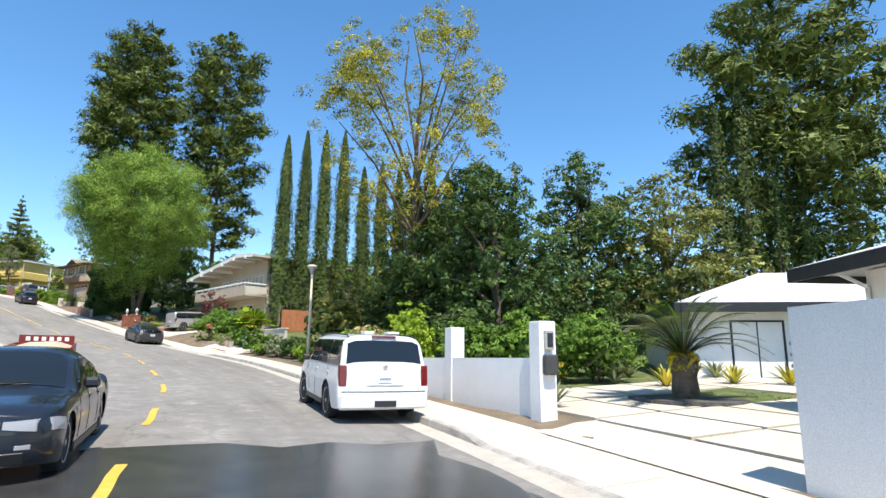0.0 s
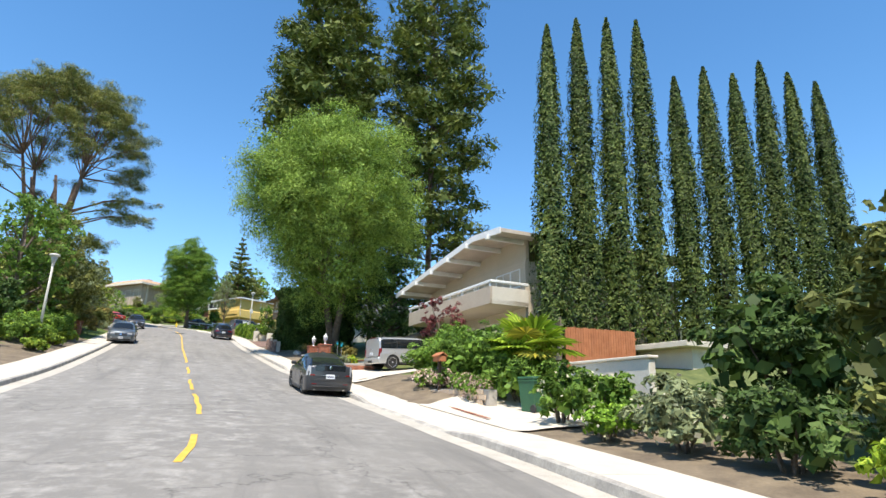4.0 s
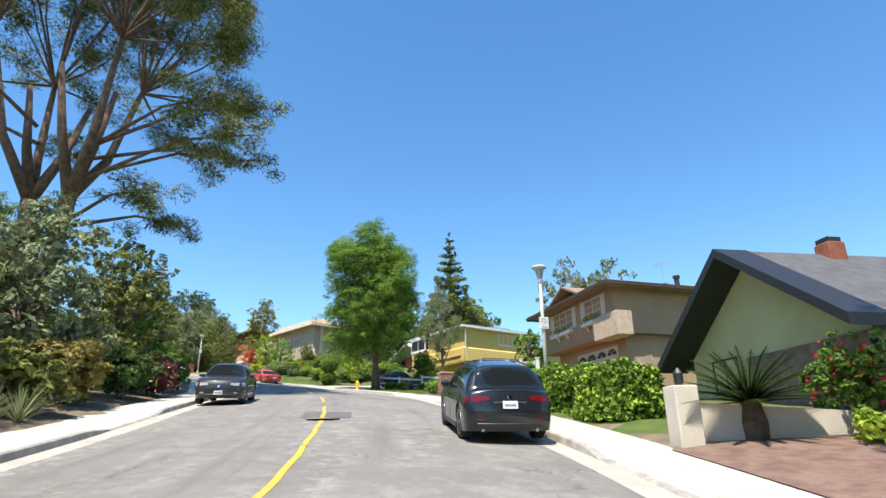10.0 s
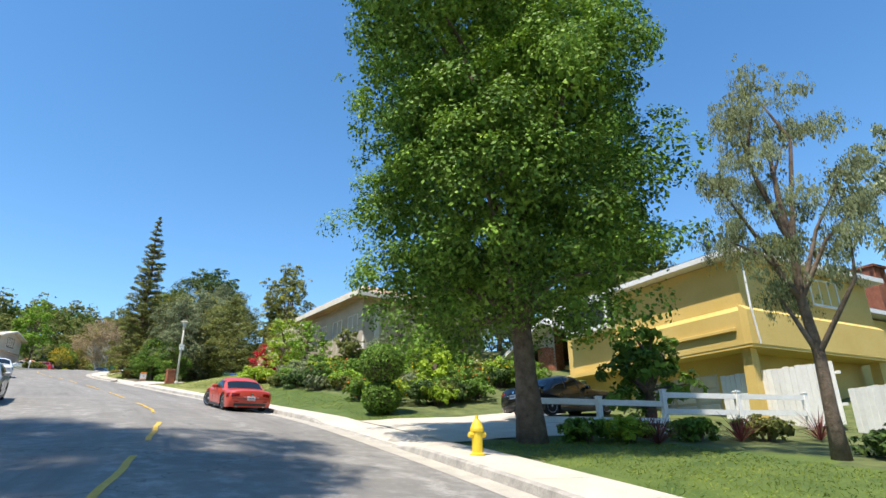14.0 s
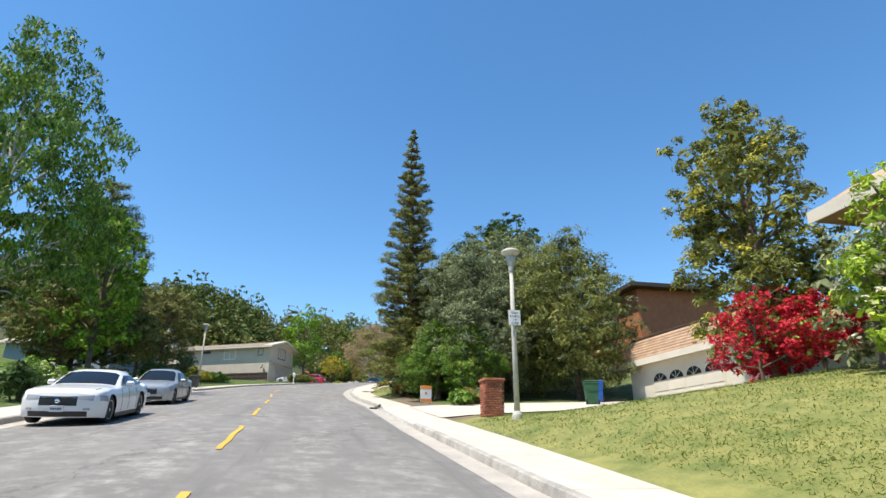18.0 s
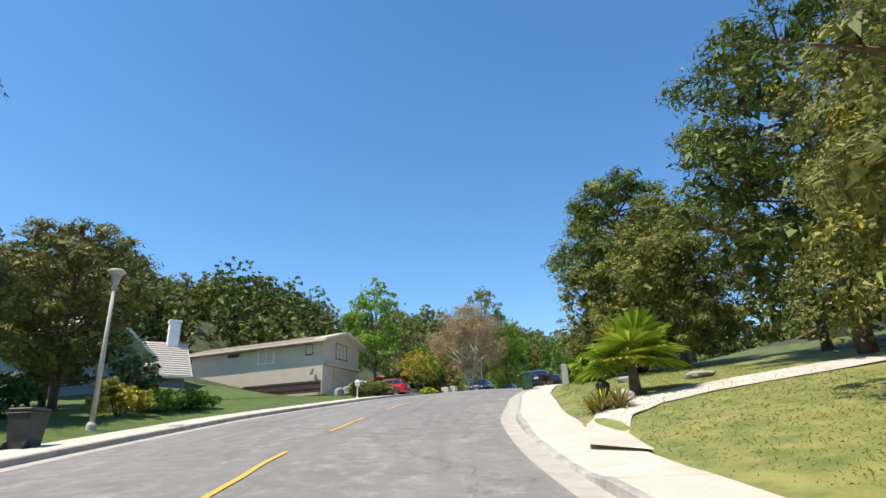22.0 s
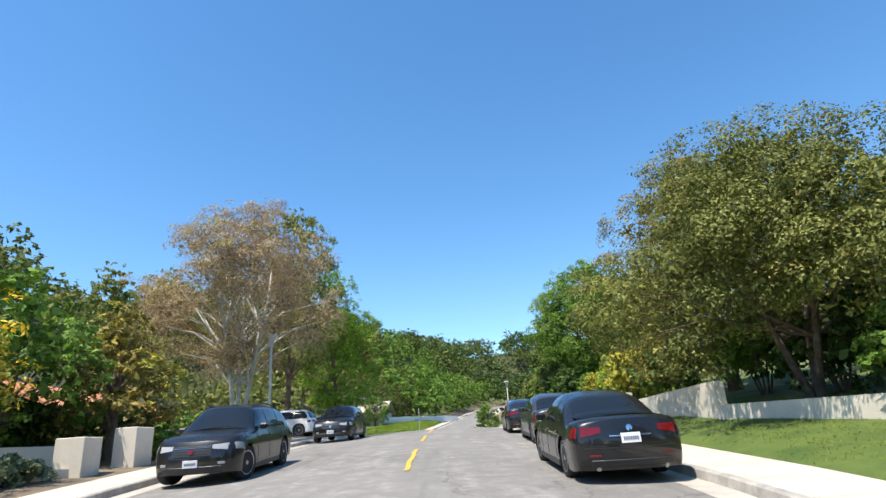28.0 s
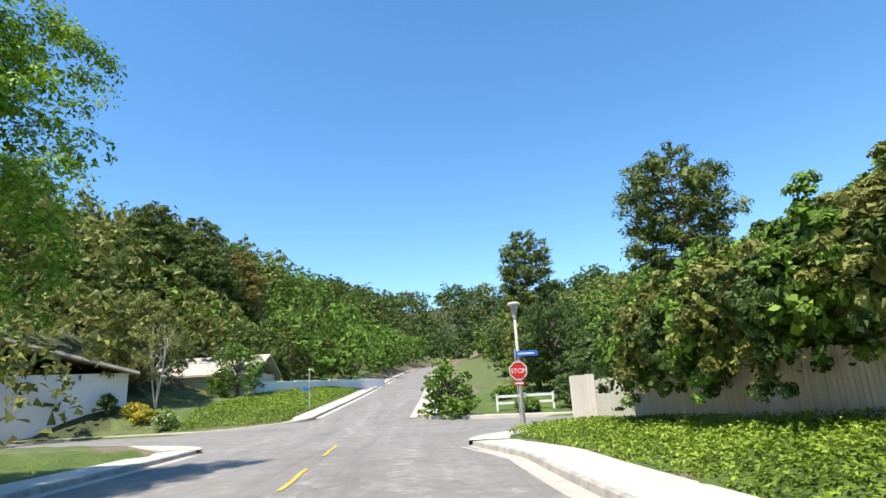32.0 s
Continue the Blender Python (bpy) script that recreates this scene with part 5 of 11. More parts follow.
def wheel_parts(wr, width, spokes, rim_mat):
    t = Geo()
    prof = [(wr * 0.66, -width / 2 + 0.01), (wr * 0.9, -width / 2), (wr * 0.985, -width / 2 + 0.03), (wr, -width / 4), (wr, width / 4), (wr * 0.985, width / 2 - 0.03), (wr * 0.9, width / 2), (wr * 0.66, width / 2 - 0.01)]
    t.lathe(prof, 26)
    rim = Geo()
    z = width / 2 - 0.012
    n = 26
    ring = [(wr * 0.70, z - 0.02), (wr * 0.69, z + 0.008), (wr * 0.63, z), (wr * 0.62, z - 0.05)]
    rim.add([(r * math.cos(2 * math.pi * k / n), r * math.sin(2 * math.pi * k / n), h) for r, h in ring for k in range(n)],
            [(i * n + k, i * n + (k + 1) % n, (i + 1) * n + (k + 1) % n, (i + 1) * n + k) for i in range(3) for k in range(n)])
    for k in range(spokes):
        rim.box(wr * 0.1, wr * 0.64, -wr * 0.085, wr * 0.085, z - 0.035, z - 0.006, 0.008, m=Matrix.Rotation(2 * math.pi * k / spokes, 4, "Z"))
    rim.lathe([(wr * 0.15, z - 0.04), (wr * 0.15, z), (wr * 0.08, z + 0.006)], 12)
    return t.mesh("wheel", RUBBER, True), rim.mesh("rim", rim_mat)


def round_ends(ob, c, rake):
    """Bow the nose and tail of a car in plan and in profile, with all that is mounted on them."""
    hw = c.W / 2
    for ch in ob.children_recursive:
        if ch.name.startswith(("wheel", "rim")) or ch.type != "MESH":
            continue
        bm = bmesh.new()
        bm.from_mesh(ch.data)
        if len(bm.verts) < 120:
            long = [e for e in bm.edges if abs(e.verts[0].co.x - e.verts[1].co.x) > 0.25]
            if long:
                bmesh.ops.subdivide_edges(bm, edges=long, cuts=6, use_grid_fill=True)
        for v in bm.verts:
            x, y, z = v.co
            q = min(1.1, abs(x) / hw) ** 2.5
            low = max(0, (0.40 - z) / 0.2) ** 2
            if y > 0:
                w = max(0, 1 - (c.yf - y) / 0.8) ** 1.4
                v.co.y = y - w * ((0.16 if rake < 0.1 else 0.27) * q + 0.17 * min(1.2, max(0, (z - 0.50) / 0.45)) ** 2 + 0.07 * low)
                v.co.z = z + w * 0.035 * q * (z > 0.5)
            else:
                w = max(0, 1 - (y - c.yr) / 0.75) ** 1.4
                v.co.y = y + w * ((0.07 if rake < 0.1 else 0.17) * q + rake * min(1.0, max(0, (z - 0.62) / 0.42)) ** 1.5 + 0.08 * low)
        bm.to_mesh(ch.data)
        bm.free()


def car(m, label, c, mat, lights="sedan", spokes=5, rim=None, seed=1, front=True, tint=True, suv_rails=False, plate=True, cladding=False, badge=None, name="car", steer=0.0, pillars=(0.36, 0.66), rear_lamp=None, group="parked cars", chrome=True, lens=None):
    """A parked car with its parts."""
    c.prepare()
    ob = thing(name, m, label, "car", group)
    ys = sorted({round(y, 3) for y in list(np.linspace(c.yr, c.yf, 46)) + [a + s * c.wr * 1.14 for a in c.ax for s in (-1, -0.97, -0.85, -0.6, -0.3, 0, 0.3, 0.6, 0.85, 0.97, 1)] + [c.yr + 0.02, c.yr + 0.06, c.yf - 0.02, c.yf - 0.06] + list(np.linspace(c.a1 - 0.1, c.a0 + 0.1, 16)) + list(np.linspace(c.d0 - 0.12, c.d1 + 0.12, 16)) if c.yr < y < c.yf or abs(abs(y) - c.yf) < 1e-6})
    rows = []
    for y in ys:
        b, t = c.bottom(y), c.top(y)
        sh = min(0.09, (t - b) * 0.3)
        col = []
        for k in (0, 0.12, 0.3, 0.5, 0.6, 0.64, 0.8, 1):
            z = b + (t - sh - b) * k
            col.append((c.side(y, z), y, z))
        topc = []
        for q in (0.10, 0.22, 0.34, 0.45, 0.55, 0.64, 0.73, 0.82, 0.91, 1.0):
            x, z = c.upper(y, q)
            topc.append((x, y, z))
        half = col + topc
        rows.append(half + [(-p[0], p[1], p[2]) for p in half[-2::-1]])
    me = grid_mesh("body", mat, rows)
    bm = bmesh.new()
    bm.from_mesh(me)
    for row in (rows[0], rows[-1]):
        half = row[:len(row) // 2 + 1]
        cap = [[bm.verts.new((p[0] * (1 - j / 5), p[1], p[2])) for j in range(11)] for p in half[:-1]]
        for i in range(len(cap) - 1):
            for j in range(10):
                bm.faces.new((cap[i][j], cap[i][j + 1], cap[i + 1][j + 1], cap[i + 1][j])).smooth = True
    bmesh.ops.remove_doubles(bm, verts=bm.verts, dist=0.0004)
    bmesh.ops.recalc_face_normals(bm, faces=bm.faces)
    bm.to_mesh(me)
    bm.free()
    body = part("body", me, mat, ob)
    # underside and wheel wells
    u = Geo().box(-c.W * 0.40, c.W * 0.40, c.yr + 0.15, c.yf - 0.15, c.sill + 0.02, c.belt - 0.12, 0.05)
    part("underbody", u, BLACK, ob)
    # glass, a few millimetres proud of the shell, with dark pillars behind it
    zlow, zhigh = max(c.shoulder((c.a0 + c.d0) / 2), c.belt - 0.06) + 0.075, c.H - 0.13 - 0.3 * c.roofdrop

    def pane(f0, f1, nm, sg, out, mat_, e0=0.0, e1=0.0, n=7):
        gg, V = Geo(), []
        for jj in range(6):
            z = zlow + (zhigh - zlow) * jj / 5
            ya, yb = c.reach(z + 0.13, False) + 0.05, c.reach(z + 0.09, True) - 0.05
            yl, yh = c.reach(zlow + 0.13, False) + 0.05, c.reach(zlow + 0.09, True) - 0.05
            y0, y1 = max(ya, yl + (yh - yl) * f0) + e0, min(yb, yl + (yh - yl) * f1) - e1
            y1 = max(y1, y0 + 0.02)
            for ii in range(n):
                y = y0 + (y1 - y0) * ii / (n - 1)
                V.append((sg * (c.flank(y, z) + out), y, z))
        gg.add(V, [(jj * n + ii, jj * n + ii + 1, (jj + 1) * n + ii + 1, (jj + 1) * n + ii) for jj in range(5) for ii in range(n - 1)])
        return part(nm, gg, mat_, ob, smooth=True)
    cuts = [0.0, *pillars, 1.0]
    for sg in (1, -1):
        pane(0.0, 1.0, "pillar_trim", sg, 0.003, BLACK, n=16)
        for i in range(len(cuts) - 1):
            pane(cuts[i], cuts[i + 1], "side_window", sg, 0.007, CARGLASS, 0.03, 0.03)
    for front, sgn, nm in ((False, -1, "rear_window"), (True, 1, "windscreen")):
        gg, V = Geo(), []
        lo = (c.cowl if front else c.top(c.d0)) + (0.05 if not (lights == "tall" and not front) else 0.10)
        hi = c.H - (0.075 if front else 0.05 + c.roofdrop)
        for jj in range(8):
            y = c.reach(lo + (hi - lo) * jj / 7, front)
            w, zs, g, tp, pw = c.arch(y)
            X = w * (1 - tp) * (0.86 if lights != "tall" or front else 0.90)
            for k in (-1, -0.8, -0.4, 0, 0.4, 0.8, 1):
                V.append((X * k, y + sgn * 0.010, c.over(y, X * k) + 0.008))
        gg.add(V, [(jj * 7 + ii, jj * 7 + ii + 1, (jj + 1) * 7 + ii + 1, (jj + 1) * 7 + ii) for jj in range(7) for ii in range(6)])
        part(nm, gg, CARGLASS, ob, smooth=True)
    # wheels
    tyre, rimm = wheel_parts(c.wr, 0.22 if c.H < 1.6 else 0.25, spokes, rim or ALLOY)
    for i, a in enumerate(c.ax):
        for sg in (1, -1):
            w = part("wheel", tyre, RUBBER, ob, m=Matrix.Translation((sg * (c.W / 2 - 0.135), a, c.wr)) @ Matrix.Rotation(radians(steer) if i == 0 else 0, 4, "Z") @ Matrix.Rotation(radians(90) * sg, 4, "Y"))
            part("rim", rimm, rim or ALLOY, w)
    # mirrors, handles, sill line
    for sg in (1, -1):
        y, z = c.reach(zlow + 0.09, True) - 0.30, zlow - 0.02
        x = c.flank(y, z) - 0.02
        part("mirror", Geo().box(sg * (x + 0.03) - (0.0 if sg > 0 else 0.20), sg * (x + 0.03) + (0.20 if sg > 0 else 0.0), y - 0.16, y - 0.03, z + 0.0, z + 0.14, 0.035), BLACK if cladding or lights == 'tall' else mat, ob)
        for uu in (0.30, 0.62):
            yy = c.d0 + (c.a0 - c.d0) * uu
            zz = c.top(yy) - 0.16
            xx = c.side(yy, zz)
            part("handle", Geo().box(min(sg * (xx - 0.01), sg * (xx + 0.02)), max(sg * (xx - 0.01), sg * (xx + 0.02)), yy - 0.09, yy + 0.09, zz - 0.014, zz + 0.014, 0.006), mat, ob)
        xx = c.side(0, c.sill + 0.1)
        part("sill_trim", Geo().box(min(sg * (xx - 0.06), sg * (xx + 0.006)), max(sg * (xx - 0.06), sg * (xx + 0.006)), c.ax[1] + c.wr * 1.2, c.ax[0] - c.wr * 1.2, c.sill - 0.03, c.sill + 0.09, 0.015), BLACK, ob)
        # door seams
        for uu in (pillars[0] - 0.02, pillars[1], 0.93):
            yy = c.d0 + (c.a0 - c.d0) * uu
            z0, z1 = c.sill + 0.12, c.top(yy) - 0.05
            part("door_seam", Geo().tube([(sg * (c.side(yy, z0 + (z1 - z0) * k) + 0.001), yy, z0 + (z1 - z0) * k) for k in (0, 0.25, 0.5, 0.75, 1)], [0.006] * 5, 4), BLACK, ob)
    if suv_rails:
        for sg in (1, -1):
            part("roof_rail", Geo().tube([(sg * c.upper(y, 0.60)[0], y, c.upper(y, 0.60)[1] + lift) for y, lift in ((c.d1 + 0.12, 0.0), (c.d1 + 0.3, 0.05), ((c.a1 + c.d1) / 2, 0.06), (c.a1 - 0.35, 0.05), (c.a1 - 0.15, 0.0))], [0.018] * 5, 6), BLACK, ob)

    def wrap(nm, lens, y_end, sgn, z0, z1, x0, depth, lab=""):
        """A lamp that wraps round a corner of the body."""
        for sg in (1, -1):
            gg, V = Geo(), []
            path = []
            hw = c.half(y_end)
            for k in range(5):
                path.append((None, x0 + (hw * 0.95 - x0) * k / 4))
            for j in range(5):
                z = z0 + (z1 - z0) * j / 4
                line_ = [(xx, y_end + sgn * 0.008) for _, xx in path]
                for k in range(1, 6):
                    y = y_end - sgn * depth * k / 5
                    line_.append((c.side(y, z) + 0.006, y))
                V += [(sg * xx, yy, z1 - (z1 - z) * ((0.55 if lights != 'tall' else 0.92) + (0.45 if lights != 'tall' else 0.08) * min(1, i / 5)) - 0.02 * max(0, i - 6) / 3) for i, (xx, yy) in enumerate(line_)]
            w = 10
            gg.add(V, [(j * w + i, j * w + i + 1, (j + 1) * w + i + 1, (j + 1) * w + i) for j in range(4) for i in range(w - 1)])
            part(nm, gg, lens, ob, lab)
    zb = c.top(c.yr + 0.05)
    hw = c.half(c.yr)
    rl = rear_lamp or {"sedan": (zb - 0.26, zb - 0.10, hw * 0.58, 0.30), "suv": (zb - 0.25, zb - 0.11, hw * 0.52, 0.36), "tall": (c.belt - 0.42, c.belt + 0.02, hw * 0.86, 0.08)}[lights]
    if lights == "tall" and not lens:
        for sg in (1, -1):
            xa, xb = sorted((sg * hw * 0.84, sg * (hw + 0.012)))
            part("tail_light", Geo().box(xa, xb, c.yr - 0.012, c.yr + 0.13, rl[0], rl[1], 0.02), REDLENS, ob)
        part("rear_bumper", Geo().box(-hw * 1.0, hw * 1.0, c.yr - 0.07, c.yr + 0.2, c.sill + 0.0, c.sill + 0.33, 0.05), mat, ob)
        part("hitch_cover", Geo().box(-0.24, 0.24, c.yr - 0.078, c.yr, c.sill + 0.06, c.sill + 0.19, 0.01), BLACK, ob)
        part("brake_light", Geo().box(-0.28, 0.28, c.reach(c.H - 0.05, False) - 0.02, c.reach(c.H - 0.05, False) + 0.04, c.H - 0.075, c.H - 0.045, 0.005), REDLENS, ob)
    else:
        wrap("tail_light", lens or REDLENS, c.yr, -1, rl[0], rl[1], rl[2], rl[3])
    zf = c.top(c.yf - 0.35)
    wrap("headlight", CLEARLENS, c.yf, 1, c.nose - 0.17, c.nose - 0.03, c.half(c.yf) * 0.56, 0.50)
    # grille, intakes, bumpers, plates
    part("grille", Geo().box(-c.W * 0.22, c.W * 0.22, c.yf - 0.02, c.yf + 0.012, c.nose - 0.26, c.nose - 0.04, 0.008), BLACK, ob)
    for k in range(4):
        part("grille_bar", Geo().box(-c.W * 0.205, c.W * 0.205, c.yf + 0.012, c.yf + 0.02, c.nose - 0.235 + k * 0.052, c.nose - 0.228 + k * 0.052), CHROME if chrome and k == 3 else DARKBIN, ob)
    part("badge", Geo().lathe([(0.055, 0), (0.055, 0.012), (0.03, 0.016)], 14, m=Matrix.Translation((0, c.yf + 0.02, c.nose - 0.15)) @ Matrix.Rotation(radians(-90), 4, "X")), badge or CHROME, ob)
    part("lower_intake", Geo().box(-c.W * 0.34, c.W * 0.34, c.yf - 0.03, c.yf + 0.01, c.sill + 0.05, c.sill + 0.18, 0.01), BLACK, ob)
    for sg in (1, -1):
        part("fog_lamp", Geo().box(sg * c.W * 0.33 - 0.07, sg * c.W * 0.33 + 0.07, c.yf - 0.06, c.yf + 0.004, c.sill + 0.20, c.sill + 0.26, 0.01), CLEARLENS, ob)
        part("exhaust", Geo().lathe([(0.035, 0), (0.035, 0.12)], 10, m=Matrix.Translation((sg * c.W * 0.3, c.yr - 0.01, c.sill + 0.05)) @ Matrix.Rotation(radians(-90), 4, "X")), STEEL, ob)
    part("rear_valance", Geo().box(-c.W * 0.36, c.W * 0.36, c.yr - 0.012, c.yr + 0.05, c.sill + 0.08, c.sill + 0.19, 0.01), BLACK, ob)
    part("bumper_line", Geo().box(-hw * 0.94, hw * 0.94, c.yr - 0.008, c.yr + 0.02, c.sill + 0.36, c.sill + 0.375), BLACK, ob)
    part("rear_badge", Geo().lathe([(0.05, 0), (0.05, 0.012), (0.025, 0.016)], 14, m=Matrix.Translation((0, c.yr - 0.002, rl[1] - 0.03)) @ Matrix.Rotation(radians(90), 4, "X")), badge or CHROME, ob)
    part("boot_trim", Geo().box(-hw * 0.42, hw * 0.42, c.yr - 0.014, c.yr + 0.02, rl[0] + 0.012, rl[0] + 0.030, 0.004), CHROME if chrome else BLACK, ob)
    part("reflector", Geo().box(-hw * 0.84, -hw * 0.62, c.yr - 0.012, c.yr + 0.03, c.sill + 0.24, c.sill + 0.27, 0.004), REDLENS, ob)
    part("reflector", Geo().box(hw * 0.62, hw * 0.84, c.yr - 0.012, c.yr + 0.03, c.sill + 0.24, c.sill + 0.27, 0.004), REDLENS, ob)
    for sg in (1, -1):
        part("boot_seam", Geo().tube([(sg * hw * 0.80, c.yr - 0.002, c.sill + 0.38), (sg * hw * 0.78, c.yr - 0.002, rl[0])], [0.005, 0.005], 4), BLACK, ob)
        part("bonnet_seam", Geo().tube([(sg * c.W * 0.37, c.yf - 0.12 - 0.28 * k, c.top(c.yf - 0.12 - 0.28 * k) + 0.004) for k in range(4)], [0.005] * 4, 4), BLACK, ob)
        yw = c.reach(c.cowl + 0.05, True)
        part("wiper", Geo().tube([(sg * 0.1 + 0.25, yw + 0.03, c.over(yw, 0.3) + 0.02), (sg * 0.1 - 0.22, yw - 0.03, c.over(yw - 0.03, 0.2) + 0.025)], [0.01, 0.007], 4), BLACK, ob)
    if lens:
        part("tail_glass", Geo().box(-hw * 0.70, hw * 0.70, c.yr - 0.010, c.yr + 0.02, rl[1] - 0.17, rl[1] + 0.03, 0.01), CARGLASS, ob)
        part("reflector", Geo().box(-hw * 0.93, -hw * 0.72, c.yr - 0.014, c.yr + 0.03, rl[0] + 0.0, rl[0] + 0.05, 0.004), REDLENS, ob)
        part("reflector", Geo().box(hw * 0.72, hw * 0.93, c.yr - 0.014, c.yr + 0.03, rl[0] + 0.0, rl[0] + 0.05, 0.004), REDLENS, ob)
    pz = (rl[0] + rl[1]) / 2 - 0.10 if lights != "tall" else c.belt - 0.26
    if plate:
        for yy, sgn, z in ((c.yr, -1, pz), (c.yf, 1, c.sill + 0.24)):
            pl = part("number_plate", Geo().box(-0.155, 0.155, yy - 0.012 if sgn > 0 else yy - 0.022, yy + 0.022 if sgn > 0 else yy + 0.012, z - 0.075, z + 0.075, 0.004), PLATE, ob)
            marks = Geo()
            for q in range(7):
                marks.box(-0.118 + q * 0.035, -0.094 + q * 0.035, yy + sgn * 0.024 - 0.002, yy + sgn * 0.024 + 0.002, z - 0.028, z + 0.022)
            part("plate_bar", marks, SLATEBLUE, pl)
    round_ends(ob, c, 0.05 if lights == "tall" else 0.13)
    return ob


SEDAN = dict(L=4.75, W=1.82, H=1.46, wb=2.78, front=0.92, wr=0.335, sill=0.19, belt=0.92, hood=0.80, cowl=0.94, deck=1.00, a0=0.98, a1=0.25, d1=-0.98, d0=-1.62, nose=0.72)
SUV = dict(L=4.70, W=1.88, H=1.67, wb=2.84, front=0.88, wr=0.37, sill=0.23, belt=1.05, hood=0.98, cowl=1.08, deck=1.06, a0=1.05, a1=0.42, d1=-1.78, d0=-2.18, nose=0.86, tumble=0.17)
TALL = dict(L=5.15, W=2.04, H=1.89, wb=2.95, front=0.98, wr=0.41, sill=0.31, belt=1.20, hood=1.12, cowl=1.22, deck=1.20, a0=1.15, a1=0.55, d1=-2.36, d0=-2.52, nose=1.02, tumble=0.07, roofdrop=0.04)
HATCH = dict(L=4.48, W=1.745, H=1.49, wb=2.70, front=0.93, wr=0.32, sill=0.18, belt=0.96, hood=0.80, cowl=0.96, deck=1.08, a0=1.20, a1=0.22, d1=-0.85, d0=-1.98, nose=0.70, tumble=0.17, roofdrop=0.12)
COUPE = dict(L=4.70, W=1.88, H=1.36, wb=2.78, front=0.93, wr=0.35, sill=0.17, belt=0.92, hood=0.84, cowl=0.93, deck=0.98, a0=0.75, a1=0.05, d1=-0.88, d0=-1.62, nose=0.74)


def spec(base, **k):
    return Car(**{**base, **k})


def on_road(s, lat, ahead=True, turn=0.0, lift=0.014):
    """A pose for a car: y forward, along the street or against it, tilted with its slope."""
    x, y, z, h = line(s, lat)
    x2, y2, z2, _ = line(s + 2, lat)
    x1, y1, z1, _ = line(s - 2, lat)
    sl = math.degrees(math.atan2(z2 - z1, 4))
    return pose(x, y, z + lift, 0, 0, h) @ pose(0, 0, 0, 0, -sl, 0) @ pose(0, 0, 0, 0, 0, (-90 if ahead else 90) + turn)


# ---- houses ----
def window_unit(parent, m, w, h, label="", frame_mat=None, cols=2, rows=1, deep=0.10, name="window", fr=0.06, sill=True):
    """A window in local x across, z up, facing -y at y = 0: frame, glazing bars, panes, sill."""
    fm = frame_mat or WHITEWOOD
    win = part(name, Geo().box(-w / 2, w / 2, 0.01, deep, 0, h), PANE, parent, label, m=m)
    g = Geo()
    for x0, x1, z0, z1 in ((-w / 2 - fr, -w / 2 + 0.01, -fr, h + fr), (w / 2 - 0.01, w / 2 + fr, -fr, h + fr), (-w / 2, w / 2, -fr, 0.01), (-w / 2, w / 2, h - 0.01, h + fr)):
        g.box(x0, x1, -0.035, deep, z0, z1, 0.006)
    part("frame", g, fm, win)
    for k in range(1, cols):
        x = -w / 2 + w * k / cols
        part("glazing_bar", Geo().box(x - 0.02, x + 0.02, -0.02, 0.02, 0, h), fm, win)
    for k in range(1, rows):
        z = h * k / rows
        part("glazing_bar", Geo().box(-w / 2, w / 2, -0.017, 0.017, z - 0.012, z + 0.012), fm, win)
    if sill:
        part("sill", Geo().box(-w / 2 - 0.1, w / 2 + 0.1, -0.08, 0.03, -fr - 0.05, -fr, 0.008), fm, win)
    return win


def face(side, x, y, z):
    """Pose of something on a wall: side names the outward way in the house's own axes."""
    turn = {"-y": 0, "+x": 90, "+y": 180, "-x": -90}[side]
    return pose(x, y, z, 0, 0, turn)


def gable(g, x0, x1, y0, y1, z, rise, over=0.5, t=0.16, ax="x", skew=0.5):
    """A two-slope roof slab; the ridge runs along ax, at share skew across."""
    if ax == "x":
        ym = y0 + (y1 - y0) * skew
        k0, k1 = rise / (ym - y0), rise / (y1 - ym)
        for e, s, k in ((y0 - over, ym, k0), (y1 + over, ym, k1)):
            zl = z - over * k
            g.add([(x0 - over, e, zl), (x1 + over, e, zl), (x1 + over, s, z + rise), (x0 - over, s, z + rise), (x0 - over, e, zl + t), (x1 + over, e, zl + t), (x1 + over, s, z + rise + t), (x0 - over, s, z + rise + t)],
                  [(0, 1, 2, 3), (7, 6, 5, 4), (0, 4, 5, 1), (1, 5, 6, 2), (2, 6, 7, 3), (3, 7, 4, 0)])
    else:
        xm = x0 + (x1 - x0) * skew
        k0, k1 = rise / (xm - x0), rise / (x1 - xm)
        for e, s, k in ((x0 - over, xm, k0), (x1 + over, xm, k1)):
            zl = z - over * k
            g.add([(e, y0 - over, zl), (e, y1 + over, zl), (s, y1 + over, z + rise), (s, y0 - over, z + rise), (e, y0 - over, zl + t), (e, y1 + over, zl + t), (s, y1 + over, z + rise + t), (s, y0 - over, z + rise + t)],
                  [(0, 1, 2, 3), (7, 6, 5, 4), (0, 4, 5, 1), (1, 5, 6, 2), (2, 6, 7, 3), (3, 7, 4, 0)])
    return g


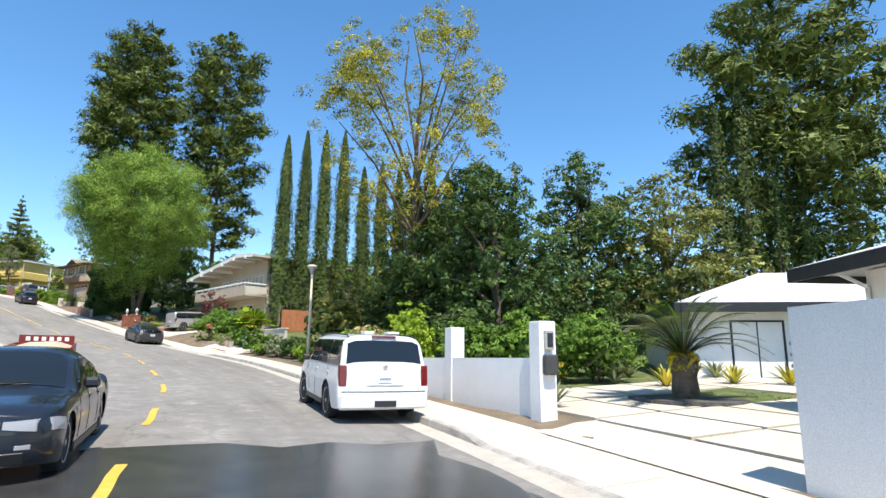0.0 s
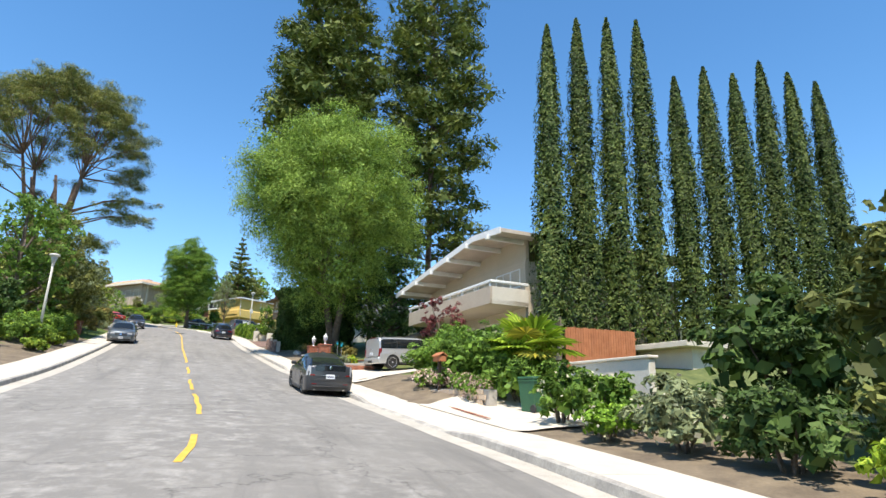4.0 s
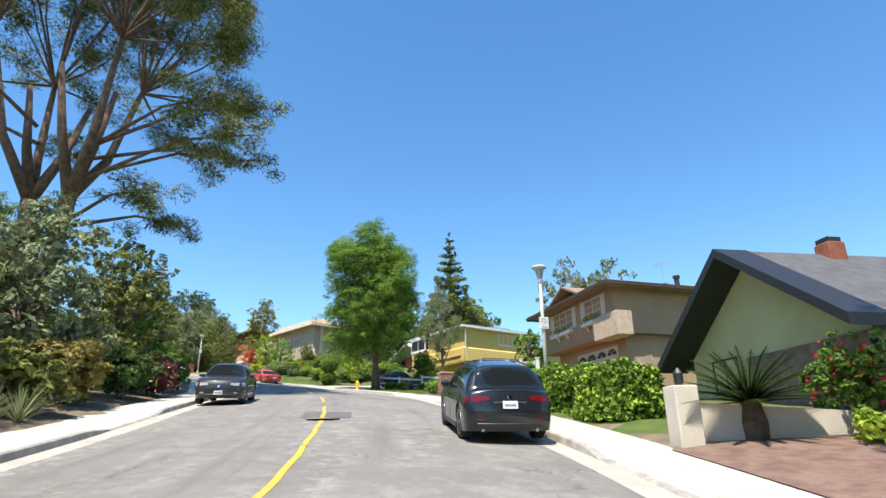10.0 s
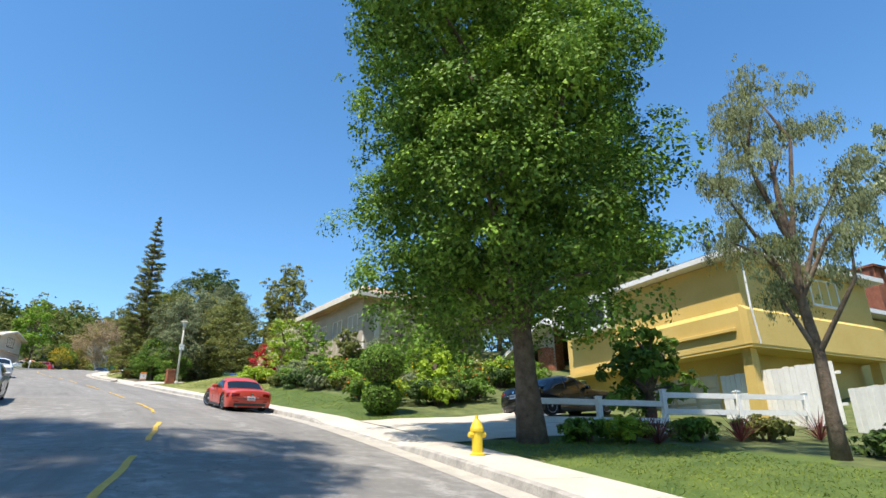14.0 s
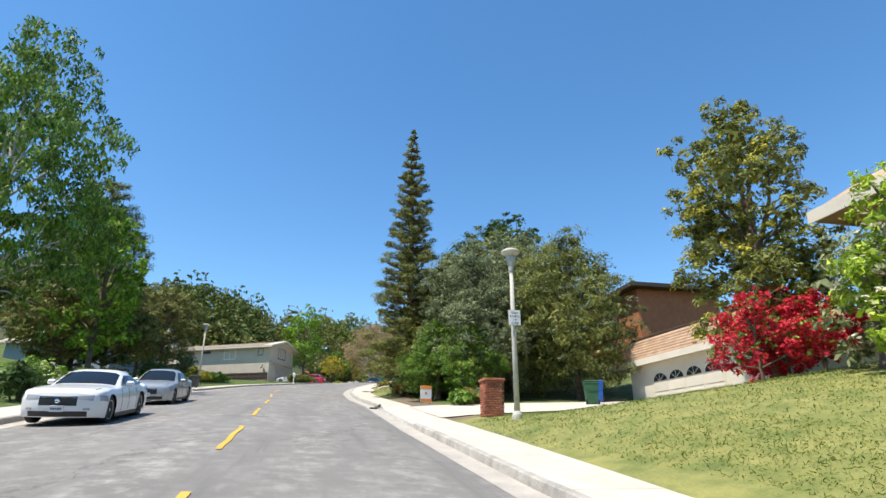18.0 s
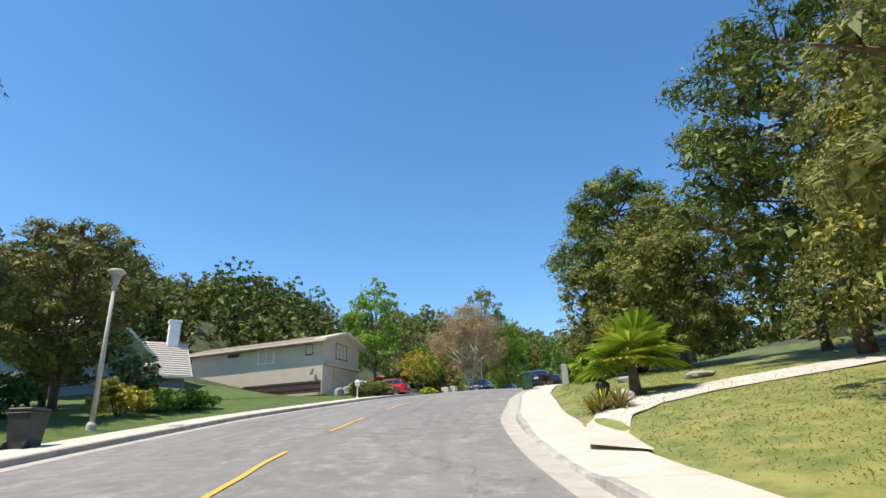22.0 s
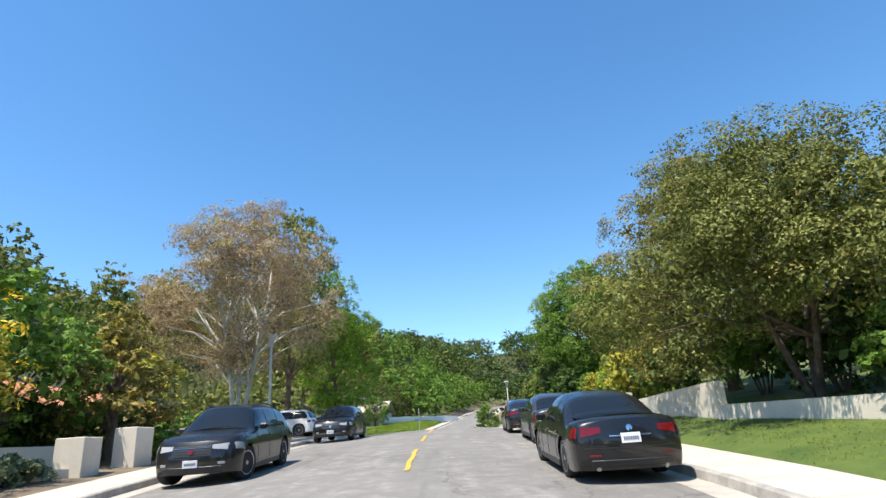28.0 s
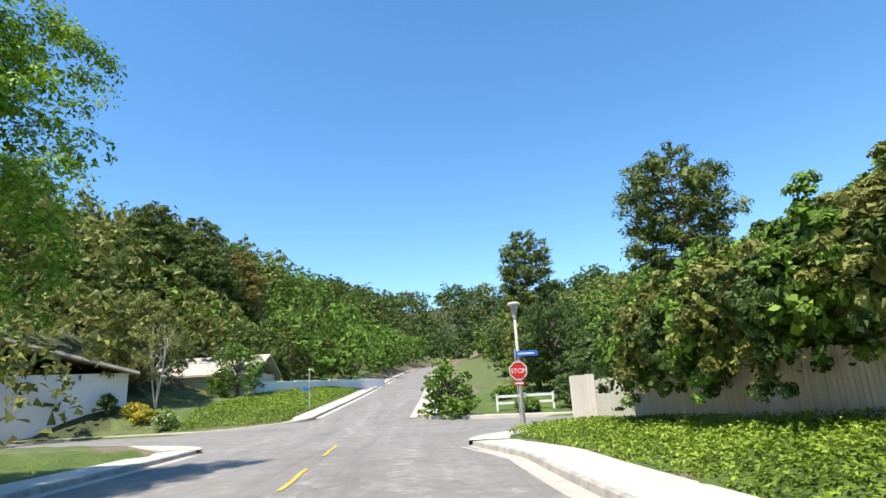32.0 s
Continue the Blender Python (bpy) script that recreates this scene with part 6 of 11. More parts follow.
def hip(g, x0, x1, y0, y1, z, rise, over=0.6, t=0.14):
    X0, X1, Y0, Y1 = x0 - over, x1 + over, y0 - over, y1 + over
    w = min(X1 - X0, Y1 - Y0) / 2
    if X1 - X0 >= Y1 - Y0:
        a, b = (X0 + w, (Y0 + Y1) / 2), (X1 - w, (Y0 + Y1) / 2)
    else:
        a, b = ((X0 + X1) / 2, Y0 + w), ((X0 + X1) / 2, Y1 - w)
    v = [(X0, Y0, z), (X1, Y0, z), (X1, Y1, z), (X0, Y1, z), (X0, Y0, z + t), (X1, Y0, z + t), (X1, Y1, z + t), (X0, Y1, z + t), (*a, z + t + rise), (*b, z + t + rise)]
    f = [(3, 2, 1, 0), (0, 1, 5, 4), (1, 2, 6, 5), (2, 3, 7, 6), (3, 0, 4, 7)]
    if X1 - X0 >= Y1 - Y0:
        f += [(4, 5, 9, 8), (6, 7, 8, 9), (5, 6, 9), (7, 4, 8)]
    else:
        f += [(4, 5, 8), (5, 6, 9, 8), (6, 7, 9), (7, 4, 8, 9)]
    return g.add(v, f)


def roof_profile(g, prof, y0, y1, t):
    """A roof slab whose section across x is a chain of (x, z) points."""
    n = len(prof)
    v = [(x, y, z + k) for k in (0, t) for y in (y0, y1) for x, z in prof]
    f = []
    for i in range(n - 1):
        a, b, c, d = i, n + i, 2 * n + i, 3 * n + i
        f += [(a, a + 1, b + 1, b), (c, d, d + 1, c + 1), (a, c, c + 1, a + 1), (b, b + 1, d + 1, d)]
    f += [(0, n, 3 * n, 2 * n), (n - 1, 3 * n - 1, 4 * n - 1, 2 * n - 1)]
    return g.add(v, f)


def gable_wall(g, x, y0, y1, z0, z, rise, t=0.2, ax="x", skew=0.5):
    """The upright end wall under a two-slope roof."""
    ym = y0 + (y1 - y0) * skew
    P = [(y0, z0), (y1, z0), (y1, z), (ym, z + rise), (y0, z)]
    if ax == "x":
        v = [(x, a, b) for a, b in P] + [(x + t, a, b) for a, b in P]
    else:
        v = [(a, x, b) for a, b in P] + [(a, x + t, b) for a, b in P]
    n = 5
    return g.add(v, [tuple(range(n)), tuple(range(n, 2 * n))[::-1]] + [(i, (i + 1) % n, n + (i + 1) % n, n + i) for i in range(n)])


def walls(parent, x0, x1, y0, y1, z0, z1, mat, t=0.2, label=""):
    """Four walls with thickness, butted."""
    for q in ((x0, x1, y0, y0 + t), (x0, x1, y1 - t, y1), (x0, x0 + t, y0 + t, y1 - t), (x1 - t, x1, y0 + t, y1 - t)):
        part("wall", Geo().box(*q, z0, z1), mat, parent, label)


def garage_door(parent, m, w, h, mat, lites=0, arched=False, label="", panels=4):
    d = part("garage_door", Geo().box(-w / 2, w / 2, 0.0, 0.08, 0, h), mat, parent, label, m=m)
    for r in range(4):
        for k in range(panels):
            x = -w / 2 + w * (k + 0.5) / panels
            if lites and r == 3:
                continue
            part("door_panel", Geo().box(x - w / panels * 0.42, x + w / panels * 0.42, -0.022, 0.02, h * r / 4 + 0.05, h * (r + 1) / 4 - 0.05, 0.015), mat, d)
    for k in range(lites):
        x = -w / 2 + w * (k + 0.5) / lites
        if arched:
            n = 10
            v = [(x + w / lites * 0.40 * math.cos(math.pi * i / n), -0.03, h * 0.76 + h * 0.17 * math.sin(math.pi * i / n)) for i in range(n + 1)]
            g = Geo().add(v + [(a, 0.0, c) for a, _, c in v], [tuple(range(n + 1))[::-1]] + [(i, i + 1, n + 2 + i, n + 1 + i) for i in range(n)])
            part("arched_lite", g, PANE, d)
            for a in (0.25, 0.5, 0.75):
                part("lite_bar", Geo().tube([(x, -0.034, h * 0.76), (x + w / lites * 0.40 * math.cos(math.pi * a), -0.034, h * 0.76 + h * 0.17 * math.sin(math.pi * a))], [0.012, 0.012], 4), mat, d)
        else:
            part("door_lite", Geo().box(x - w / lites * 0.38, x + w / lites * 0.38, -0.028, 0.0, h * 0.80, h * 0.93), PANE, d)
    return d


def brick_face(parent, origin, ux, length, height, mat, bw=0.215, bh=0.068, deep=0.05, seed=1, gap=0.012, name="brick", cap=280, top=None):
    """Bricks in running bond over a core, from origin along ux; meshes are shared."""
    r = random.Random(seed)
    me = Geo().box(0, bw - gap, -deep, 0.0, 0, bh - gap, 0.005).mesh(name, mat)
    hf = Geo().box(0, bw / 2 - gap, -deep, 0.0, 0, bh - gap, 0.005).mesh(name, mat)
    n = 0
    az = math.degrees(math.atan2(ux[1], ux[0]))
    for j in range(int(height / bh)):
        x = 0.0 if j % 2 == 0 else bw / 2
        first = j % 2 == 1
        while True:
            use = hf if first else me
            w = bw / 2 if first else bw
            px = 0.0 if first else x
            if px + w > length + 0.02:
                break
            hh = top(px) if top else height
            if (j + 1) * bh <= hh + 0.01 and n < cap:
                ob = new(name, use)
                ob.parent = parent
                ob.matrix_basis = pose(origin[0] + ux[0] * px, origin[1] + ux[1] * px, origin[2] + j * bh, 0, 0, az) @ Matrix.Translation((0, -r.random() * 0.006, 0))
                n += 1
            if first:
                first = False
            else:
                x += bw


def brick_pillar(m, label, w, h, mat=None, cap_mat=None, seed=1, name="brick_pillar", bh=0.075, bw=0.215):
    ob = thing(name, m, label, "pillar")
    k = w / 2 - 0.045
    part("core", Geo().box(-k, k, -k, k, -0.25, h - 0.02), MORTAR, ob)
    e = w / 2
    for o, u in (((-e, -e + 0.045, 0), (1, 0)), ((e - 0.045, -e, 0), (0, 1)), ((e, e - 0.045, 0), (-1, 0)), ((-e + 0.045, e, 0), (0, -1))):
        brick_face(ob, o, u, w, h, mat or BRICK, bw=w / round(w / bw), bh=bh, seed=seed, cap=90)
    part("cap", Geo().box(-e - 0.05, e + 0.05, -e - 0.05, e + 0.05, h - 0.02, h + 0.06, 0.012), cap_mat or mat or BRICK, ob)
    return ob


def lamp_post(m, label, h=5.4, sign=False, group="street lamps", words=None):
    ob = thing("street_lamp", m, label, "street lamp", group)
    part("base", Geo().lathe([(0.15, -0.2), (0.15, 0.10), (0.10, 0.2)], 14), POST, ob)
    part("pole", Geo().tube([(0, 0, 0.1), (0, 0, h * 0.5), (0, 0, h - 0.75)], [0.088, 0.072, 0.056], 12), POST, ob, smooth=True)
    part("collar", Geo().lathe([(0.075, h - 0.78), (0.085, h - 0.72), (0.085, h - 0.62), (0.06, h - 0.58)], 12), STEEL, ob)
    part("housing", Geo().lathe([(0.08, h - 0.60), (0.10, h - 0.58), (0.17, h - 0.26), (0.16, h - 0.24)], 14), STEEL, ob, smooth=True)
    part("shade", Geo().lathe([(0.15, h - 0.25), (0.29, h - 0.15), (0.30, h - 0.11), (0.24, h - 0.05), (0.08, h)], 18), POST, ob, smooth=True)
    if sign:
        for k, (z0, z1) in enumerate(((h * 0.52, h * 0.52 + 0.46), (h * 0.52 - 0.36, h * 0.52 - 0.02))[:1 if words else 2]):
            pl = part("sign_plate", Geo().box(-0.19, 0.19, -0.125, -0.105, z0, z1, 0.004), SIGNWHITE, ob, "white metal street sign", m=pose(0, 0, 0, 0, 0, -90))
            if words:
                for j, wd in enumerate(words):
                    put_text(pl, wd, 0.085, BLACK, (0, -0.1285, z1 - 0.115 - j * 0.105))
            else:
                g = Geo()
                for j in range(3):
                    g.box(-0.14, 0.14, -0.128, -0.1255, z0 + 0.06 + j * (z1 - z0) / 3.4, z0 + 0.095 + j * (z1 - z0) / 3.4)
                part("lettering", g, DARKBIN, pl)
    return ob


def put_text(parent, words, size, mat, at, turn=(90, 0, 0), name="lettering"):
    cu = bpy.data.curves.new(name, "FONT")
    cu.body, cu.size, cu.align_x, cu.extrude = words, size, "CENTER", 0.001
    tmp = bpy.data.objects.new(name, cu)
    scene.collection.objects.link(tmp)
    me = bpy.data.meshes.new_from_object(tmp)
    bpy.data.objects.remove(tmp)
    me.materials.clear()
    me.materials.append(mat)
    return part(name, me, mat, parent, m=pose(*at, *turn))


def bin_cart(m, label, mat, lid=None, name="wheelie_bin", h=1.05):
    ob = thing(name, m, label, "bin")
    w0, w1, d0, d1 = 0.23, 0.29, 0.26, 0.34
    g = Geo().add([(-w0, -d0, 0.04), (w0, -d0, 0.04), (w0, d0, 0.04), (-w0, d0, 0.04), (-w1, -d1, h * 0.88), (w1, -d1, h * 0.88), (w1, d1, h * 0.88), (-w1, d1, h * 0.88)],
                  [(3, 2, 1, 0), (4, 5, 6, 7), (0, 1, 5, 4), (1, 2, 6, 5), (2, 3, 7, 6), (3, 0, 4, 7)])
    part("body", g, mat, ob)
    part("rim", Geo().box(-w1 - 0.02, w1 + 0.02, -d1 - 0.02, d1 + 0.02, h * 0.86, h * 0.90, 0.01), mat, ob)
    part("lid", Geo().box(-w1 - 0.025, w1 + 0.025, -d1 - 0.03, d1 + 0.03, h * 0.91, h * 0.99, 0.03), lid or mat, ob)
    part("handle", Geo().tube([(-w1, d1 + 0.08, h * 0.86), (w1, d1 + 0.08, h * 0.86)], [0.016, 0.016], 6), mat, ob)
    wm = Geo().lathe([(0.11, -0.03), (0.12, 0), (0.11, 0.03)], 14).mesh("wheel", RUBBER)
    for sg in (1, -1):
        part("wheel", wm, RUBBER, ob, m=Matrix.Translation((sg * (w0 + 0.03), d0 + 0.02, 0.12)) @ Matrix.Rotation(radians(90), 4, "Y"))
    return ob


def board_wall(m, label, length, h, mat, t=0.03, bw=0.14, name="fence", seed=1, slope=0.0):
    """An upright board fence along x."""
    r = random.Random(seed)
    ob = thing(name, m, label, "fence")
    me = Geo().box(0, bw - 0.012, -t / 2, t / 2, 0, h, 0.004).mesh("board", mat)
    for k in range(int(length / bw)):
        b = new("board", me)
        b.parent = ob
        b.matrix_basis = pose(k * bw, r.uniform(-0.006, 0.006), -0.08 + slope * k * bw + r.uniform(-0.02, 0.02))
    part("rail", Geo().box(0, length, t / 2, t / 2 + 0.05, h * 0.25, h * 0.25 + 0.09), mat, ob)
    part("rail", Geo().box(0, length, t / 2, t / 2 + 0.05, h * 0.75, h * 0.75 + 0.09), mat, ob)
    return ob


def rail_fence(m, label, length, h, gap=2.4, seed=1, slope=0.0):
    ob = thing("rail_fence", m, label, "fence")
    n = max(1, round(length / gap))
    for k in range(n + 1):
        x = length * k / n
        p = part("post", Geo().box(x - 0.07, x + 0.07, -0.07, 0.07, -0.3 + slope * x, h + slope * x, 0.008), WHITEWOOD, ob)
        part("post_cap", Geo().box(x - 0.09, x + 0.09, -0.09, 0.09, h + slope * x, h + 0.04 + slope * x, 0.012), WHITEWOOD, p)
        if k < n:
            x2 = length * (k + 1) / n
            for z in (h * 0.40, h * 0.82):
                part("rail", Geo().add([(x, -0.03, z + slope * x), (x2, -0.03, z + slope * x2), (x2, 0.03, z + slope * x2), (x, 0.03, z + slope * x), (x, -0.03, z + 0.15 + slope * x), (x2, -0.03, z + 0.15 + slope * x2), (x2, 0.03, z + 0.15 + slope * x2), (x, 0.03, z + 0.15 + slope * x)],
                                       [(3, 2, 1, 0), (4, 5, 6, 7), (0, 1, 5, 4), (1, 2, 6, 5), (2, 3, 7, 6), (3, 0, 4, 7)]), WHITEWOOD, ob)
    return ob


def boulder(m, label, r0, seed=1, mat=None, flat=0.6):
    bm = bmesh.new()
    bmesh.ops.create_icosphere(bm, subdivisions=3, radius=r0)
    for v in bm.verts:
        n = noise.noise(v.co / r0 * 1.3 + Vector((seed * 7.1, 0, 0)))
        v.co *= 1 + 0.35 * n
        v.co.z *= flat
    me = bpy.data.meshes.new("boulder")
    bm.to_mesh(me)
    bm.free()
    me.materials.append(mat or ROCK)
    ob = new("boulder", me)
    ob.matrix_basis = m @ Matrix.Translation((0, 0, r0 * flat * 0.4))
    return tagged(ob, label, "rock")


# ---- houses ----
def base_pose(s, lat, z, turn=0.0):
    x, y, _, h = line(s, lat)
    return pose(x, y, z, 0, 0, h + turn)


# white modern bungalow beside the slab drive
h = thing("house", pose(8.6, 11.4, 0.55, 0, 0, 2), "white rendered modern bungalow with a pale grey hipped roof", "house")
walls(h, 0, 10, -13, 0, -0.8, 2.75, WHITE)
part("roof", hip(Geo(), 0, 10, -13, 0, 2.78, 1.7, 0.95), GREYROOF, h)
part("fascia", Geo().box(-0.99, 10.97, 0.95, 0.99, 2.62, 2.90).box(-0.99, -0.95, -13.97, 0.95, 2.62, 2.90), BLACK, h)
window_unit(h, face("-x", 0, -3.6, 1.0), 3.6, 1.3, frame_mat=BLACK, cols=3)
part("wall_lamp", Geo().box(-0.16, 0.0, -1.0, -0.8, 1.8, 2.2, 0.02), BLACK, h)
part("downpipe", Geo().tube([(-0.7, -0.1, 2.7), (-0.06, -0.08, 2.4), (-0.06, -0.08, -0.5)], [0.05, 0.05, 0.05], 8), WHITEWOOD, h)
h = thing("house", pose(9.0, 20.6, 0.75, 0, 0, -8), "white house wing with glazed doors and pale grey roof", "house")
walls(h, 0, 11, 0, 8, -0.8, 2.6, WHITE)
part("roof", hip(Geo(), 0, 11, 0, 8, 2.62, 1.7, 0.7), GREYROOF, h)
part("fascia", Geo().box(-0.74, 11.7, -0.74, -0.70, 2.42, 2.76).box(-0.74, -0.70, -0.70, 8.7, 2.42, 2.76), BLACK, h)
window_unit(h, face("-y", 2.2, 0, 0.02), 1.7, 2.1, frame_mat=BLACK, cols=2, sill=False, name="glazed_door")
part("wall_lamp", Geo().box(3.7, 3.88, -0.14, 0.0, 1.6, 1.95, 0.02), BLACK, h)

# two-storey house with the long balcony
h = thing("house", base_pose(59, 14.6, 4.55), "beige two-storey house with a long balcony and low gabled roof", "house")
walls(h, -6.6, 6.4, -11, 0, -1.0, 2.75, BEIGE)
walls(h, -6.6, 6.4, -11, 0, 2.75, 5.2, BEIGE)
RAKE = [(-7.6, 6.28), (-4.6, 6.55), (7.6, 5.15)]
part("gable", Geo().add([(-6.6, y, 5.2) for y in (-0.25, -0.05)] + [(6.4, y, 5.2) for y in (-0.25, -0.05)] + [(6.4, y, 5.30) for y in (-0.25, -0.05)] + [(-4.6, y, 6.55) for y in (-0.25, -0.05)] + [(-6.6, y, 6.37) for y in (-0.25, -0.05)],
     [(1, 3, 5, 7, 9), (8, 6, 4, 2, 0), (0, 2, 3, 1), (2, 4, 5, 3), (4, 6, 7, 5), (6, 8, 9, 7), (8, 0, 1, 9)]), BEIGE, h)
part("roof", roof_profile(Geo(), RAKE, -11.6, 2.1, 0.2), PALEROOF, h)
part("rake_board", roof_profile(Geo(), [(x, z - 0.1) for x, z in RAKE], 2.104, 2.17, 0.34), WHITEWOOD, h)
for k in range(6):
    x = -6.4 + k * 2.5
    z = np.interp(x, [-7.6, -4.6, 7.6], [6.28, 6.55, 5.15])
    part("beam", Geo().box(x - 0.09, x + 0.09, -0.05, 2.32, z - 0.26, z - 0.002, 0.01), WHITEWOOD, h)
part("balcony_floor", Geo().box(-6.9, 4.4, 0.0, 2.3, 2.65, 2.85), BEIGE, h)
bal = part("balcony_wall", Geo().box(-6.9, 4.4, 2.2, 2.32, 2.62, 3.52, 0.01), TAUPE, h)
part("balcony_wall", Geo().box(-6.9, -6.78, 0.0, 2.2, 2.62, 3.52, 0.01), CREAM, h)
part("balcony_rail", Geo().box(-6.95, 4.45, 2.16, 2.34, 3.72, 3.86, 0.02), WHITEWOOD, h)
part("balcony_rail", Geo().box(-6.95, -6.77, 0.0, 2.16, 3.72, 3.86, 0.02), WHITEWOOD, h)
for k in range(8):
    part("baluster", Geo().box(-6.8 + k * 1.58, -6.7 + k * 1.58, 2.2, 2.3, 3.5, 3.74), WHITEWOOD, h)
for x, w in ((-4.3, 1.5), (-2.1, 1.5), (0.1, 1.5), (2.3, 1.5)):
    window_unit(h, face("+y", x, 0, 3.05), w, 1.75, cols=2, rows=2, sill=False, name="glazed_door")
window_unit(h, face("+y", -5.6, 0, 3.9), 0.9, 0.9, cols=1)
garage_door(h, face("+y", 1.6, 0.02, -0.05), 4.9, 2.2, CREAM, lites=8)
garage_door(h, face("+y", -2.9, 0.02, -0.05), 2.6, 2.2, CREAM, lites=4)
part("chimney", Geo().box(-1.0, 0.6, -6, -5, 5.5, 7.6, 0.03), CREAM, h)
part("porch_roof", gable(Geo(), 5.6, 9.5, -3, 0.6, 2.3, 0.7, 0.5, 0.15, "x"), BROWNROOF, h)
walls(h, 6.42, 9.4, -3, 0.5, -1.0, 2.3, TAUPE)

# flat carport wall beside the bin
h = thing("garage", base_pose(49.5, 19.5, 3.0), "cream flat-roofed garage with a green side door", "garage")
walls(h, -3.4, 2.4, -6, 0, -0.6, 1.95, CREAM)
part("roof", Geo().box(-3.8, 2.9, -6.4, 0.7, 1.96, 2.22, 0.02), CREAM, h)
part("door", Geo().box(1.2, 2.1, -0.02, 0.04, -0.1, 1.85, 0.01), GREENBIN, h)
h = thing("garden_wall", spot(38.4, 8.9), "tall stained cream rendered garden wall", "wall")
part("wall", Geo().box(0.0, 3.4, -0.1, 0.1, -0.4, 1.65, 0.02), CREAM, h)
part("coping", Geo().box(-0.05, 3.45, -0.16, 0.16, 1.65, 1.72, 0.015), CREAM, h)

# ranch house with the charcoal gable
h = thing("house", base_pose(97.2, 13.2, 8.9), "pale yellow ranch house with a steep charcoal shingle gable", "house")
gw = Geo()
gable_wall(gw, -0.2, -4.1, 4.4, -0.8, 2.35, 3.0, 0.2, "y", 0.5)
part("gable", gw, PALEYEL, h)
walls(h, -4.1, 4.4, -14, -0.22, -0.8, 2.35, PALEYEL)
part("roof", gable(Geo(), -4.1, 4.4, -14, 0.0, 2.35, 3.05, 0.55, 0.2, "y", 0.5), DARKROOF, h)
part("barge_board", gable(Geo(), -4.12, 4.42, 0.56, 0.65, 2.30, 3.0, 0.62, 0.34, "y", 0.5), BLACK, h)
part("stone_base", Geo().box(-4.25, 1.0, 0.0, 0.12, -0.5, 1.9, 0.02), OLDBRICK, h)
part("chimney", Geo().box(-0.35, 0.35, -3.7, -3.0, 4.8, 5.95, 0.03), BRICK, h)
part("chimney_cap", Geo().box(-0.28, 0.28, -3.63, -3.07, 5.95, 6.15), BLACK, h)
garage_door(h, face("-x", -4.12, -4.2, -0.1), 4.8, 2.1, CREAM, lites=0)
window_unit(h, face("+y", 2.4, 0.0, 0.9), 1.4, 1.1, cols=2, frame_mat=DARKWOOD)
for x in (-4.2, -4.2):
    part("wall_lantern", Geo().lathe([(0.05, 1.3), (0.09, 1.35), (0.09, 1.6), (0.02, 1.75)], 8, m=Matrix.Translation((-4.3, 0.25, 0))), BLACK, h)

# tan two-storey house
h = thing("house", base_pose(112.0, 14.4, 11.6), "tan stucco two-storey house with brown eaves and flower boxes", "house")
walls(h, -3.6, 4.4, -12, -0.9, -0.8, 2.5, TAN)
walls(h, -4.0, 4.6, -12, 0, 2.5, 5.15, TAN)
part("soffit_band", Geo().box(-4.05, 4.65, -0.9, 0.05, 2.42, 2.62), TAN, h)
part("bay", Geo().box(-4.9, -2.4, -0.6, 0.42, 2.2, 3.55, 0.02), PALEBLOCK, h, "lighter tan projecting bay")
part("roof", hip(Geo(), -4.0, 4.6, -12, 0, 5.15, 0.8, 0.95, 0.14), BROWNROOF, h)
part("fascia", Geo().box(-4.97, 5.57, 0.95, 1.0, 5.05, 5.26).box(-5.0, -4.95, -12.9, 0.95, 5.05, 5.26).box(5.55, 5.6, -12.9, 0.95, 5.05, 5.26), DARKWOOD, h)
part("dormer", gable(Geo(), -1.5, 1.8, -4, 0.6, 5.35, 0.75, 0.35, 0.12, "y"), BROWNROOF, h)
for x, w, c in ((-1.9, 1.9, 2), (1.9, 2.6, 3)):
    win = window_unit(h, face("+y", x, 0.0, 3.75), w, 1.15, cols=c, rows=3)
    for sg in (-1, 1):
        part("shutter", Geo().box(x + sg * (w / 2 + 0.27) - 0.19, x + sg * (w / 2 + 0.27) + 0.19, 0.0, 0.05, 3.65, 5.0, 0.01), CREAM, h)
    fb = part("flower_box", Geo().box(x - w / 2 - 0.1, x + w / 2 + 0.1, 0.06, 0.36, 3.32, 3.55, 0.015), WHITEWOOD, h)
    for sg in (-0.6, 0.6):
        part("bracket", Geo().add([(x + sg - 0.05, 0.05, 3.0), (x + sg + 0.05, 0.05, 3.0), (x + sg + 0.05, 0.34, 3.32), (x + sg - 0.05, 0.34, 3.32), (x + sg - 0.05, 0.05, 3.32), (x + sg + 0.05, 0.05, 3.32)], [(0, 1, 2, 3), (3, 2, 5, 4), (0, 3, 4), (1, 5, 2), (0, 4, 5, 1)]), WHITEWOOD, h)
    r_ = np.random.default_rng(int(w * 10))
    P = np.stack([r_.uniform(x - w / 2, x + w / 2, 260), r_.uniform(0.05, 0.42, 260), r_.uniform(3.42, 3.85, 260)], 1)
    part("window_flowers", leaf_mesh("window_flowers", P, np.tile([0, 0.6, 0.6], (260, 1)), 0.13, 0.5, L_GREYGREEN, r=r_), None, fb)
    part("blossoms", leaf_mesh("blossoms", P[:50] + [0, 0.04, 0.1], np.tile([0, 0.6, 0.6], (50, 1)), 0.10, 0.9, F_YELLOW, r=r_), None, fb)
garage_door(h, face("+y", -0.4, -0.88, -0.1), 4.6, 2.1, CREAM, lites=4, arched=True)
for x in (-6.5, -8.6):
    window_unit(h, face("-x", -4.0, x, 3.7), 1.1, 0.9, cols=2)
